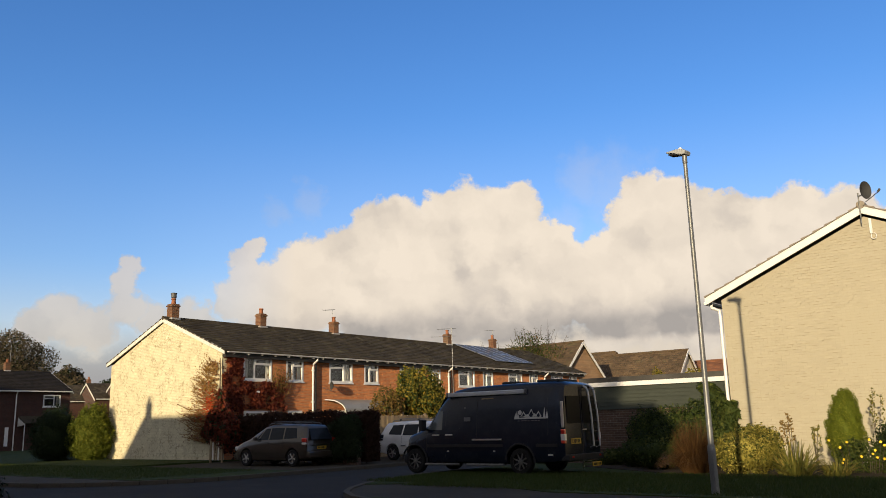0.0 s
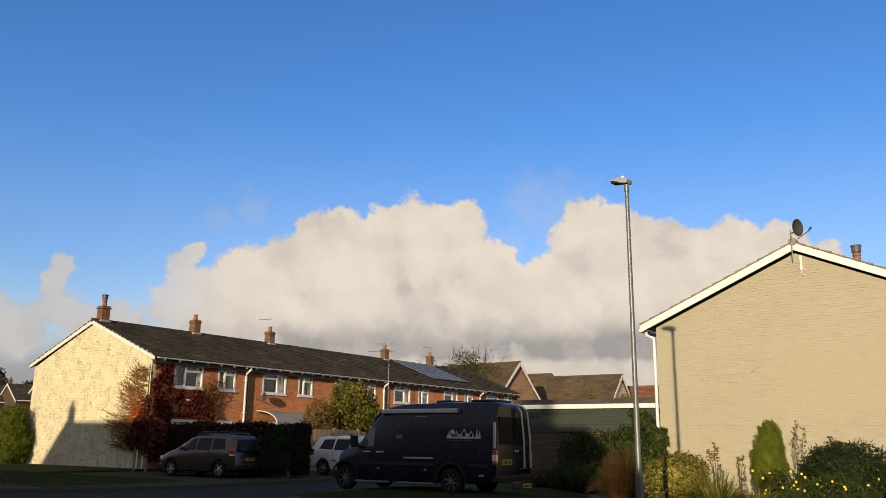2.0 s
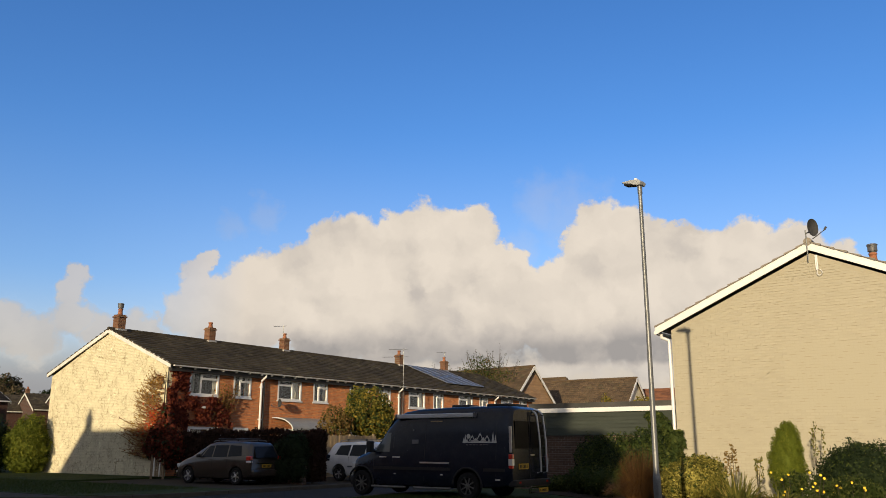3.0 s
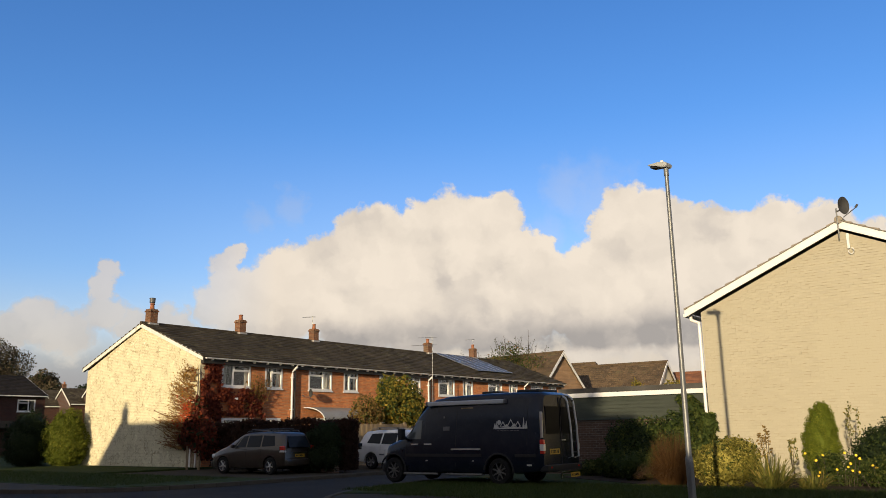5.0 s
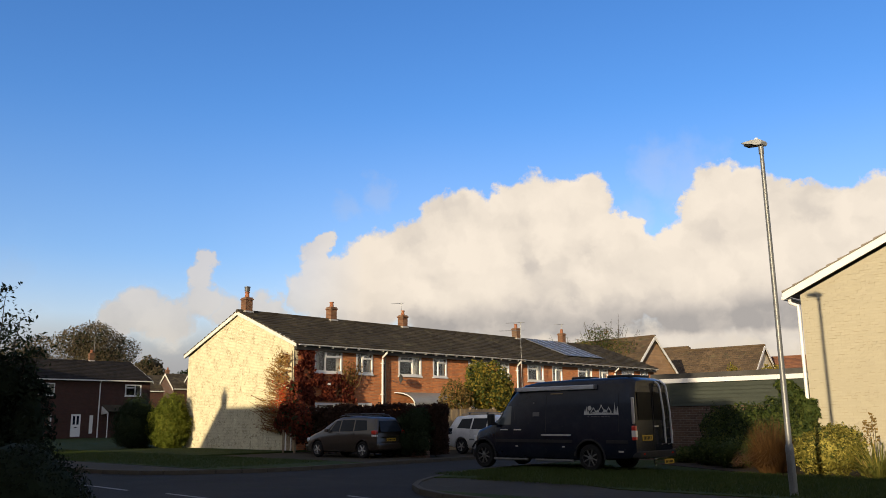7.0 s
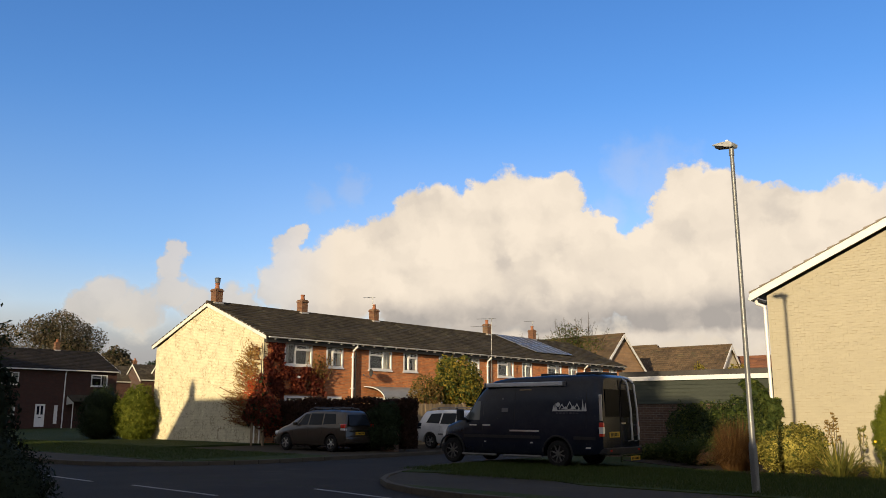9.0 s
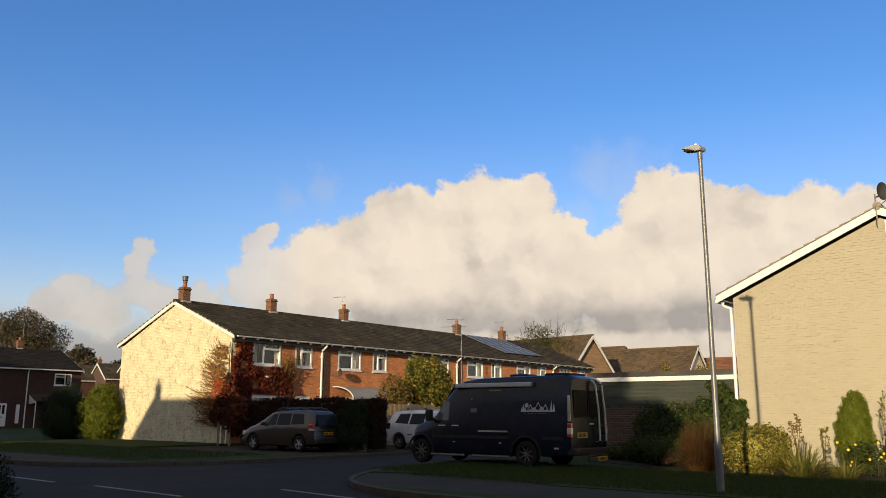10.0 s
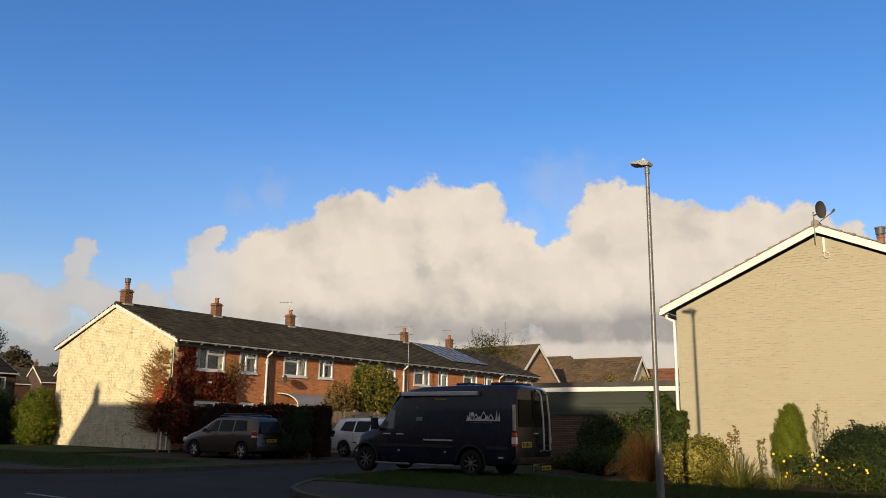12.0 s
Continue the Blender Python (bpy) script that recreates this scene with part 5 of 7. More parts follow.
    for pk, h, w in ((4.28, 0.20, 0.20), (4.52, 0.26, 0.24), (4.74, 0.20, 0.20)):
        decal([(pk - w / 2, z + 0.06), (pk - w / 2 + 0.03, z + 0.06), (pk, z + h - 0.04), (pk + w / 2 - 0.03, z + 0.06), (pk + w / 2, z + 0.06), (pk, z + h)])
    for pk, h, w in ((4.40, 0.13, 0.16), (4.63, 0.15, 0.18), (4.36, 0.09, 0.3)):
        decal([(pk - w / 2, z + 0.055), (pk + w / 2, z + 0.055), (pk + w * 0.15, z + h * 0.75), (pk, z + h)])
    for i in range(7):
        xa = 4.10 + i * 0.105
        decal([(xa, z - 0.055), (xa + (0.075 if i % 3 else 0.05), z - 0.055), (xa + (0.075 if i % 3 else 0.05), z - 0.038), (xa, z - 0.038)], M_GREYPLASTIC)
    for tx, h in ((4.12, 0.12), (4.80, 0.13), (4.02, 0.16), (4.92, 0.30), (5.0, 0.22), (4.07, 0.22)):
        decal([(tx - 0.04, z), (tx + 0.04, z), (tx, z + h)])
    decal([(4.06, z), (4.9, z), (4.86, z + 0.035), (4.5, z + 0.05), (4.1, z + 0.03)])
    decal([(4.16 + 0.06 * math.cos(a), z + 0.17 + 0.06 * math.sin(a)) for a in [i * math.tau / 14 for i in range(14)]])
    return v


camper_van()


def people_carrier(m, mat, label, lamp, bars=True):
    """A compact people carrier; local x runs from the front bumper to the tail."""
    v = thing("people_carrier", m, label, "car", "parked cars")
    B = Body([(0.0, 0.52, 0.30, 0.56, 0.62, 0.44, 0), (0.05, 0.66, 0.22, 0.62, 0.70, 0.56, 0), (0.22, 0.80, 0.20, 0.70, 0.80, 0.68, 0), (0.60, 0.86, 0.20, 0.82, 0.93, 0.74, 0), (1.0, 0.875, 0.20, 0.90, 1.04, 0.74, 0),
              (1.35, 0.88, 0.20, 0.93, 1.27, 0.66, 0), (1.75, 0.88, 0.20, 0.95, 1.49, 0.63, 0), (2.1, 0.88, 0.20, 0.96, 1.565, 0.63, 0), (2.7, 0.88, 0.20, 0.98, 1.59, 0.63, 0),
              (3.5, 0.875, 0.21, 1.0, 1.575, 0.62, 0), (4.05, 0.865, 0.24, 1.0, 1.53, 0.60, 0.0), (4.25, 0.85, 0.28, 1.0, 1.46, 0.58, -0.25), (4.36, 0.80, 0.32, 0.98, 1.38, 0.55, -0.50)])
    WF, WR, r = 0.88, 3.58, 0.315
    add_body(v, B.mesh([(WF, r, 0.375), (WR, r, 0.375)]), mat)
    for x in (WF, WR):
        for s in (-1, 1):
            wheel(v, x, s * 0.775, r, 0.2, 5, s, M_ALU, M_GREYPLASTIC)
    for s in (-1, 1):
        part("front_window", B.patch([(1.62, 1.00), (2.18, 1.00), (2.18, 1.43), (1.90, 1.41)], s), M_CARGLASS, v)
        part("rear_door_window", B.patch([(2.25, 1.00), (3.02, 1.01), (2.98, 1.44), (2.25, 1.44)], s), M_CARGLASS, v)
        part("quarter_window", B.patch([(3.10, 1.02), (3.82, 1.05), (3.66, 1.42), (3.06, 1.44)], s), M_CARGLASS, v)
        part("small_window", B.patch([(1.40, 1.0), (1.55, 1.0), (1.80, 1.36), (1.76, 1.34)], s, n=2), M_CARGLASS, v)
        part("side_moulding", B.patch([(1.35, 0.56), (3.1, 0.56), (3.1, 0.62), (1.35, 0.62)], s, 0.014), M_MPV if mat is M_MPV else M_GREYPLASTIC, v)
        for xa in (2.05, 2.95):
            part("door_handle", B.patch([(xa, 0.90), (xa + 0.2, 0.90), (xa + 0.2, 0.93), (xa, 0.93)], s, 0.03, n=2), mat, v)
        for xa in (1.30, 2.22, 3.06):
            part("seam", B.patch([(xa, 0.30 if xa < 3 else 0.70), (xa + 0.01, 0.30 if xa < 3 else 0.70), (xa + 0.01, 0.97), (xa, 0.97)], s, 0.002, n=1), M_BLACK, v)
        part("mirror", boxes((1.45, 1.60, min(s * 0.87, s * 1.02), max(s * 0.87, s * 1.02), 0.98, 1.12), bevel=0.04), mat, v)
        part("headlamp", boxes((0.10, 0.42, min(s * 0.52, s * 0.80), max(s * 0.52, s * 0.80), 0.58, 0.76), bevel=0.05), M_HEAD, v)
        tl = part("tail_lamp", boxes((4.08, 4.33, min(s * 0.70, s * 0.862), max(s * 0.70, s * 0.862), 0.88, 1.05), bevel=0.04), lamp, v)
        part("clear_band", boxes((4.10, 4.335, min(s * 0.71, s * 0.866), max(s * 0.71, s * 0.866), 0.80, 0.88), bevel=0.02), M_TAILW if lamp is M_TAIL else lamp, tl)
        if bars:
            bm = bmesh.new()
            rod(bm, [(1.95, s * 0.56, 1.55), (2.05, s * 0.56, 1.61), (3.7, s * 0.56, 1.62), (3.8, s * 0.56, 1.55)], 0.018, 8)
            part("roof_rail", bm, M_GREYPLASTIC, v)
    if bars:
        for xa in (2.3, 3.3):
            part("roof_bar", boxes((xa, xa + 0.08, -0.66, 0.66, 1.66, 1.69), bevel=0.01), M_GREYPLASTIC, v)
            for s in (-0.56, 0.56):
                part("bar_foot", boxes((xa + 0.01, xa + 0.07, s - 0.03, s + 0.03, 1.59, 1.66)), M_BLACK, v)
    bm = bmesh.new()
    prism(bm, [(-0.60, 0.0), (0.60, 0.0), (0.50, 0.46), (-0.50, 0.46)], 2, 0.0, 0.012)
    rw = part("rear_window", bm, M_CARGLASS, v)
    rw.matrix_basis = Matrix.Translation((4.375, 0, 0.98)) @ Matrix(((0, -0.45, 0.89, 0), (1, 0, 0, 0), (0, 0.89, 0.45, 0), (0, 0, 0, 1)))
    bm = bmesh.new()
    prism(bm, [(-0.68, 0.0), (0.68, 0.0), (0.56, 0.72), (-0.56, 0.72)], 2, 0.0, 0.012)
    ws = part("windscreen", bm, M_CARGLASS, v)
    ws.matrix_basis = Matrix.Translation((1.06, 0, 1.08)) @ Matrix(((0, 0.85, -0.53, 0), (1, 0, 0, 0), (0, 0.53, 0.85, 0), (0, 0, 0, 1)))
    part("rear_bumper", boxes((4.05, 4.46, -0.80, 0.80, 0.30, 0.56), bevel=0.07), mat, v)
    part("chrome_strip", boxes((4.36, 4.385, -0.55, 0.55, 0.77, 0.80), bevel=0.004), M_CHROME, v)
    part("front_bumper", boxes((-0.05, 0.3, -0.72, 0.72, 0.22, 0.5), bevel=0.08), mat, v)
    number_plate(v, 4.372, -0.26, 0.26, 0.63, 0.74)
    return v


people_carrier(pose(4.12, -1.70, -0.06, 0, 0, 2) @ Matrix.Diagonal((0.96, 0.93, 0.99, 1)), M_MPV, "bronze grey people carrier with roof bars", M_TAIL)
people_carrier(pose(11.85, 3.35, -0.06, 0, 0, 180), M_WHITECAR, "white people carrier beside the hedge", M_CARGLASS)

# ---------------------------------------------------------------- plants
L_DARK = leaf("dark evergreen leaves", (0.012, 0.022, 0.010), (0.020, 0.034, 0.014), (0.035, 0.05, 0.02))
# darker copy of the evergreen leaves; the near shrubs' deep shade is in the colour
L_NEAR_SHADE = leaf("evergreen leaves darkened for shade", (0.008, 0.014, 0.008), (0.012, 0.020, 0.011), (0.018, 0.027, 0.014), rough=0.95, through_light=0.05)
L_GREEN = leaf("green shrub leaves", (0.018, 0.032, 0.010), (0.045, 0.068, 0.017), (0.13, 0.14, 0.035))
L_CONIFER = leaf("yellow green conifer sprays", (0.06, 0.08, 0.012), (0.11, 0.135, 0.018), (0.23, 0.23, 0.034))
L_YELLOW = leaf("yellow variegated leaves", (0.06, 0.060, 0.014), (0.17, 0.15, 0.03), (0.55, 0.46, 0.12))
L_AUTUMN = leaf("autumn tree leaves", (0.10, 0.10, 0.02), (0.20, 0.17, 0.03), (0.38, 0.25, 0.04))
L_BROWN = leaf("brown autumn leaves", (0.12, 0.075, 0.025), (0.20, 0.125, 0.04), (0.30, 0.19, 0.065))
L_RUSSET = leaf("greying autumn leaves", (0.06, 0.05, 0.03), (0.11, 0.085, 0.05), (0.20, 0.155, 0.09))
L_RED = leaf("crimson creeper leaves", (0.055, 0.013, 0.010), (0.12, 0.025, 0.015), (0.30, 0.070, 0.028))
L_COPPER = leaf("copper hedge leaves", (0.028, 0.014, 0.009), (0.042, 0.020, 0.013), (0.065, 0.032, 0.019))
L_STRAW = leaf("dry straw blades", (0.05, 0.024, 0.010), (0.085, 0.042, 0.016), (0.16, 0.085, 0.033))
L_STRAP = leaf("yellowing strap leaves", (0.05, 0.07, 0.016), (0.13, 0.13, 0.03), (0.34, 0.25, 0.07))
L_CREEP = leaf("olive brown creeper leaves", (0.06, 0.05, 0.014), (0.14, 0.085, 0.022), (0.30, 0.13, 0.03))
M_TWIG = surface("olive brown creeper twigs", (0.15, 0.078, 0.026), (0.27, 0.15, 0.05), 0.9, big=4, fine=30, bumps=0.4)
M_FLOWER = surface("yellow petals", (0.80, 0.50, 0.02), (0.95, 0.65, 0.05), 0.6, big=6, fine=40, bumps=0.1)


def leaf_mesh(name, P, Nrm, size, mat, parent, rng, slim=0.5, droop=0.0, label=""):
    """One folded leaf at each place P, facing roughly along Nrm."""
    n = len(P)
    size = size * rng.uniform(0.6, 1.35, (n, 1))
    d = Nrm + rng.normal(0, 0.75, (n, 3))
    d /= np.linalg.norm(d, axis=1, keepdims=True) + 1e-9
    r = rng.normal(0, 1, (n, 3))
    r[:, 2] -= droop
    u = np.cross(d, r)
    u /= np.linalg.norm(u, axis=1, keepdims=True) + 1e-9
    w = np.cross(u, d)
    a = P - u * size * 0.5
    b = P + w * size * slim * 0.5 + d * size * 0.08
    c = P + u * size * 0.5
    e = P - w * size * slim * 0.5 + d * size * 0.08
    V = np.stack([a, b, c, e], 1).reshape(-1, 3)
    F = np.arange(4 * n).reshape(n, 4)
    me = bpy.data.meshes.new(name)
    me.from_pydata(V.tolist(), [], F.tolist())
    me.materials.append(mat)
    ob = new(name, me)
    ob.parent = parent
    ob["kind"] = "stuff"
    if label:
        ob["label"] = label
    return ob


def blobs_points(rng, blobs, n, shell=0.5):
    """Places spread through ellipsoids (x, y, z, rx, ry, rz), thicker near their skins, clumped."""
    vol = np.array([b[3] * b[4] + b[4] * b[5] + b[3] * b[5] for b in blobs])
    pick = rng.choice(len(blobs), n, p=vol / vol.sum())
    B = np.array(blobs)[pick]
    d = rng.normal(0, 1, (n, 3))
    d /= np.linalg.norm(d, axis=1, keepdims=True)
    clump = 1 + 0.10 * np.sin(d[:, 0] * 7 + pick) * np.sin(d[:, 1] * 8 + 2 * pick) + 0.09 * np.sin(d[:, 2] * 11 + d[:, 0] * 9)
    rad = (rng.uniform(0, 1, n) ** (1 / 3) * (1 - shell) + shell * rng.uniform(0.82, 1.04, n)) * clump
    P = B[:, :3] + d * B[:, 3:] * rad[:, None]
    return P, d


def shrub(name, x, y, blobs, n, size, mat, label, cat="shrub", seed=1, stems=5, slim=0.5, shell=0.6, extra=None, core=True, core_size=0.72, group=""):
    h = thing(name, pose(x, y, 0.0), label, cat, group)
    rng = np.random.default_rng(seed)
    P, d = blobs_points(rng, blobs, n, shell)
    keep = P[:, 2] > 0.02
    leaf_mesh("foliage", P[keep], d[keep], size, mat, h, rng, slim)
    if extra:
        m2, n2, f = extra
        P, d = blobs_points(rng, [b[:3] + tuple(v * f for v in b[3:]) for b in blobs], n2, 0.9)
        k = (P[:, 2] > 0.3)
        leaf_mesh("foliage", P[k], d[k], size, m2, h, rng, slim)
    if core:
        bm = bmesh.new()
        for b in blobs:
            r = bmesh.ops.create_icosphere(bm, subdivisions=3, radius=1.0)
            for v in r["verts"]:
                q = v.co.copy()
                k = core_size + 0.10 * noise.noise(q * 2.5 + Vector((b[0], b[1], seed))) + 0.06 * noise.noise(q * 6.0)
                v.co = Vector((b[0] + q.x * b[3] * k, b[1] + q.y * b[4] * k, max(0.0, b[2] + q.z * b[5] * k)))
        part("inner_foliage", bm, mat, h, smooth=True)
    bm = bmesh.new()
    for i in range(stems):
        b = blobs[i % len(blobs)]
        a = rng.uniform(0, math.tau)
        rod(bm, [(0.08 * math.cos(a), 0.08 * math.sin(a), -0.05), (b[0] * 0.5 + 0.1 * math.cos(a), b[1] * 0.5 + 0.1 * math.sin(a), b[2] * 0.6), (b[0] + b[3] * 0.5 * math.cos(a), b[1] + b[4] * 0.5 * math.sin(a), b[2] + b[5] * 0.3)], [0.035, 0.022, 0.008], 6)
    part("stems", bm, M_BARK, h)
    return h


def tree(name, x, y, height, crown, n, size, mat, label, seed=1, trunk=0.14, slim=0.5, shell=0.35, extra=None, group=""):
    """A tapered trunk with limbs that reach into a crown of clumps, with gaps between them."""
    h = thing(name, pose(x, y, 0.0), label, "tree", group)
    rng = np.random.default_rng(seed)
    bm = bmesh.new()
    fork = height * 0.35
    rod(bm, [(0, 0, -0.1), (0.04, 0.02, fork * 0.5), (0, 0, fork), (0.05, -0.04, height * 0.8)], [trunk, trunk * 0.85, trunk * 0.7, trunk * 0.15], 10)
    for b in crown:
        mid = Vector((b[0] * 0.45, b[1] * 0.45, fork + (b[2] - fork) * 0.4))
        rod(bm, [(0, 0, fork * rng.uniform(0.7, 1.0)), mid, (b[0], b[1], b[2]), (b[0] * 1.15, b[1] * 1.15, b[2] + b[5] * 0.8)], [trunk * 0.4, trunk * 0.28, trunk * 0.15, trunk * 0.04], 6)
    part("trunk", bm, M_BARK, h, smooth=True)
    P, d = blobs_points(rng, crown, n, shell)
    leaf_mesh("crown", P, d, size, mat, h, rng, slim)
    if extra:
        m2, n2 = extra
        P, d = blobs_points(rng, crown, n2, shell)
        leaf_mesh("crown", P, d, size, m2, h, rng, slim)
    return h


# conifers by the cream gable
def conifer(x, y, rx, ry, h, mat, label, seed, n=9000, size=0.12):
    blobs = [(0, 0, h * 0.42, rx, ry, h * 0.45), (rx * 0.15, 0, h * 0.62, rx * 0.72, ry * 0.72, h * 0.40), (-rx * 0.25, 0, h * 0.5, rx * 0.75, ry * 0.8, h * 0.42), (0, 0, h * 0.22, rx * 0.92, ry * 0.92, h * 0.26)]
    return shrub("conifer", x, y, blobs, n, size, mat, label, "shrub", seed, slim=0.34, shell=0.85, group="conifers", core_size=0.76)


conifer(-9.6, -0.85, 1.17, 1.12, 2.82, L_CONIFER, "sunlit yellow green conifer beside the cream gable", 3, 20000, 0.13)
conifer(-11.3, -1.9, 1.28, 1.25, 2.85, L_DARK, "dark shaded conifer beside the path", 4, 9000, 0.14)


# creeper on the end house
def creeper():
    h = thing("creeper", Matrix(), "crimson virginia creeper climbing the brick corner", "creeper")
    rng = np.random.default_rng(11)
    pts = []
    for y0, y1, z0, z1, n in ((0.0, 1.15, 2.0, 4.75, 2600), (1.1, 3.0, 2.3, 3.55, 1900), (2.8, 3.8, 2.2, 3.3, 500), (0.0, 1.0, 0.3, 2.2, 900)):
        p = np.stack([rng.uniform(0.02, 0.22, n), rng.uniform(y0, y1, n), rng.uniform(z0, z1, n)], 1)
        f = np.sin(p[:, 1] * 5.0 + 1.0) * np.sin(p[:, 2] * 4.0) + rng.normal(0, 0.5, n)
        pts.append(p[f > -0.02])
    P = np.concatenate(pts)
    leaf_mesh("wall_leaves", P, np.tile((1.0, -0.2, 0.1), (len(P), 1)), 0.15, L_RED, h, rng, 0.75)
    blobs = [(0.5, -0.35, 1.5, 0.75, 0.55, 1.1), (-0.35, -0.3, 1.4, 0.36, 0.25, 0.6), (0.3, -0.2, 2.5, 0.4, 0.3, 0.7), (-0.75, -0.25, 1.25, 0.35, 0.16, 0.3), (1.3, -0.5, 1.2, 0.8, 0.5, 0.8)]
    P, d = blobs_points(rng, blobs, 4400, 0.4)
    leaf_mesh("bush_leaves", P, d, 0.14, L_RED, h, rng, 0.7)
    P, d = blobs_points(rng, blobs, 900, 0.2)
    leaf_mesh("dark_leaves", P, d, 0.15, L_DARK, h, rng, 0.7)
    bm, tips = bmesh.new(), []
    r = random.Random(5)
    part("stem", rod(bmesh.new(), [(0.12, -0.12, 0), (0.10, -0.14, 2.0), (0.02, -0.10, 4.6)], [0.06, 0.045, 0.015], 8), M_BARK, h)
    sprays = []
    for i in range(84):
        z = 0.75 + 3.7 * r.random() ** 1.25
        reach = r.uniform(0.35, 1.0) * (2.9 if z < 2.3 else 3.3 - 0.62 * (z - 0.7))
        rise = r.uniform(0.1, 0.75) * (0.55 if z > 3.4 else 1.0)
        x0 = -0.1 - 0.35 * r.random()
        p = [Vector((x0, -0.10, z))]
        for k in range(8):
            f = (k + 1) / 8
            p.append(Vector((x0 - reach * f ** 0.9 + r.uniform(-0.05, 0.05), -0.10 - 0.28 * r.random() * f, z + rise * f ** 1.8 + r.uniform(-0.05, 0.05))))
        rod(bm, p, [0.036 - 0.0034 * k for k in range(9)], 5)
        sprays += [(q.x, q.y, q.z, k / 8) for k, q in enumerate(p)]
        if r.random() < 0.6:
            b = p[r.randrange(3, 7)]
            q = [b, b + Vector((-0.15, -0.05, 0.16)), b + Vector((-0.24 - 0.2 * r.random(), -0.08, 0.42))]
            rod(bm, q, [0.014, 0.010, 0.004], 5)
            sprays += [(v.x, v.y, v.z, 0.8) for v in q for _ in (0, 1)]
    for i in range(18):
        y, z, lean = r.uniform(2.3, 3.4), r.uniform(2.2, 3.0), r.uniform(0.02, 0.16)
        p = [Vector((0.1, y, z))]
        for k in range(7):
            p.append(p[-1] + Vector((r.uniform(-0.02, 0.03), lean * (1.3 - 0.18 * k) + r.uniform(-0.03, 0.03), r.uniform(0.12, 0.26))))
        rod(bm, p, [0.022 - 0.0025 * k for k in range(8)], 5)
        tips += p[2:]
    part("branch_mass", bm, M_TWIG, h)["kind"] = "stuff"
    T = np.array([tuple(t) for t in tips])
    T = np.repeat(T, 5, 0) + rng.normal(0, 0.05, (len(T) * 5, 3)) * (1, 0.6, 1)
    keep = (T[:, 0] > 0.02) | (T[:, 1] < -0.04)
    k2 = rng.uniform(0, 1, len(T)) < 0.6
    leaf_mesh("branch_leaves", T[keep & k2], np.tile((0.2, -1.0, 0.2), ((keep & k2).sum(), 1)), 0.10, L_CREEP, h, rng, 0.6)
    S = np.array(sprays)
    S = np.repeat(S, 2, 0)
    S[:, :3] += rng.normal(0, 1, (len(S), 3)) * (0.10, 0.05, 0.08)
    S = S[(S[:, 1] < -0.03) & (rng.uniform(0, 1, len(S)) < 1.0 - 0.55 * S[:, 3])]
    heart = np.concatenate([np.array([(-0.5, -0.2, 2.4)]) + rng.normal(0, 1, (520, 3)) * (0.28, 0.06, 0.42), np.full((520, 1), 0.4)], 1)
    S = np.concatenate([S, heart[heart[:, 1] < -0.03]])
    vivid = np.exp(-((S[:, 0] + 0.6) / 0.7) ** 2 - ((S[:, 2] - 2.3) / 0.8) ** 2) > rng.uniform(0, 1, len(S))
    tip = ~vivid & (S[:, 3] + 0.28 * (S[:, 2] - 2.4) > rng.uniform(0.2, 1.1, len(S)))
    for name, pick, mat in (("vivid_leaves", vivid, leaf("scarlet creeper leaves", (0.30, 0.03, 0.015), (0.46, 0.055, 0.02), (0.6, 0.12, 0.03))), ("tip_leaves", tip, leaf("orange creeper leaves", (0.16, 0.09, 0.02), (0.30, 0.15, 0.03), (0.45, 0.27, 0.045))), ("spray_leaves", ~vivid & ~tip, L_RED)):
        leaf_mesh(name, S[pick, :3], np.tile((0.2, -1.0, 0.2), (pick.sum(), 1)), 0.085, mat, h, rng, 0.65)
    return h


creeper()


def hedge(x0, x1, y0, y1, height, mat, n, label, seed, size=0.11):
    h = thing("hedge", Matrix(), label, "hedge")
    rng = np.random.default_rng(seed)
    P = np.stack([rng.uniform(x0, x1, n), rng.uniform(y0, y1, n), rng.uniform(0.05, height, n)], 1)
    # leaves sit at the clipped faces, with a wavy top
    face = rng.integers(0, 4, n)
    wav = 0.07 * np.sin(P[:, 0] * 2.1) + 0.05 * np.sin(P[:, 0] * 5.3 + 1)
    P[face == 0, 1] = y0 + rng.normal(0, 0.05, (face == 0).sum())
    P[face == 1, 2] = height + rng.normal(0, 0.05, (face == 1).sum())
    P[face == 2, 0] = x1 + rng.normal(0, 0.05, (face == 2).sum())
    P[:, 2] = np.maximum(0.03, P[:, 2] + wav * (P[:, 2] > height * 0.7))
    d = np.zeros((n, 3))
    d[face == 0, 1], d[face == 1, 2], d[face == 2, 0] = -1, 1, 1
    leaf_mesh("foliage", P, d, size, mat, h, rng, 0.65)
    part("inner_foliage", boxes((x0 + 0.1, x1 - 0.1, y0 + 0.1, y1 - 0.1, 0.02, height - 0.12), bevel=0.08), mat, h)
    bm = bmesh.new()
    for i in range(int((x1 - x0) / 0.5)):
        x = x0 + 0.25 + i * 0.5
        rod(bm, [(x, (y0 + y1) / 2, -0.05), (x + 0.05, (y0 + y1) / 2 + 0.04, height * 0.8)], [0.03, 0.012], 6)
    part("stems", bm, M_BARK, h)
    return h


hedge(1.35, 9.4, -0.30, 0.45, 1.86, L_COPPER, 19000, "clipped dark copper hedge behind the parked cars", 21)


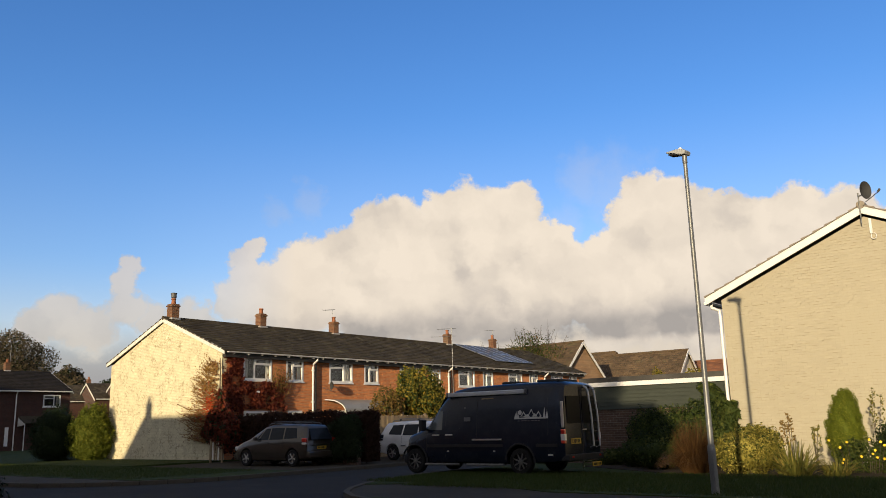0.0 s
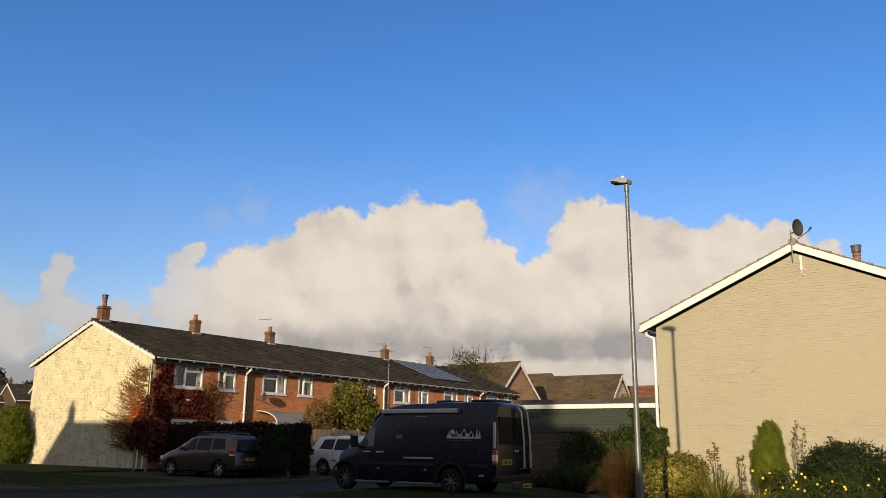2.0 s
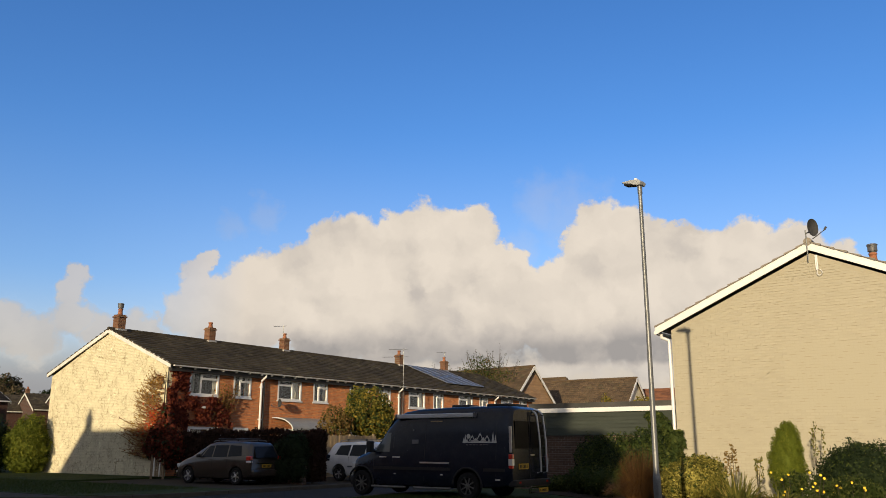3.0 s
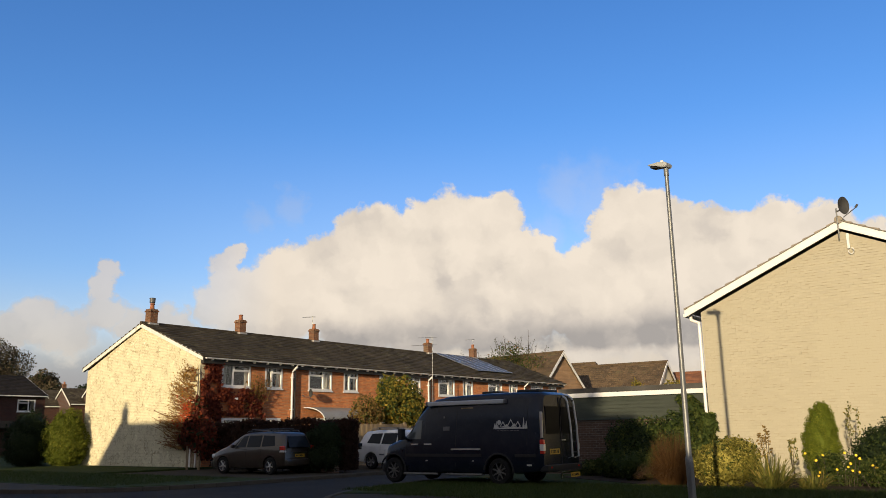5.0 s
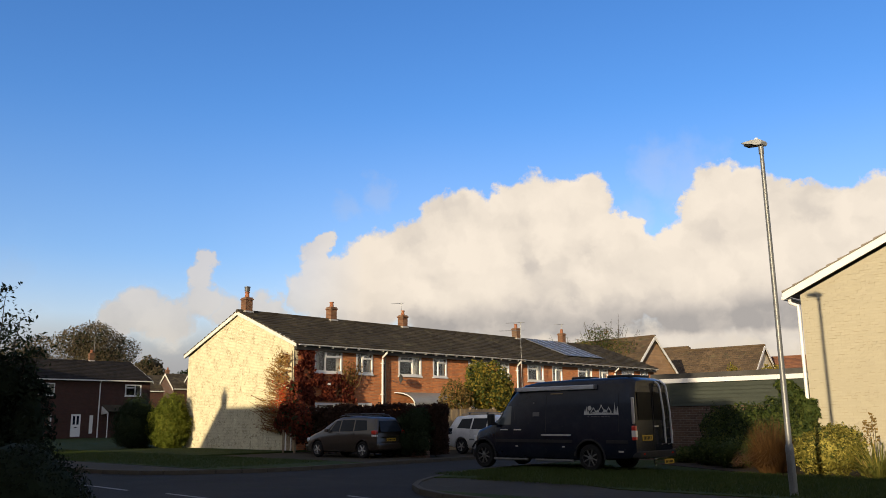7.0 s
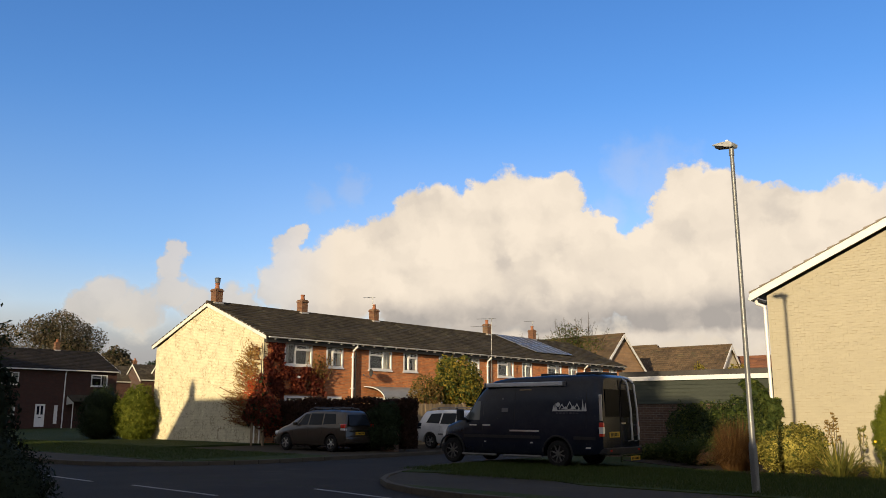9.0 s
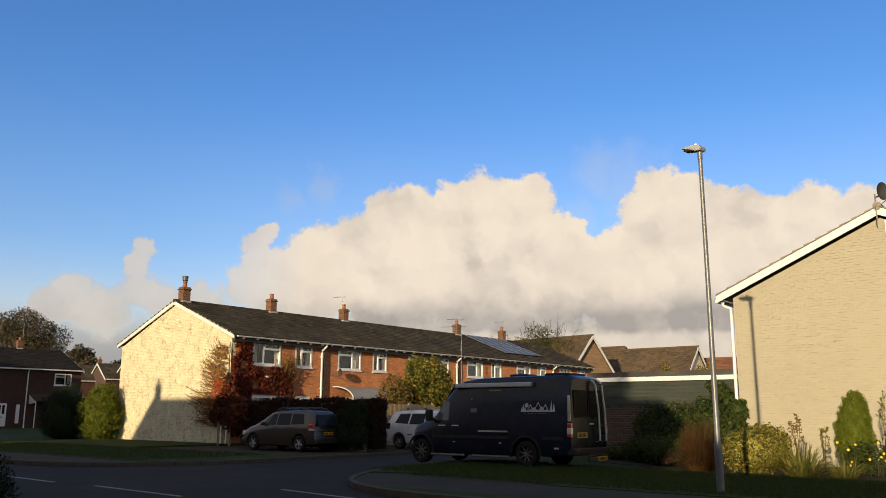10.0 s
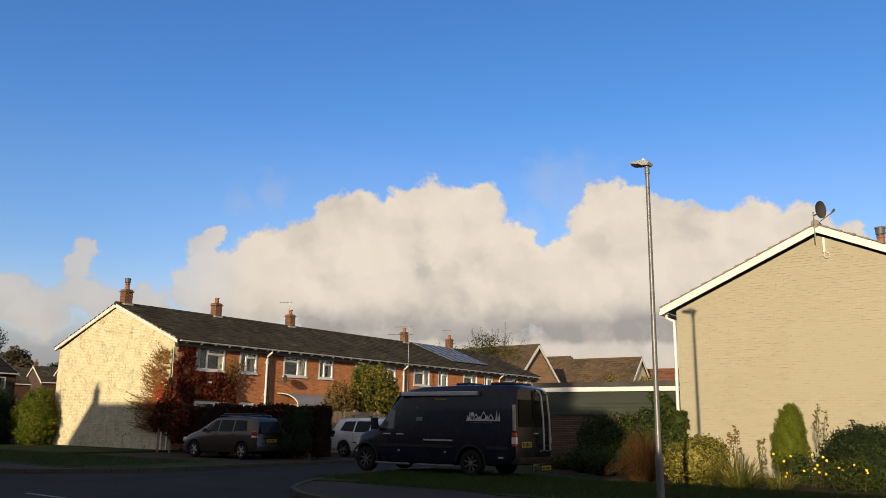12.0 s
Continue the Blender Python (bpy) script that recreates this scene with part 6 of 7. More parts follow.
def low_wall():
    h = thing("garden_wall", Matrix(), "low dark brick garden wall with stone coping", "wall")
    part("brickwork", boxes((6.9, 9.35, -0.72, -0.50, -0.1, 0.66)), M_BRICK_OLD, h)
    for i in range(6):
        part("coping_stone", boxes((6.88 + i * 0.415, 7.28 + i * 0.415, -0.76, -0.46, 0.66, 0.71), bevel=0.01), M_KERB, h)
    return h


low_wall()
shrub("ivy_bush", 8.6, -0.55, [(0.1, 0, 1.1, 0.8, 0.35, 0.75), (-0.7, 0, 0.95, 0.6, 0.35, 0.6), (0.5, -0.2, 0.5, 0.5, 0.3, 0.5), (-1.3, -0.25, 0.55, 0.7, 0.35, 0.6), (-0.3, -0.3, 0.45, 0.7, 0.32, 0.5)], 9000, 0.10, L_DARK, "dark ivy tumbling over the garden wall", seed=33)


def gate():
    h = thing("picket_gate", pose(0.35, -0.75, 0), "small weathered white picket gate at the corner", "gate")
    for i in range(6):
        bm = bmesh.new()
        x = i * 0.13
        prism(bm, [(x, 0.05), (x + 0.08, 0.05), (x + 0.08, 0.78), (x + 0.04, 0.86), (x, 0.78)], 1, 0.0, 0.02)
        part("picket", bm, M_WHITE_OLD if i in (1, 4) else M_TIMBER, h)
    for z in (0.22, 0.62):
        part("rail", boxes((-0.02, 0.76, 0.02, 0.055, z, z + 0.07)), M_TIMBER, h)
    for x in (-0.07, 0.76):
        part("post", boxes((x, x + 0.08, 0.0, 0.08, -0.1, 0.95), bevel=0.008), M_TIMBER, h)
    return h


gate()


def fence_panel():
    h = thing("fence", Matrix(), "pale close-boarded timber garden fence", "fence")
    for i in range(34):
        y = 2.4 + i * 0.152
        part("board", boxes((6.0 + 0.012 * (i % 2), 6.018 + 0.012 * (i % 2), y, y + 0.148, 0.0, 1.80 + 0.02 * math.sin(i * 2.3))), M_TIMBER, h)
    for z in (0.4, 1.4):
        part("rail", boxes((5.93, 5.998, 2.4, 7.6, z, z + 0.08)), M_TIMBER, h)
    for y in (2.4, 4.1, 5.8, 7.5):
        part("post", boxes((5.84, 5.93, y, y + 0.1, -0.1, 1.88), bevel=0.008), M_TIMBER, h)
    return h


fence_panel()
tree("garden_tree", 4.0, 9.2, 4.3, [(0, 0.2, 3.3, 1.1, 1.2, 1.0), (0.2, 0.9, 2.7, 0.9, 0.9, 0.8), (0, -0.9, 2.6, 0.9, 0.9, 0.8), (0.3, 0.2, 2.3, 1.1, 1.4, 0.7), (-0.3, -0.3, 3.7, 0.6, 0.6, 0.6), (0.1, 1.4, 2.2, 0.6, 0.6, 0.7)], 5200, 0.17, L_AUTUMN, "small garden tree turning from green to yellow", 41, extra=(L_GREEN, 3600))
tree("garden_tree", 4.2, 6.6, 3.4, [(0, 0, 2.7, 0.6, 0.6, 0.6), (0, -0.5, 2.3, 0.5, 0.5, 0.5), (0.1, 0.5, 2.2, 0.5, 0.55, 0.6), (0, 0, 1.9, 0.7, 0.8, 0.5)], 1500, 0.14, L_BROWN, "small thin tree with brown autumn leaves", 42, trunk=0.07, extra=(L_GREEN, 500))

# planting in front of the garage and the pale house
flat("flower_bed", [(19.4, 0.9), (19.4, -1.4), (22.2, -3.2), (24.0, -4.4), (27.4, -4.3), (31.5, -3.4), (31.5, 0.38), (23.2, 0.38), (23.2, 0.9)], 0.035, M_SOIL, "bare soil of the planted border", "flower bed", 0.06)
shrub("laurel", 21.6, -0.3, [(-0.75, 0.3, 0.85, 0.6, 0.6, 0.85), (0.1, 0.1, 0.85, 0.75, 0.7, 0.9), (0.95, 0.2, 1.0, 0.7, 0.6, 0.9), (0.5, -0.6, 0.6, 0.7, 0.6, 0.65), (-0.3, -0.6, 0.5, 0.6, 0.5, 0.55)], 15000, 0.09, L_GREEN, "tall green shrubs against the garage", seed=51, extra=(L_DARK, 4500, 1.0))
shrub("climber", 23.05, 0.2, [(0.0, 0.1, 1.2, 0.45, 0.3, 0.7), (-0.3, 0.3, 1.9, 0.35, 0.2, 0.4), (0.15, -0.2, 0.7, 0.5, 0.4, 0.7), (-0.5, 0.4, 2.25, 0.3, 0.15, 0.15), (0.3, 0.0, 1.5, 0.25, 0.2, 0.35)], 3600, 0.14, L_GREEN, "leafy climber growing up the downpipe", "climber", 52)
shrub("bush", 20.2, -0.6, [(-0.3, 0.3, 0.22, 0.6, 0.5, 0.3), (0.9, -0.6, 0.4, 0.6, 0.6, 0.42), (1.9, -1.5, 0.4, 0.6, 0.6, 0.45)], 6500, 0.08, L_GREEN, "low green bushes along the border", seed=53)
shrub("golden_bush", 25.05, -3.55, [(0, 0, 0.55, 0.62, 0.6, 0.6), (-0.35, -0.1, 0.5, 0.45, 0.5, 0.5), (0.35, 0.1, 0.62, 0.45, 0.5, 0.5), (0.1, 0.2, 0.8, 0.4, 0.4, 0.4)], 9000, 0.075, L_YELLOW, "golden variegated bush in the sun", seed=54, extra=(L_GREEN, 1500, 0.93))


def fountain_grass(name, x, y, n, height, spread, mat, label, seed, width=0.012, arch=0.5, dome=False):
    h = thing(name, pose(x, y, 0.03), label, "grass")
    rng = random.Random(seed)
    V, F = [], []
    for i in range(n):
        a, r0 = rng.uniform(0, math.tau), 0.38 * spread * math.sqrt(rng.random())
        out, hh = spread * rng.uniform(0.1, 1.05), height * rng.uniform(0.45, 1.1)
        cx, cy = r0 * math.cos(a), r0 * math.sin(a)
        b = len(V)
        sx, sy = -math.sin(a + 0.6) * width, math.cos(a + 0.6) * width
        for k in range(6):
            f = k / 5
            ro = out * f ** (1.15 if arch > 1 else 1.6)
            z = hh * (1.5 * f - 1.25 * (out / spread) * f * f) if dome else hh * (math.sin(min(1.0, f * (1.1 + arch * 0.4)) * math.pi / 2) - arch * 0.55 * f ** 3 * (out / spread))
            t = 1 - 0.8 * f
            V += [(cx + math.cos(a) * ro - sx * t, cy + math.sin(a) * ro - sy * t, z), (cx + math.cos(a) * ro + sx * t, cy + math.sin(a) * ro + sy * t, z)]
        F += [(b + 2 * k, b + 2 * k + 1, b + 2 * k + 3, b + 2 * k + 2) for k in range(5)]
    ob = raw("blade_mass", V, F, mat, h)
    ob["kind"] = "stuff"
    return h


fountain_grass("pampas_grass", 23.7, -3.6, 3600, 0.95, 0.74, L_STRAW, "clump of rust brown ornamental grass", 61, 0.006, 1.2, dome=True)
fountain_grass("strap_leaf_plant", 26.2, -4.0, 190, 0.62, 0.8, L_STRAP, "clump of yellowing strap-shaped leaves", 62, 0.022, 1.2, dome=True)
fountain_grass("strap_leaf_plant", 25.9, -3.4, 130, 0.68, 0.7, L_STRAP, "clump of yellowing strap-shaped leaves", 63, 0.022, 1.2, dome=True)
fountain_grass("strap_leaf_plant", 27.0, -3.8, 120, 0.42, 0.6, L_STRAP, "low clump of yellowing strap leaves", 64, 0.020, 1.2, dome=True)


def seed_stalks(x, y, n, height, label, seed, mat):
    h = thing("seed_stalks", pose(x, y, 0), label, "dry stems")
    r = random.Random(seed)
    tips = []
    for i in range(n):
        a = r.uniform(0, math.tau)
        hh = height * r.uniform(0.75, 1.05)
        lean = r.uniform(0.02, 0.22)
        p = [(0.06 * math.cos(a), 0.06 * math.sin(a), 0), (lean * 0.4 * math.cos(a), lean * 0.4 * math.sin(a), hh * 0.5), (lean * math.cos(a), lean * math.sin(a), hh)]
        part("stalk", rod(bmesh.new(), p, [0.010, 0.008, 0.004], 5), M_BARK, h)
        tips += [(p[2][0] + r.gauss(0, 0.03), p[2][1] + r.gauss(0, 0.03), hh - 0.45 * hh * r.random() ** 1.5) for _ in range(36)]
    T = np.array(tips)
    leaf_mesh("seed_head_mass", T, np.tile((0, -1.0, 0.3), (len(T), 1)), 0.07, mat, h, np.random.default_rng(seed), 0.5)
    return h


seed_stalks(25.85, -3.0, 4, 1.5, "tall dry flower stems with brown seed heads", 71, L_BROWN)
seed_stalks(26.35, -2.9, 3, 1.2, "tall dry flower stems with pale leaves", 73, L_STRAP)
seed_stalks(27.35, -1.2, 3, 1.95, "pale upright dry flower stems", 72, L_STRAP)
# clipped conifer and round shrub before the pale wall
shrub("conifer", 26.74, -1.5, [(0, 0, 0.88, 0.44, 0.44, 0.80), (0.05, 0, 1.34, 0.33, 0.33, 0.60), (0.08, 0, 1.60, 0.19, 0.19, 0.38), (0, 0, 0.52, 0.37, 0.37, 0.50)], 36000, 0.05, leaf("bright conifer sprays", (0.07, 0.095, 0.012), (0.125, 0.155, 0.020), (0.25, 0.26, 0.035)), "clipped egg-shaped green conifer before the pale gable", seed=8, slim=0.34, shell=0.9, group="conifers", core_size=0.84)
shrub("round_shrub", 28.55, -1.6, [(0, 0, 0.72, 1.05, 0.9, 0.78), (-0.5, 0, 0.65, 0.65, 0.7, 0.62), (0.55, 0, 0.6, 0.7, 0.7, 0.62), (-0.1, 0, 0.95, 0.7, 0.7, 0.52)], 13000, 0.075, L_DARK, "large dense dark green rounded shrub", seed=81, extra=(L_GREEN, 2600, 1.02))
shrub("low_shrub", 30.3, -1.7, [(0, 0, 0.5, 0.6, 0.6, 0.55), (-0.4, -0.2, 0.4, 0.5, 0.5, 0.45)], 3500, 0.08, L_BROWN, "low reddish brown shrub in the border", seed=82)


def daisies(x, y, n, label, seed, height):
    h = thing("flower_clump", pose(x, y, 0), label, "flowers")
    rng = np.random.default_rng(seed)
    P, d = blobs_points(rng, [(0, 0, height * 0.5, 0.55, 0.4, height * 0.5), (0.5, 0.1, height * 0.4, 0.5, 0.4, height * 0.4)], 2400, 0.5)
    k = P[:, 2] > 0.02
    leaf_mesh("foliage", P[k], d[k], 0.09, L_GREEN, h, rng, 0.35)
    r = random.Random(seed)
    bm = lathe(bmesh.new(), [(0.008, 0.0), (0.028, 0.010), (0.030, 0.014), (0.010, 0.018)], 9)
    f0 = part("flower", bm, M_FLOWER, h)
    for i in range(n):
        f = f0 if i == 0 else new("flower", f0.data)
        f.parent = h
        a = r.uniform(0, math.tau)
        px_, pz = r.uniform(-0.6, 1.0), height * r.uniform(0.25, 0.98)
        py = -0.42 + 0.2 * r.random()
        f.matrix_basis = pose(px_, py, pz, 70 + r.uniform(-25, 25), r.uniform(-20, 20), r.uniform(-40, 40))
        part("flower_stem", rod(bmesh.new(), [(px_ * 0.7, py * 0.5, 0), (px_, py, pz)], [0.006, 0.004], 5), M_BARK, h)
    return h


daisies(27.25, -2.6, 16, "clump of yellow daisies in the border", 91, 0.82)
daisies(28.4, -3.0, 7, "clump of yellow daisies in the border", 92, 0.75)

# dark shrubs and trees towards the road end


def shoot_shrub():
    h = shrub("tall_shrub", 18.0, -19.35, [(-0.7, -0.3, 1.0, 0.9, 0.8, 1.0), (0.15, 0.2, 0.9, 0.62, 0.6, 0.95), (-0.5, -0.2, 1.95, 0.8, 0.7, 0.65), (0.3, 0.28, 1.9, 0.5, 0.5, 0.6), (-1.7, -0.8, 1.5, 0.9, 0.8, 1.4), (0.7, 0.5, 1.25, 0.42, 0.4, 0.95)], 19000, 0.085, L_NEAR_SHADE, "tall dark evergreen shrub with bare top shoots", seed=101, core_size=0.6)
    r = random.Random(8)
    for (x, y, z0, z1) in ((-0.12, 0.0, 1.9, 3.38), (0.12, 0.15, 1.8, 3.45), (-0.8, -0.3, 2.1, 2.95), (0.5, 0.4, 1.7, 2.65), (0.35, 0.3, 2.0, 3.0), (-0.2, 0.1, 1.9, 2.8), (0.2, 0.3, 1.9, 2.75), (-0.6, -0.2, 2.0, 2.85), (0.68, 0.5, 1.7, 2.45), (0.0, 0.2, 2.0, 2.9), (-0.4, -0.1, 2.1, 3.05)):
        p = [Vector((x, y, z0))]
        for k in range(6):
            p.append(Vector((x + 0.08 * (k + 1) / 6 * r.uniform(0.5, 1.5), y + 0.06 * (k + 1) / 6, z0 + (z1 - z0) * (k + 1) / 6)))
        part("shoot", rod(bmesh.new(), p, [0.018, 0.016, 0.014, 0.012, 0.009, 0.006, 0.004], 6), M_BARK, h)
        T = []
        for q in p[1:]:
            for _ in range(22):
                T.append((q.x + r.gauss(0, 0.13), q.y + r.gauss(0, 0.1), q.z + r.gauss(0, 0.07)))
        T += [(p[-1].x + r.gauss(0, 0.12), p[-1].y + r.gauss(0, 0.1), p[-1].z + r.gauss(0, 0.03)) for _ in range(26)]
        leaf_mesh("shoot_leaves", np.array(T), np.tile((0, 0, 1.0), (len(T), 1)), 0.085, L_DARK, h, np.random.default_rng(3), 0.4)


shoot_shrub()
shrub("near_hedge", 22.75, -20.9, [(0.30, 0.30, 0.55, 0.72, 0.7, 0.66), (-0.6, -0.1, 0.58, 0.9, 0.9, 0.68), (-1.5, -0.4, 0.58, 0.9, 0.9, 0.68)], 60000, 0.04, L_NEAR_SHADE, "rounded dark clipped bush beside the near footpath", seed=111, core_size=0.93, shell=0.95)

# ---------------------------------------------------------------- farther houses and trees
LEFT_WINS = [(12.9, 14.5, 3.75, 4.8, "left"), (5.0, 6.5, 3.75, 4.8, "left"), (0.5, 2.0, 3.75, 4.8, "right"), (12.6, 14.4, 1.0, 2.2, "left"), (4.6, 6.4, 1.0, 2.2, "left")]


def left_terrace():
    y0, ln = -8.0, 23.4
    h = plain_house("brick_house", pose(-43, y0, 0), ln, 9.0, 5.25, 7.2, M_BRICK_SHADE, M_TILE_SHADE, "red brick house beyond the path, its shade put into the colour", chim=(19.5,), wins=[(a - y0, b - y0, c, d, s) for a, b, c, d, s in LEFT_WINS], group="houses beyond the path")
    part("downpipe", rod(bmesh.new(), [(0.3, 18.5, 5.05), (0.08, 18.5, 4.8), (0.08, 18.5, 0)], 0.055, 8), M_WHITE, h)
    d = part("front_door", boxes((0.004, 0.05, 16.1, 16.95, 0.15, 2.1), bevel=0.01), M_WHITE, h, "white panelled front door")
    for ya in (16.25, 16.58):
        part("door_glazing", boxes((0.05, 0.058, ya, ya + 0.2, 1.2, 1.95)), M_CARGLASS, d)
    part("letter_box", boxes((0.05, 0.062, 16.4, 16.65, 0.9, 0.97)), M_BLACK, d)
    part("side_light", boxes((0.004, 0.04, 17.75, 18.05, 0.4, 2.0)), M_WHITE, h)
    bm = bmesh.new()
    prism(bm, [(0.0, 2.95), (1.3, 2.35), (1.3, 2.27), (0.0, 2.85)], 1, 18.8, 20.7)
    part("porch_roof", bm, M_TILE, h)
    for ya in (18.8, 20.66):
        bm = bmesh.new()
        prism(bm, [(0.0, 2.85), (1.3, 2.27), (1.3, 2.17), (0.0, 2.05)], 1, ya, ya + 0.04)
        part("porch_side", bm, M_WHITE, h)
        part("porch_post", boxes((1.22, 1.3, ya, ya + 0.06, 0, 2.2)), M_WHITE, h)
    part("aerial_pole", rod(bmesh.new(), [(-4.5, 19.75, 8.0), (-4.5, 19.75, 9.6)], 0.025, 6), M_STEEL, h)
    return h


left_terrace()
flat("path", [(-45, -7.6), (-2, -10.2), (-2, -9.2), (-45, -5.4)], 0.022, M_PAVE, "pale footpath crossing the lawn", "path", 0.02)
# roofs seen in the gap beyond the conifers
for i, (x, y) in enumerate(((-54.5, 27.5), (-59.5, 27.0), (-64.5, 25.5))):
    plain_house("brick_house", pose(x, y, 0, 0, 0, -14), 16, 7.5, 5.4 - 0.12 * i, 7.15, M_BRICK_SHADE, M_TILE, "distant brick house with white bargeboards", chim=(4.0,), group="distant houses beyond the gable")

# steep brown roofs behind the garage
M_STONE = brickwork("brown brick gable", (0.30, 0.18, 0.10), (0.22, 0.13, 0.075), (0.30, 0.25, 0.19), 0, blot=0.4)
M_RENDER = surface("pale rendered gable", (0.62, 0.55, 0.40), (0.72, 0.64, 0.48), 0.9, big=1.0, fine=20, bumps=0.3)


def steep_house(m, length, depth, eave, ridge, mat, roof, label, barge=True, hip=0.0):
    """Steep gabled house: ridge along local x, the gable at local x = 0 faces +x."""
    h = thing("steep_house", m, label, "house", "steep-roofed houses behind")
    bm = bmesh.new()
    prism(bm, [(-depth / 2, -0.1), (depth / 2, -0.1), (depth / 2, eave), (0, ridge - 0.1), (-depth / 2, eave)], 0, -length, -0.05 - hip)
    part("house_body", bm, mat, h)
    if hip:
        part("house_end", boxes((-0.06 - hip, -0.05, -depth / 2, depth / 2, -0.1, eave)), mat, h)
        bm = bmesh.new()
        lo = eave - 0.3 * (ridge - eave) / (depth / 2)
        q = [bm.verts.new(p) for p in ((0.2, -depth / 2 - 0.3, lo), (0.2, depth / 2 + 0.3, lo), (0.2 - hip, 0, ridge), (-0.1 - hip, 0, lo))]
        for f in ((0, 1, 2), (0, 2, 3), (1, 3, 2), (0, 3, 1)):
            bm.faces.new([q[k] for k in f])
        part("hip_slope", bm, roof, h)
    for s in (-1, 1):
        bm = bmesh.new()
        n, ye = 16, s * (depth / 2 + 0.3)
        ze = eave - 0.3 * (ridge - eave) / (depth / 2)
        rnd = random.Random(s)
        for c in range(n):
            f0, f1 = c / n, min(1, (c + 1.1) / n)
            k = int(length / 0.4)
            for i in range(k):
                xa, xb = 0.2 - (length + 0.2) * i / k, 0.2 - (length + 0.2) * (i + 1) / k + 0.008
                l = rnd.uniform(0, 0.015)
                if hip:
                    if xb > 0.2 - hip * f0:
                        continue
                    xa = min(xa, 0.2 - hip * f0)
                q = [(xa, ye * (1 - f0), ze + (ridge - ze) * f0 + 0.06 + l), (xb, ye * (1 - f0), ze + (ridge - ze) * f0 + 0.06 + l), (xb, ye * (1 - f1), ze + (ridge - ze) * f1 + 0.02), (xa, ye * (1 - f1), ze + (ridge - ze) * f1 + 0.02)]
                lo = [(xa, ye * (1 - f0), ze + (ridge - ze) * f0), (xb, ye * (1 - f0), ze + (ridge - ze) * f0)]
                t, b = [bm.verts.new(p) for p in q], [bm.verts.new(p) for p in lo]
                bm.faces.new(t), bm.faces.new((b[0], b[1], t[1], t[0]))
        ob = part("roof_slope", bm, roof, h)
        if not barge:
            continue
        bm = bmesh.new()
        prism(bm, [(ye, ze - 0.22), (ye, ze + 0.05), (0, ridge + 0.07), (0, ridge - 0.25)], 0, 0.16, 0.21)
        part("bargeboard", bm, M_WHITE, h)
    part("ridge_tiles", rod(bmesh.new(), [(0.2 - hip, 0, ridge + 0.03), (-length, 0, ridge + 0.03)], 0.12, 8), roof, h)
    return h


steep_house(pose(-4.3, 42.0, 0, 0, 0, -7), 9.0, 6.6, 4.9, 8.25, M_STONE, M_TILE_BROWN, "brown brick house with steep gable and white bargeboards")
steep_house(pose(-6.6, 58.3, 0), 12.0, 6.8, 5.0, 8.5, M_TILE_BROWN, M_TILE_BROWN, "brown tiled house with steep roof behind the terrace", False, hip=2.8)
steep_house(pose(1.3, 52.0, 0), 9.0, 6.0, 4.6, 7.62, M_RENDER, M_TILE_BROWN, "pale rendered gable under steep brown tiles")
steep_house(pose(6.6, 56.5, 0), 8.0, 6.0, 4.8, 6.75, M_BRICK_X, M_TILE_RED, "low red brown tiled roof behind the garage")


# trees in the distance
def far_tree(name, x, y, h, r, n, mat, label, seed, size=0.5, extra=None, twigs=0):
    rnd = random.Random(seed)
    crown = []
    for i in range(11):
        a, q = rnd.uniform(0, math.tau), r * 0.62 * math.sqrt(rnd.random())
        z = h * rnd.uniform(0.45, 0.86)
        crown.append((q * math.cos(a), q * math.sin(a), z, r * rnd.uniform(0.30, 0.46), r * rnd.uniform(0.30, 0.46), h * rnd.uniform(0.10, 0.17)))
    crown.append((0, 0, h * 0.88, r * 0.3, r * 0.3, h * 0.12))
    ob = tree(name, x, y, h, crown, n, size, mat, label, seed, trunk=0.3, shell=0.35, extra=extra, group="distant trees")
    if twigs:
        bm, tips = bmesh.new(), []
        for i in range(twigs):
            b = crown[i % len(crown)]
            p = Vector((b[0], b[1], b[2])) + Vector((rnd.gauss(0, b[3] * 0.5), rnd.gauss(0, b[4] * 0.5), 0))
            q = p + Vector((rnd.gauss(0, 0.35) + p.x * 0.18, rnd.gauss(0, 0.35) + p.y * 0.18, b[5] * rnd.uniform(0.9, 1.9)))
            rod(bm, [p, (p + q) / 2 + Vector((rnd.gauss(0, 0.06), rnd.gauss(0, 0.06), 0)), q], [0.03, 0.02, 0.008], 5)
            tips += [tuple(p + (q - p) * rnd.uniform(0.4, 1.05) + Vector((rnd.gauss(0, 0.1), rnd.gauss(0, 0.1), 0))) for _ in range(9)]
        part("twig_mass", bm, M_BARK, ob)["kind"] = "stuff"
        leaf_mesh("twig_leaves", np.array(tips), np.tile((0, 0, 1.0), (len(tips), 1)), size * 0.8, mat, ob, np.random.default_rng(seed), 0.5)
    return ob


far_tree("far_tree", -76, 24.5, 14.6, 6.4, 15000, L_RUSSET, "large autumn tree behind the brick houses", 121, 0.28, extra=(L_DARK, 2500))
far_tree("far_tree", -82, 20.0, 13.0, 5.6, 13000, L_RUSSET, "large autumn tree behind the brick houses", 122, 0.28, extra=(L_DARK, 2500))
far_tree("far_tree", -71, 29.5, 10.0, 3.4, 5000, L_RUSSET, "large autumn tree behind the brick houses", 123, 0.4, extra=(L_DARK, 1200))
far_tree("far_tree", -85, 44.0, 9.4, 3.6, 3500, L_DARK, "dark tree beyond the distant roofs", 124, 0.5)
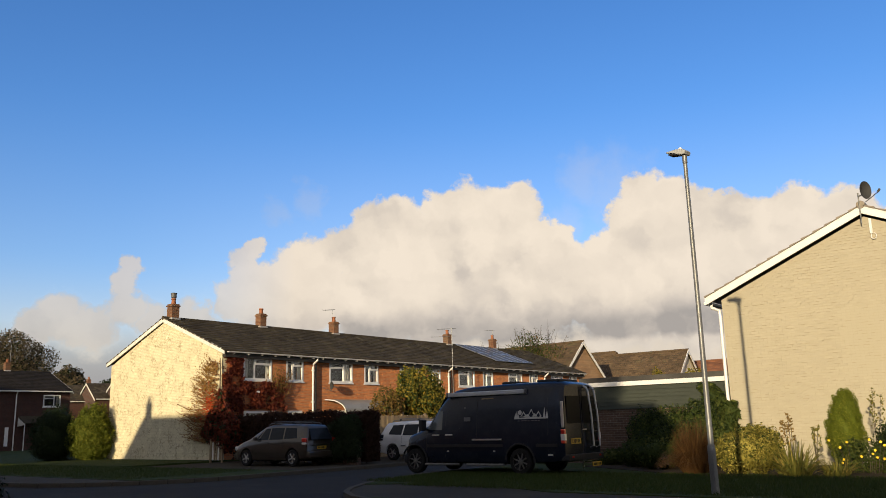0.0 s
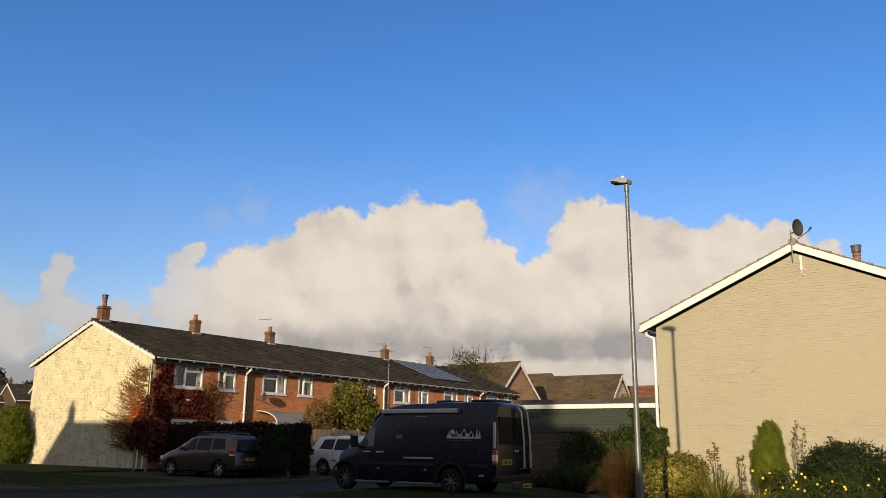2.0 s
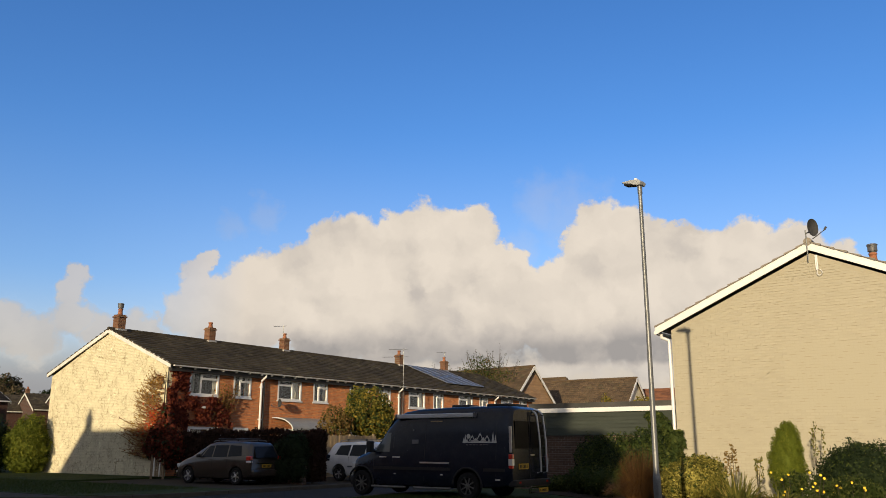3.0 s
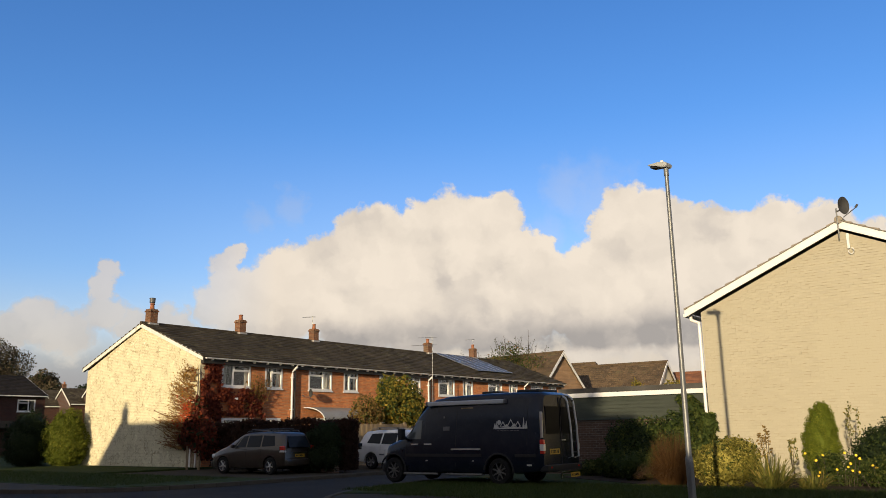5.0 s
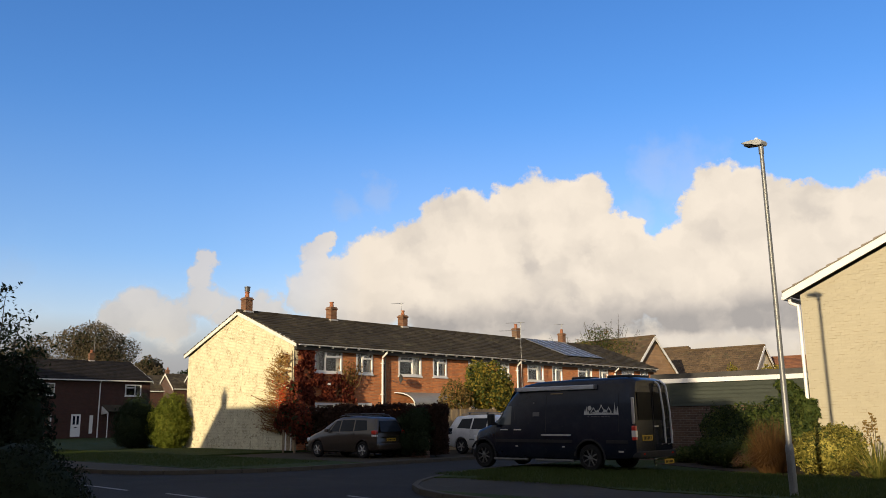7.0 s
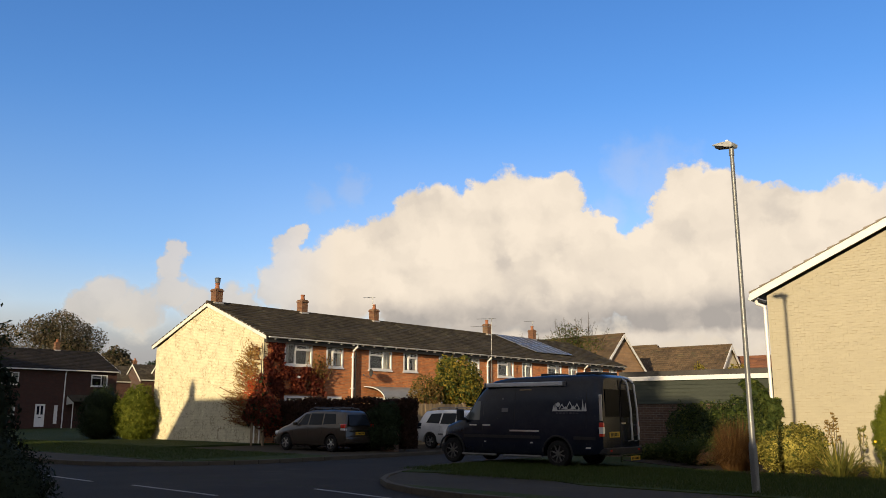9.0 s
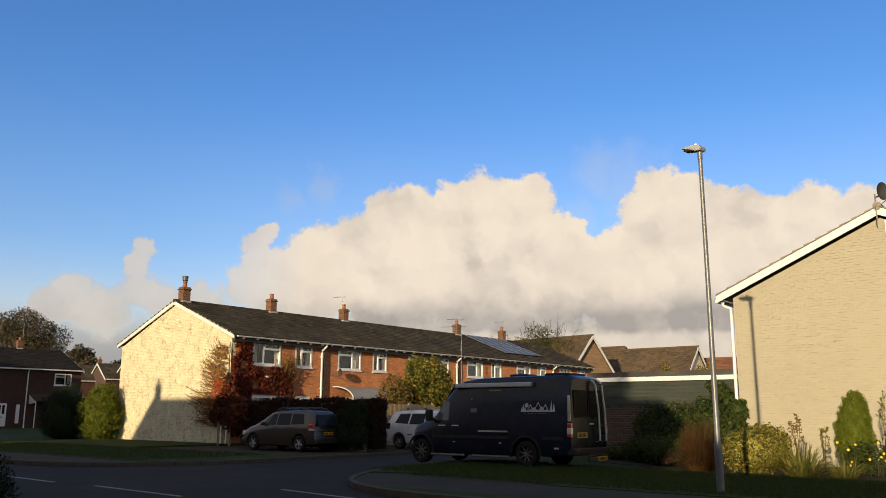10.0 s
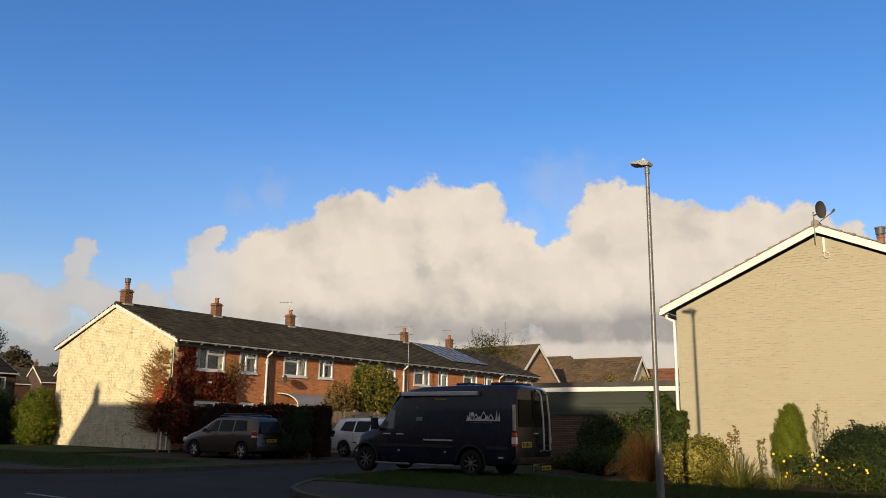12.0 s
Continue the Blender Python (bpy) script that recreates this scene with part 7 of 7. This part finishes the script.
far_tree("far_tree", -110, 44.0, 9.0, 5.0, 4000, L_DARK, "dark tree beyond the distant roofs", 125, 0.6)
far_tree("far_tree", -9.6, 41.0, 9.5, 4.3, 9500, L_GREEN, "thin green tree behind the terrace end", 126, 0.17, extra=(L_BROWN, 1500), twigs=70)
far_tree("far_tree", 3.3, 47.6, 5.7, 1.5, 2200, L_AUTUMN, "yellow green tree before the pale gable", 127, 0.25)
far_tree("far_tree", 0.5, 46.5, 6.0, 1.3, 1200, L_AUTUMN, "yellow green tree before the pale gable", 128, 0.22)

# out of view; added so that its crown softly shades the garage boards
far_tree("far_tree", 27.4, -33.0, 9.6, 2.6, 5000, L_GREEN, "unseen tree behind the opposite houses, added to shade the garage", 129, 0.3)

# ---------------------------------------------------------------- fixtures


M_DISH = surface("dull dark grey mesh", (0.035, 0.035, 0.036), (0.055, 0.055, 0.056), 0.7, big=5, fine=60, bumps=0.1, spec=0.2)


def satellite_dish(m, label, r=0.33, mast=True):
    h = thing("satellite_dish", m, label, "satellite dish", "satellite dishes")
    bm = bmesh.new()
    prof = [(0.01, 0.0), (r * 0.4, 0.012), (r * 0.75, 0.042), (r, 0.085), (r, 0.095), (r * 0.72, 0.055), (r * 0.38, 0.025), (0.01, 0.012)]
    lathe(bm, prof, 24, axis=1)
    bmesh.ops.scale(bm, vec=(0.85, -1, 1.1), verts=bm.verts)
    d = part("reflector", bm, M_DISH, h, smooth=True)
    d.matrix_basis = pose(0, 0, 0, 0, 0, 55)
    arm = part("arm", rod(bmesh.new(), [(0.02, 0.05, -0.30), (0.42, -0.30, -0.16)], 0.012, 6), M_GREYPLASTIC, h)
    part("receiver", rod(bmesh.new(), [(0.40, -0.29, -0.16), (0.46, -0.33, -0.10)], 0.03, 8), M_GREYPLASTIC, arm)
    part("bracket", rod(bmesh.new(), [(0, 0.03, -0.05), (-0.08, 0.12, -0.08), (-0.16, 0.14, -0.10)], 0.02, 8), M_STEEL, h)
    if mast:
        part("mast", rod(bmesh.new(), [(-0.16, 0.14, 0.0), (-0.16, 0.14, -0.85)], 0.018, 8), M_STEEL, h)
    return h


satellite_dish(pose(27.55, 0.05, 7.22), "grey satellite dish on a mast at the gable apex", 0.225)
satellite_dish(pose(0.36, 6.75, 3.46, 0, 0, -68), "small grey satellite dish under the window", 0.2, mast=False)


def cable():
    h = thing("cable_mount", Matrix(), "white bracket and looped cable under the gable apex", "cable")
    part("bracket", boxes((27.53, 27.60, 0.33, 0.40, 6.10, 6.52), bevel=0.01), M_WHITE, h)
    part("cable_loop", rod(bmesh.new(), [(27.56, 0.33, 6.5), (27.58, 0.32, 6.2), (27.56, 0.32, 6.0)] + [(27.62 + 0.07 * math.cos(a), 0.32, 6.02 + 0.08 * math.sin(a)) for a in [math.pi + i * 0.5 for i in range(10)]], 0.010, 6), M_WHITE, h)
    part("wall_light", lathe(bmesh.new(), [(0.035, 0.35), (0.035, 0.40)], 12, axis=1, centre=(26.02, 0, 3.38)), M_CREAM_JOINT, h)
    return h


cable()


def tv_aerial(x, y, z0, z1, label, ln=0.8, els=7, turn=30):
    h = thing("tv_aerial", pose(x, y, 0), label, "aerial", "roof aerials")
    part("mast", rod(bmesh.new(), [(0, 0, z0), (0, 0, z1)], 0.016, 6), M_STEEL, h)
    boom = part("boom", rod(bmesh.new(), [(-ln * 0.8, 0, 0), (ln * 0.25, 0, 0.02)], 0.012, 6), M_STEEL, h)
    boom.matrix_basis = pose(0, 0, z1 - 0.05, 0, 0, turn)
    for i in range(els):
        xx = -ln * 0.78 + i * ln / els
        part("element", rod(bmesh.new(), [(xx, -0.2, 0.005), (xx, 0.2, 0.005)], 0.006, 5), M_STEEL, boom)
    return h


tv_aerial(RIDGE_X, 11.62, 7.8, 8.45, "thin metal aerial on a chimney", 0.75)
tv_aerial(RIDGE_X, 28.75, 7.8, 8.4, "thin metal aerial on a chimney", 0.75)
# tall mast on the eaves, with two booms
tall = tv_aerial(1.0, 16.15, 0.0, 7.1, "tall pale pole with two tv aerials", 1.1, 8)
b2 = part("boom", rod(bmesh.new(), [(-1.3, 0, 0), (0.3, 0, 0)], 0.012, 6), M_STEEL, tall)
b2.matrix_basis = pose(0, 0, 6.6, 0, 0, 25)
for i in range(9):
    part("element", rod(bmesh.new(), [(-1.25 + i * 0.17, -0.22, 0.005), (-1.25 + i * 0.17, 0.22, 0.005)], 0.006, 5), M_STEEL, b2)

M_SOLAR = paint("solar cells", (0.105, 0.11, 0.12), 0.6, metal=0.0, coat=0.0)


def solar():
    """A row of panels lying on the roof slope."""
    sl = (RIDGE_Z - EAVE) / (0.32 - RIDGE_X)
    ang = math.degrees(math.atan(sl))
    for j in range(2):
        for i in range(5):
            x = -0.95 - j * 1.85
            y = 23.75 + i * 0.92
            z = EAVE + (0.32 - x) * sl
            h = thing("solar_panel", pose(x, y, z + 0.10, 0, ang, 0), "blue black solar panel on the tiled roof", "solar panel", "solar panels on the roof")
            part("cell_sheet", boxes((-1.80, 0.0, 0.03, 0.87, 0.0, 0.03)), M_SOLAR, h)
            for a, b, c, d in ((-1.83, 0.03, 0.0, 0.03), (-1.83, 0.03, 0.87, 0.90), (-1.83, -1.80, 0.03, 0.87), (0.0, 0.03, 0.03, 0.87)):
                part("frame_bar", boxes((a, b, c, d, -0.002, 0.036)), M_ALU, h)
            for xx in (-1.5, -0.3):
                part("mount", boxes((xx, xx + 0.05, 0.2, 0.7, -0.13, 0.0)), M_ALU, h)


solar()


def alarm_lamp():
    h = thing("wall_lamp", pose(0.0, 2.05, 3.05), "small white security lamp on the brick wall", "lamp")
    part("mount", boxes((0.0, 0.06, -0.06, 0.06, -0.06, 0.06), bevel=0.01), M_WHITE, h)
    part("lamp_head", boxes((0.06, 0.20, -0.13, 0.05, -0.02, 0.08), bevel=0.02), M_WHITE, h)
    return h


alarm_lamp()

# ---------------------------------------------------------------- lawn blades


def blades(name, x0, x1, y0, y1, n, z, label, seed):
    rng = np.random.default_rng(seed)
    P = np.stack([rng.uniform(x0, x1, n), rng.uniform(y0, y1, n), np.full(n, z)], 1)
    hgt = rng.uniform(0.03, 0.085, (n, 1))
    a = rng.uniform(0, math.tau, n)
    side = np.stack([np.cos(a), np.sin(a), np.zeros(n)], 1) * 0.008
    top = P + np.concatenate([rng.normal(0, 0.02, (n, 2)), hgt], 1)
    V = np.stack([P - side, P + side, top], 1).reshape(-1, 3)
    ob = raw(name, V.tolist(), np.arange(3 * n).reshape(n, 3).tolist(), M_BLADE)
    tagged(ob, label, "grass", kind="stuff")


blades("grass", 19.0, 32.0, -9.2, -4.0, 42000, 0.02, "short mown grass blades on the lawn", 5)
blades("grass", 17.0, 19.0, -8.4, -3.0, 6000, 0.02, "short mown grass blades under the van", 6)
blades("grass", -16.0, 9.5, -10.2, -5.3, 26000, 0.01, "short mown grass blades on the front lawn", 7)

# ---------------------------------------------------------------- painted bricks of the pale gable


def gable_bricks():
    """Each brick stands a little proud of the joints; some lie deeper or tilt slightly."""
    rnd = random.Random(77)
    unit, rise = 0.225, 0.075
    corner = [(0, 0), (1, 0), (1, 1), (0, 1)]
    near, V, F = [], [], []
    rows = int(P_APEX / rise)
    for r in range(rows):
        z = r * rise
        lim = PX0 if z + rise <= P_EAVE else PX0 + (z + rise - P_EAVE) / P_SL
        right = PX0 + PX1 - lim
        n = int((PX1 - PX0) / unit) + 2
        for i in range(n):
            xa = PX0 + (i - 0.5 * (r % 2)) * unit
            xb = xa + unit - 0.010
            xa, xb = max(xa, lim + 0.02), min(xb, right - 0.02)
            if xb - xa < 0.05:
                continue
            d = PY + 0.008 - 0.004 - rnd.random() ** 3 * 0.006
            t = rnd.uniform(-0.0025, 0.0025)
            if 26.4 < xa < 29.1 and 2.3 < z < 4.2 and xb - xa > 0.2 and len(near) < 290:
                near.append((xa, z, d, xb - xa))
                continue
            b = len(V)
            V += [(xa, PY + 0.03, z + 0.005), (xb, PY + 0.03, z + 0.005), (xb, PY + 0.03, z + 0.07), (xa, PY + 0.03, z + 0.07)]
            V += [(xa + 0.003, d + t, z + 0.008), (xb - 0.003, d - t, z + 0.008), (xb - 0.003, d - t * 0.5, z + 0.067), (xa + 0.003, d + t * 0.5, z + 0.067)]
            F += [(b + 4, b + 5, b + 6, b + 7), (b, b + 1, b + 5, b + 4), (b + 1, b + 2, b + 6, b + 5), (b + 2, b + 3, b + 7, b + 6), (b + 3, b, b + 4, b + 7)]
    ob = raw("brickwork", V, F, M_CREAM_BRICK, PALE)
    ob["kind"] = "stuff"
    # short lengths where the painted mortar has weathered out
    V, F = [], []
    taken = set()
    for _ in range(900):
        r = rnd.randrange(4, rows - 2)
        z = r * rise
        lim = PX0 if z + rise <= P_EAVE else PX0 + (z + rise - P_EAVE) / P_SL
        x = PX0 + (int(rnd.uniform(lim + 0.1 - PX0, PX1 - lim - 0.4) / unit) + 0.25 * (r % 4)) * unit
        if (r, round(x, 2)) in taken:
            continue
        taken.add((r, round(x, 2)))
        w, b, y = rnd.uniform(0.07, 0.17), len(V), PY - 0.0035
        V += [(x, y, z - 0.006), (x + w, y, z - 0.006), (x + w, y, z + 0.006), (x, y, z + 0.006), (x, PY + 0.02, z - 0.006), (x + w, PY + 0.02, z - 0.006), (x + w, PY + 0.02, z + 0.006), (x, PY + 0.02, z + 0.006)]
        F += [(b, b + 1, b + 2, b + 3), (b, b + 4, b + 5, b + 1), (b + 3, b + 2, b + 6, b + 7), (b, b + 3, b + 7, b + 4), (b + 1, b + 5, b + 6, b + 2)]
    raw("open_joint", V, F, M_OPENJOINT, PALE)["kind"] = "stuff"
    bm = bmesh.new()
    box(bm, 0, 0.215, 0, 0.03, 0.005, 0.07)
    first = None
    for xa, z, d, w in near:
        if first is None:
            s = first = part("brick", bm, M_CREAM_BRICK, PALE_WALL)
        else:
            s = new("brick", first.data)
            s.parent = PALE_WALL
        s.matrix_basis = pose(xa, d, z) @ Matrix.Diagonal((w / 0.215, 1, 1, 1))


gable_bricks()
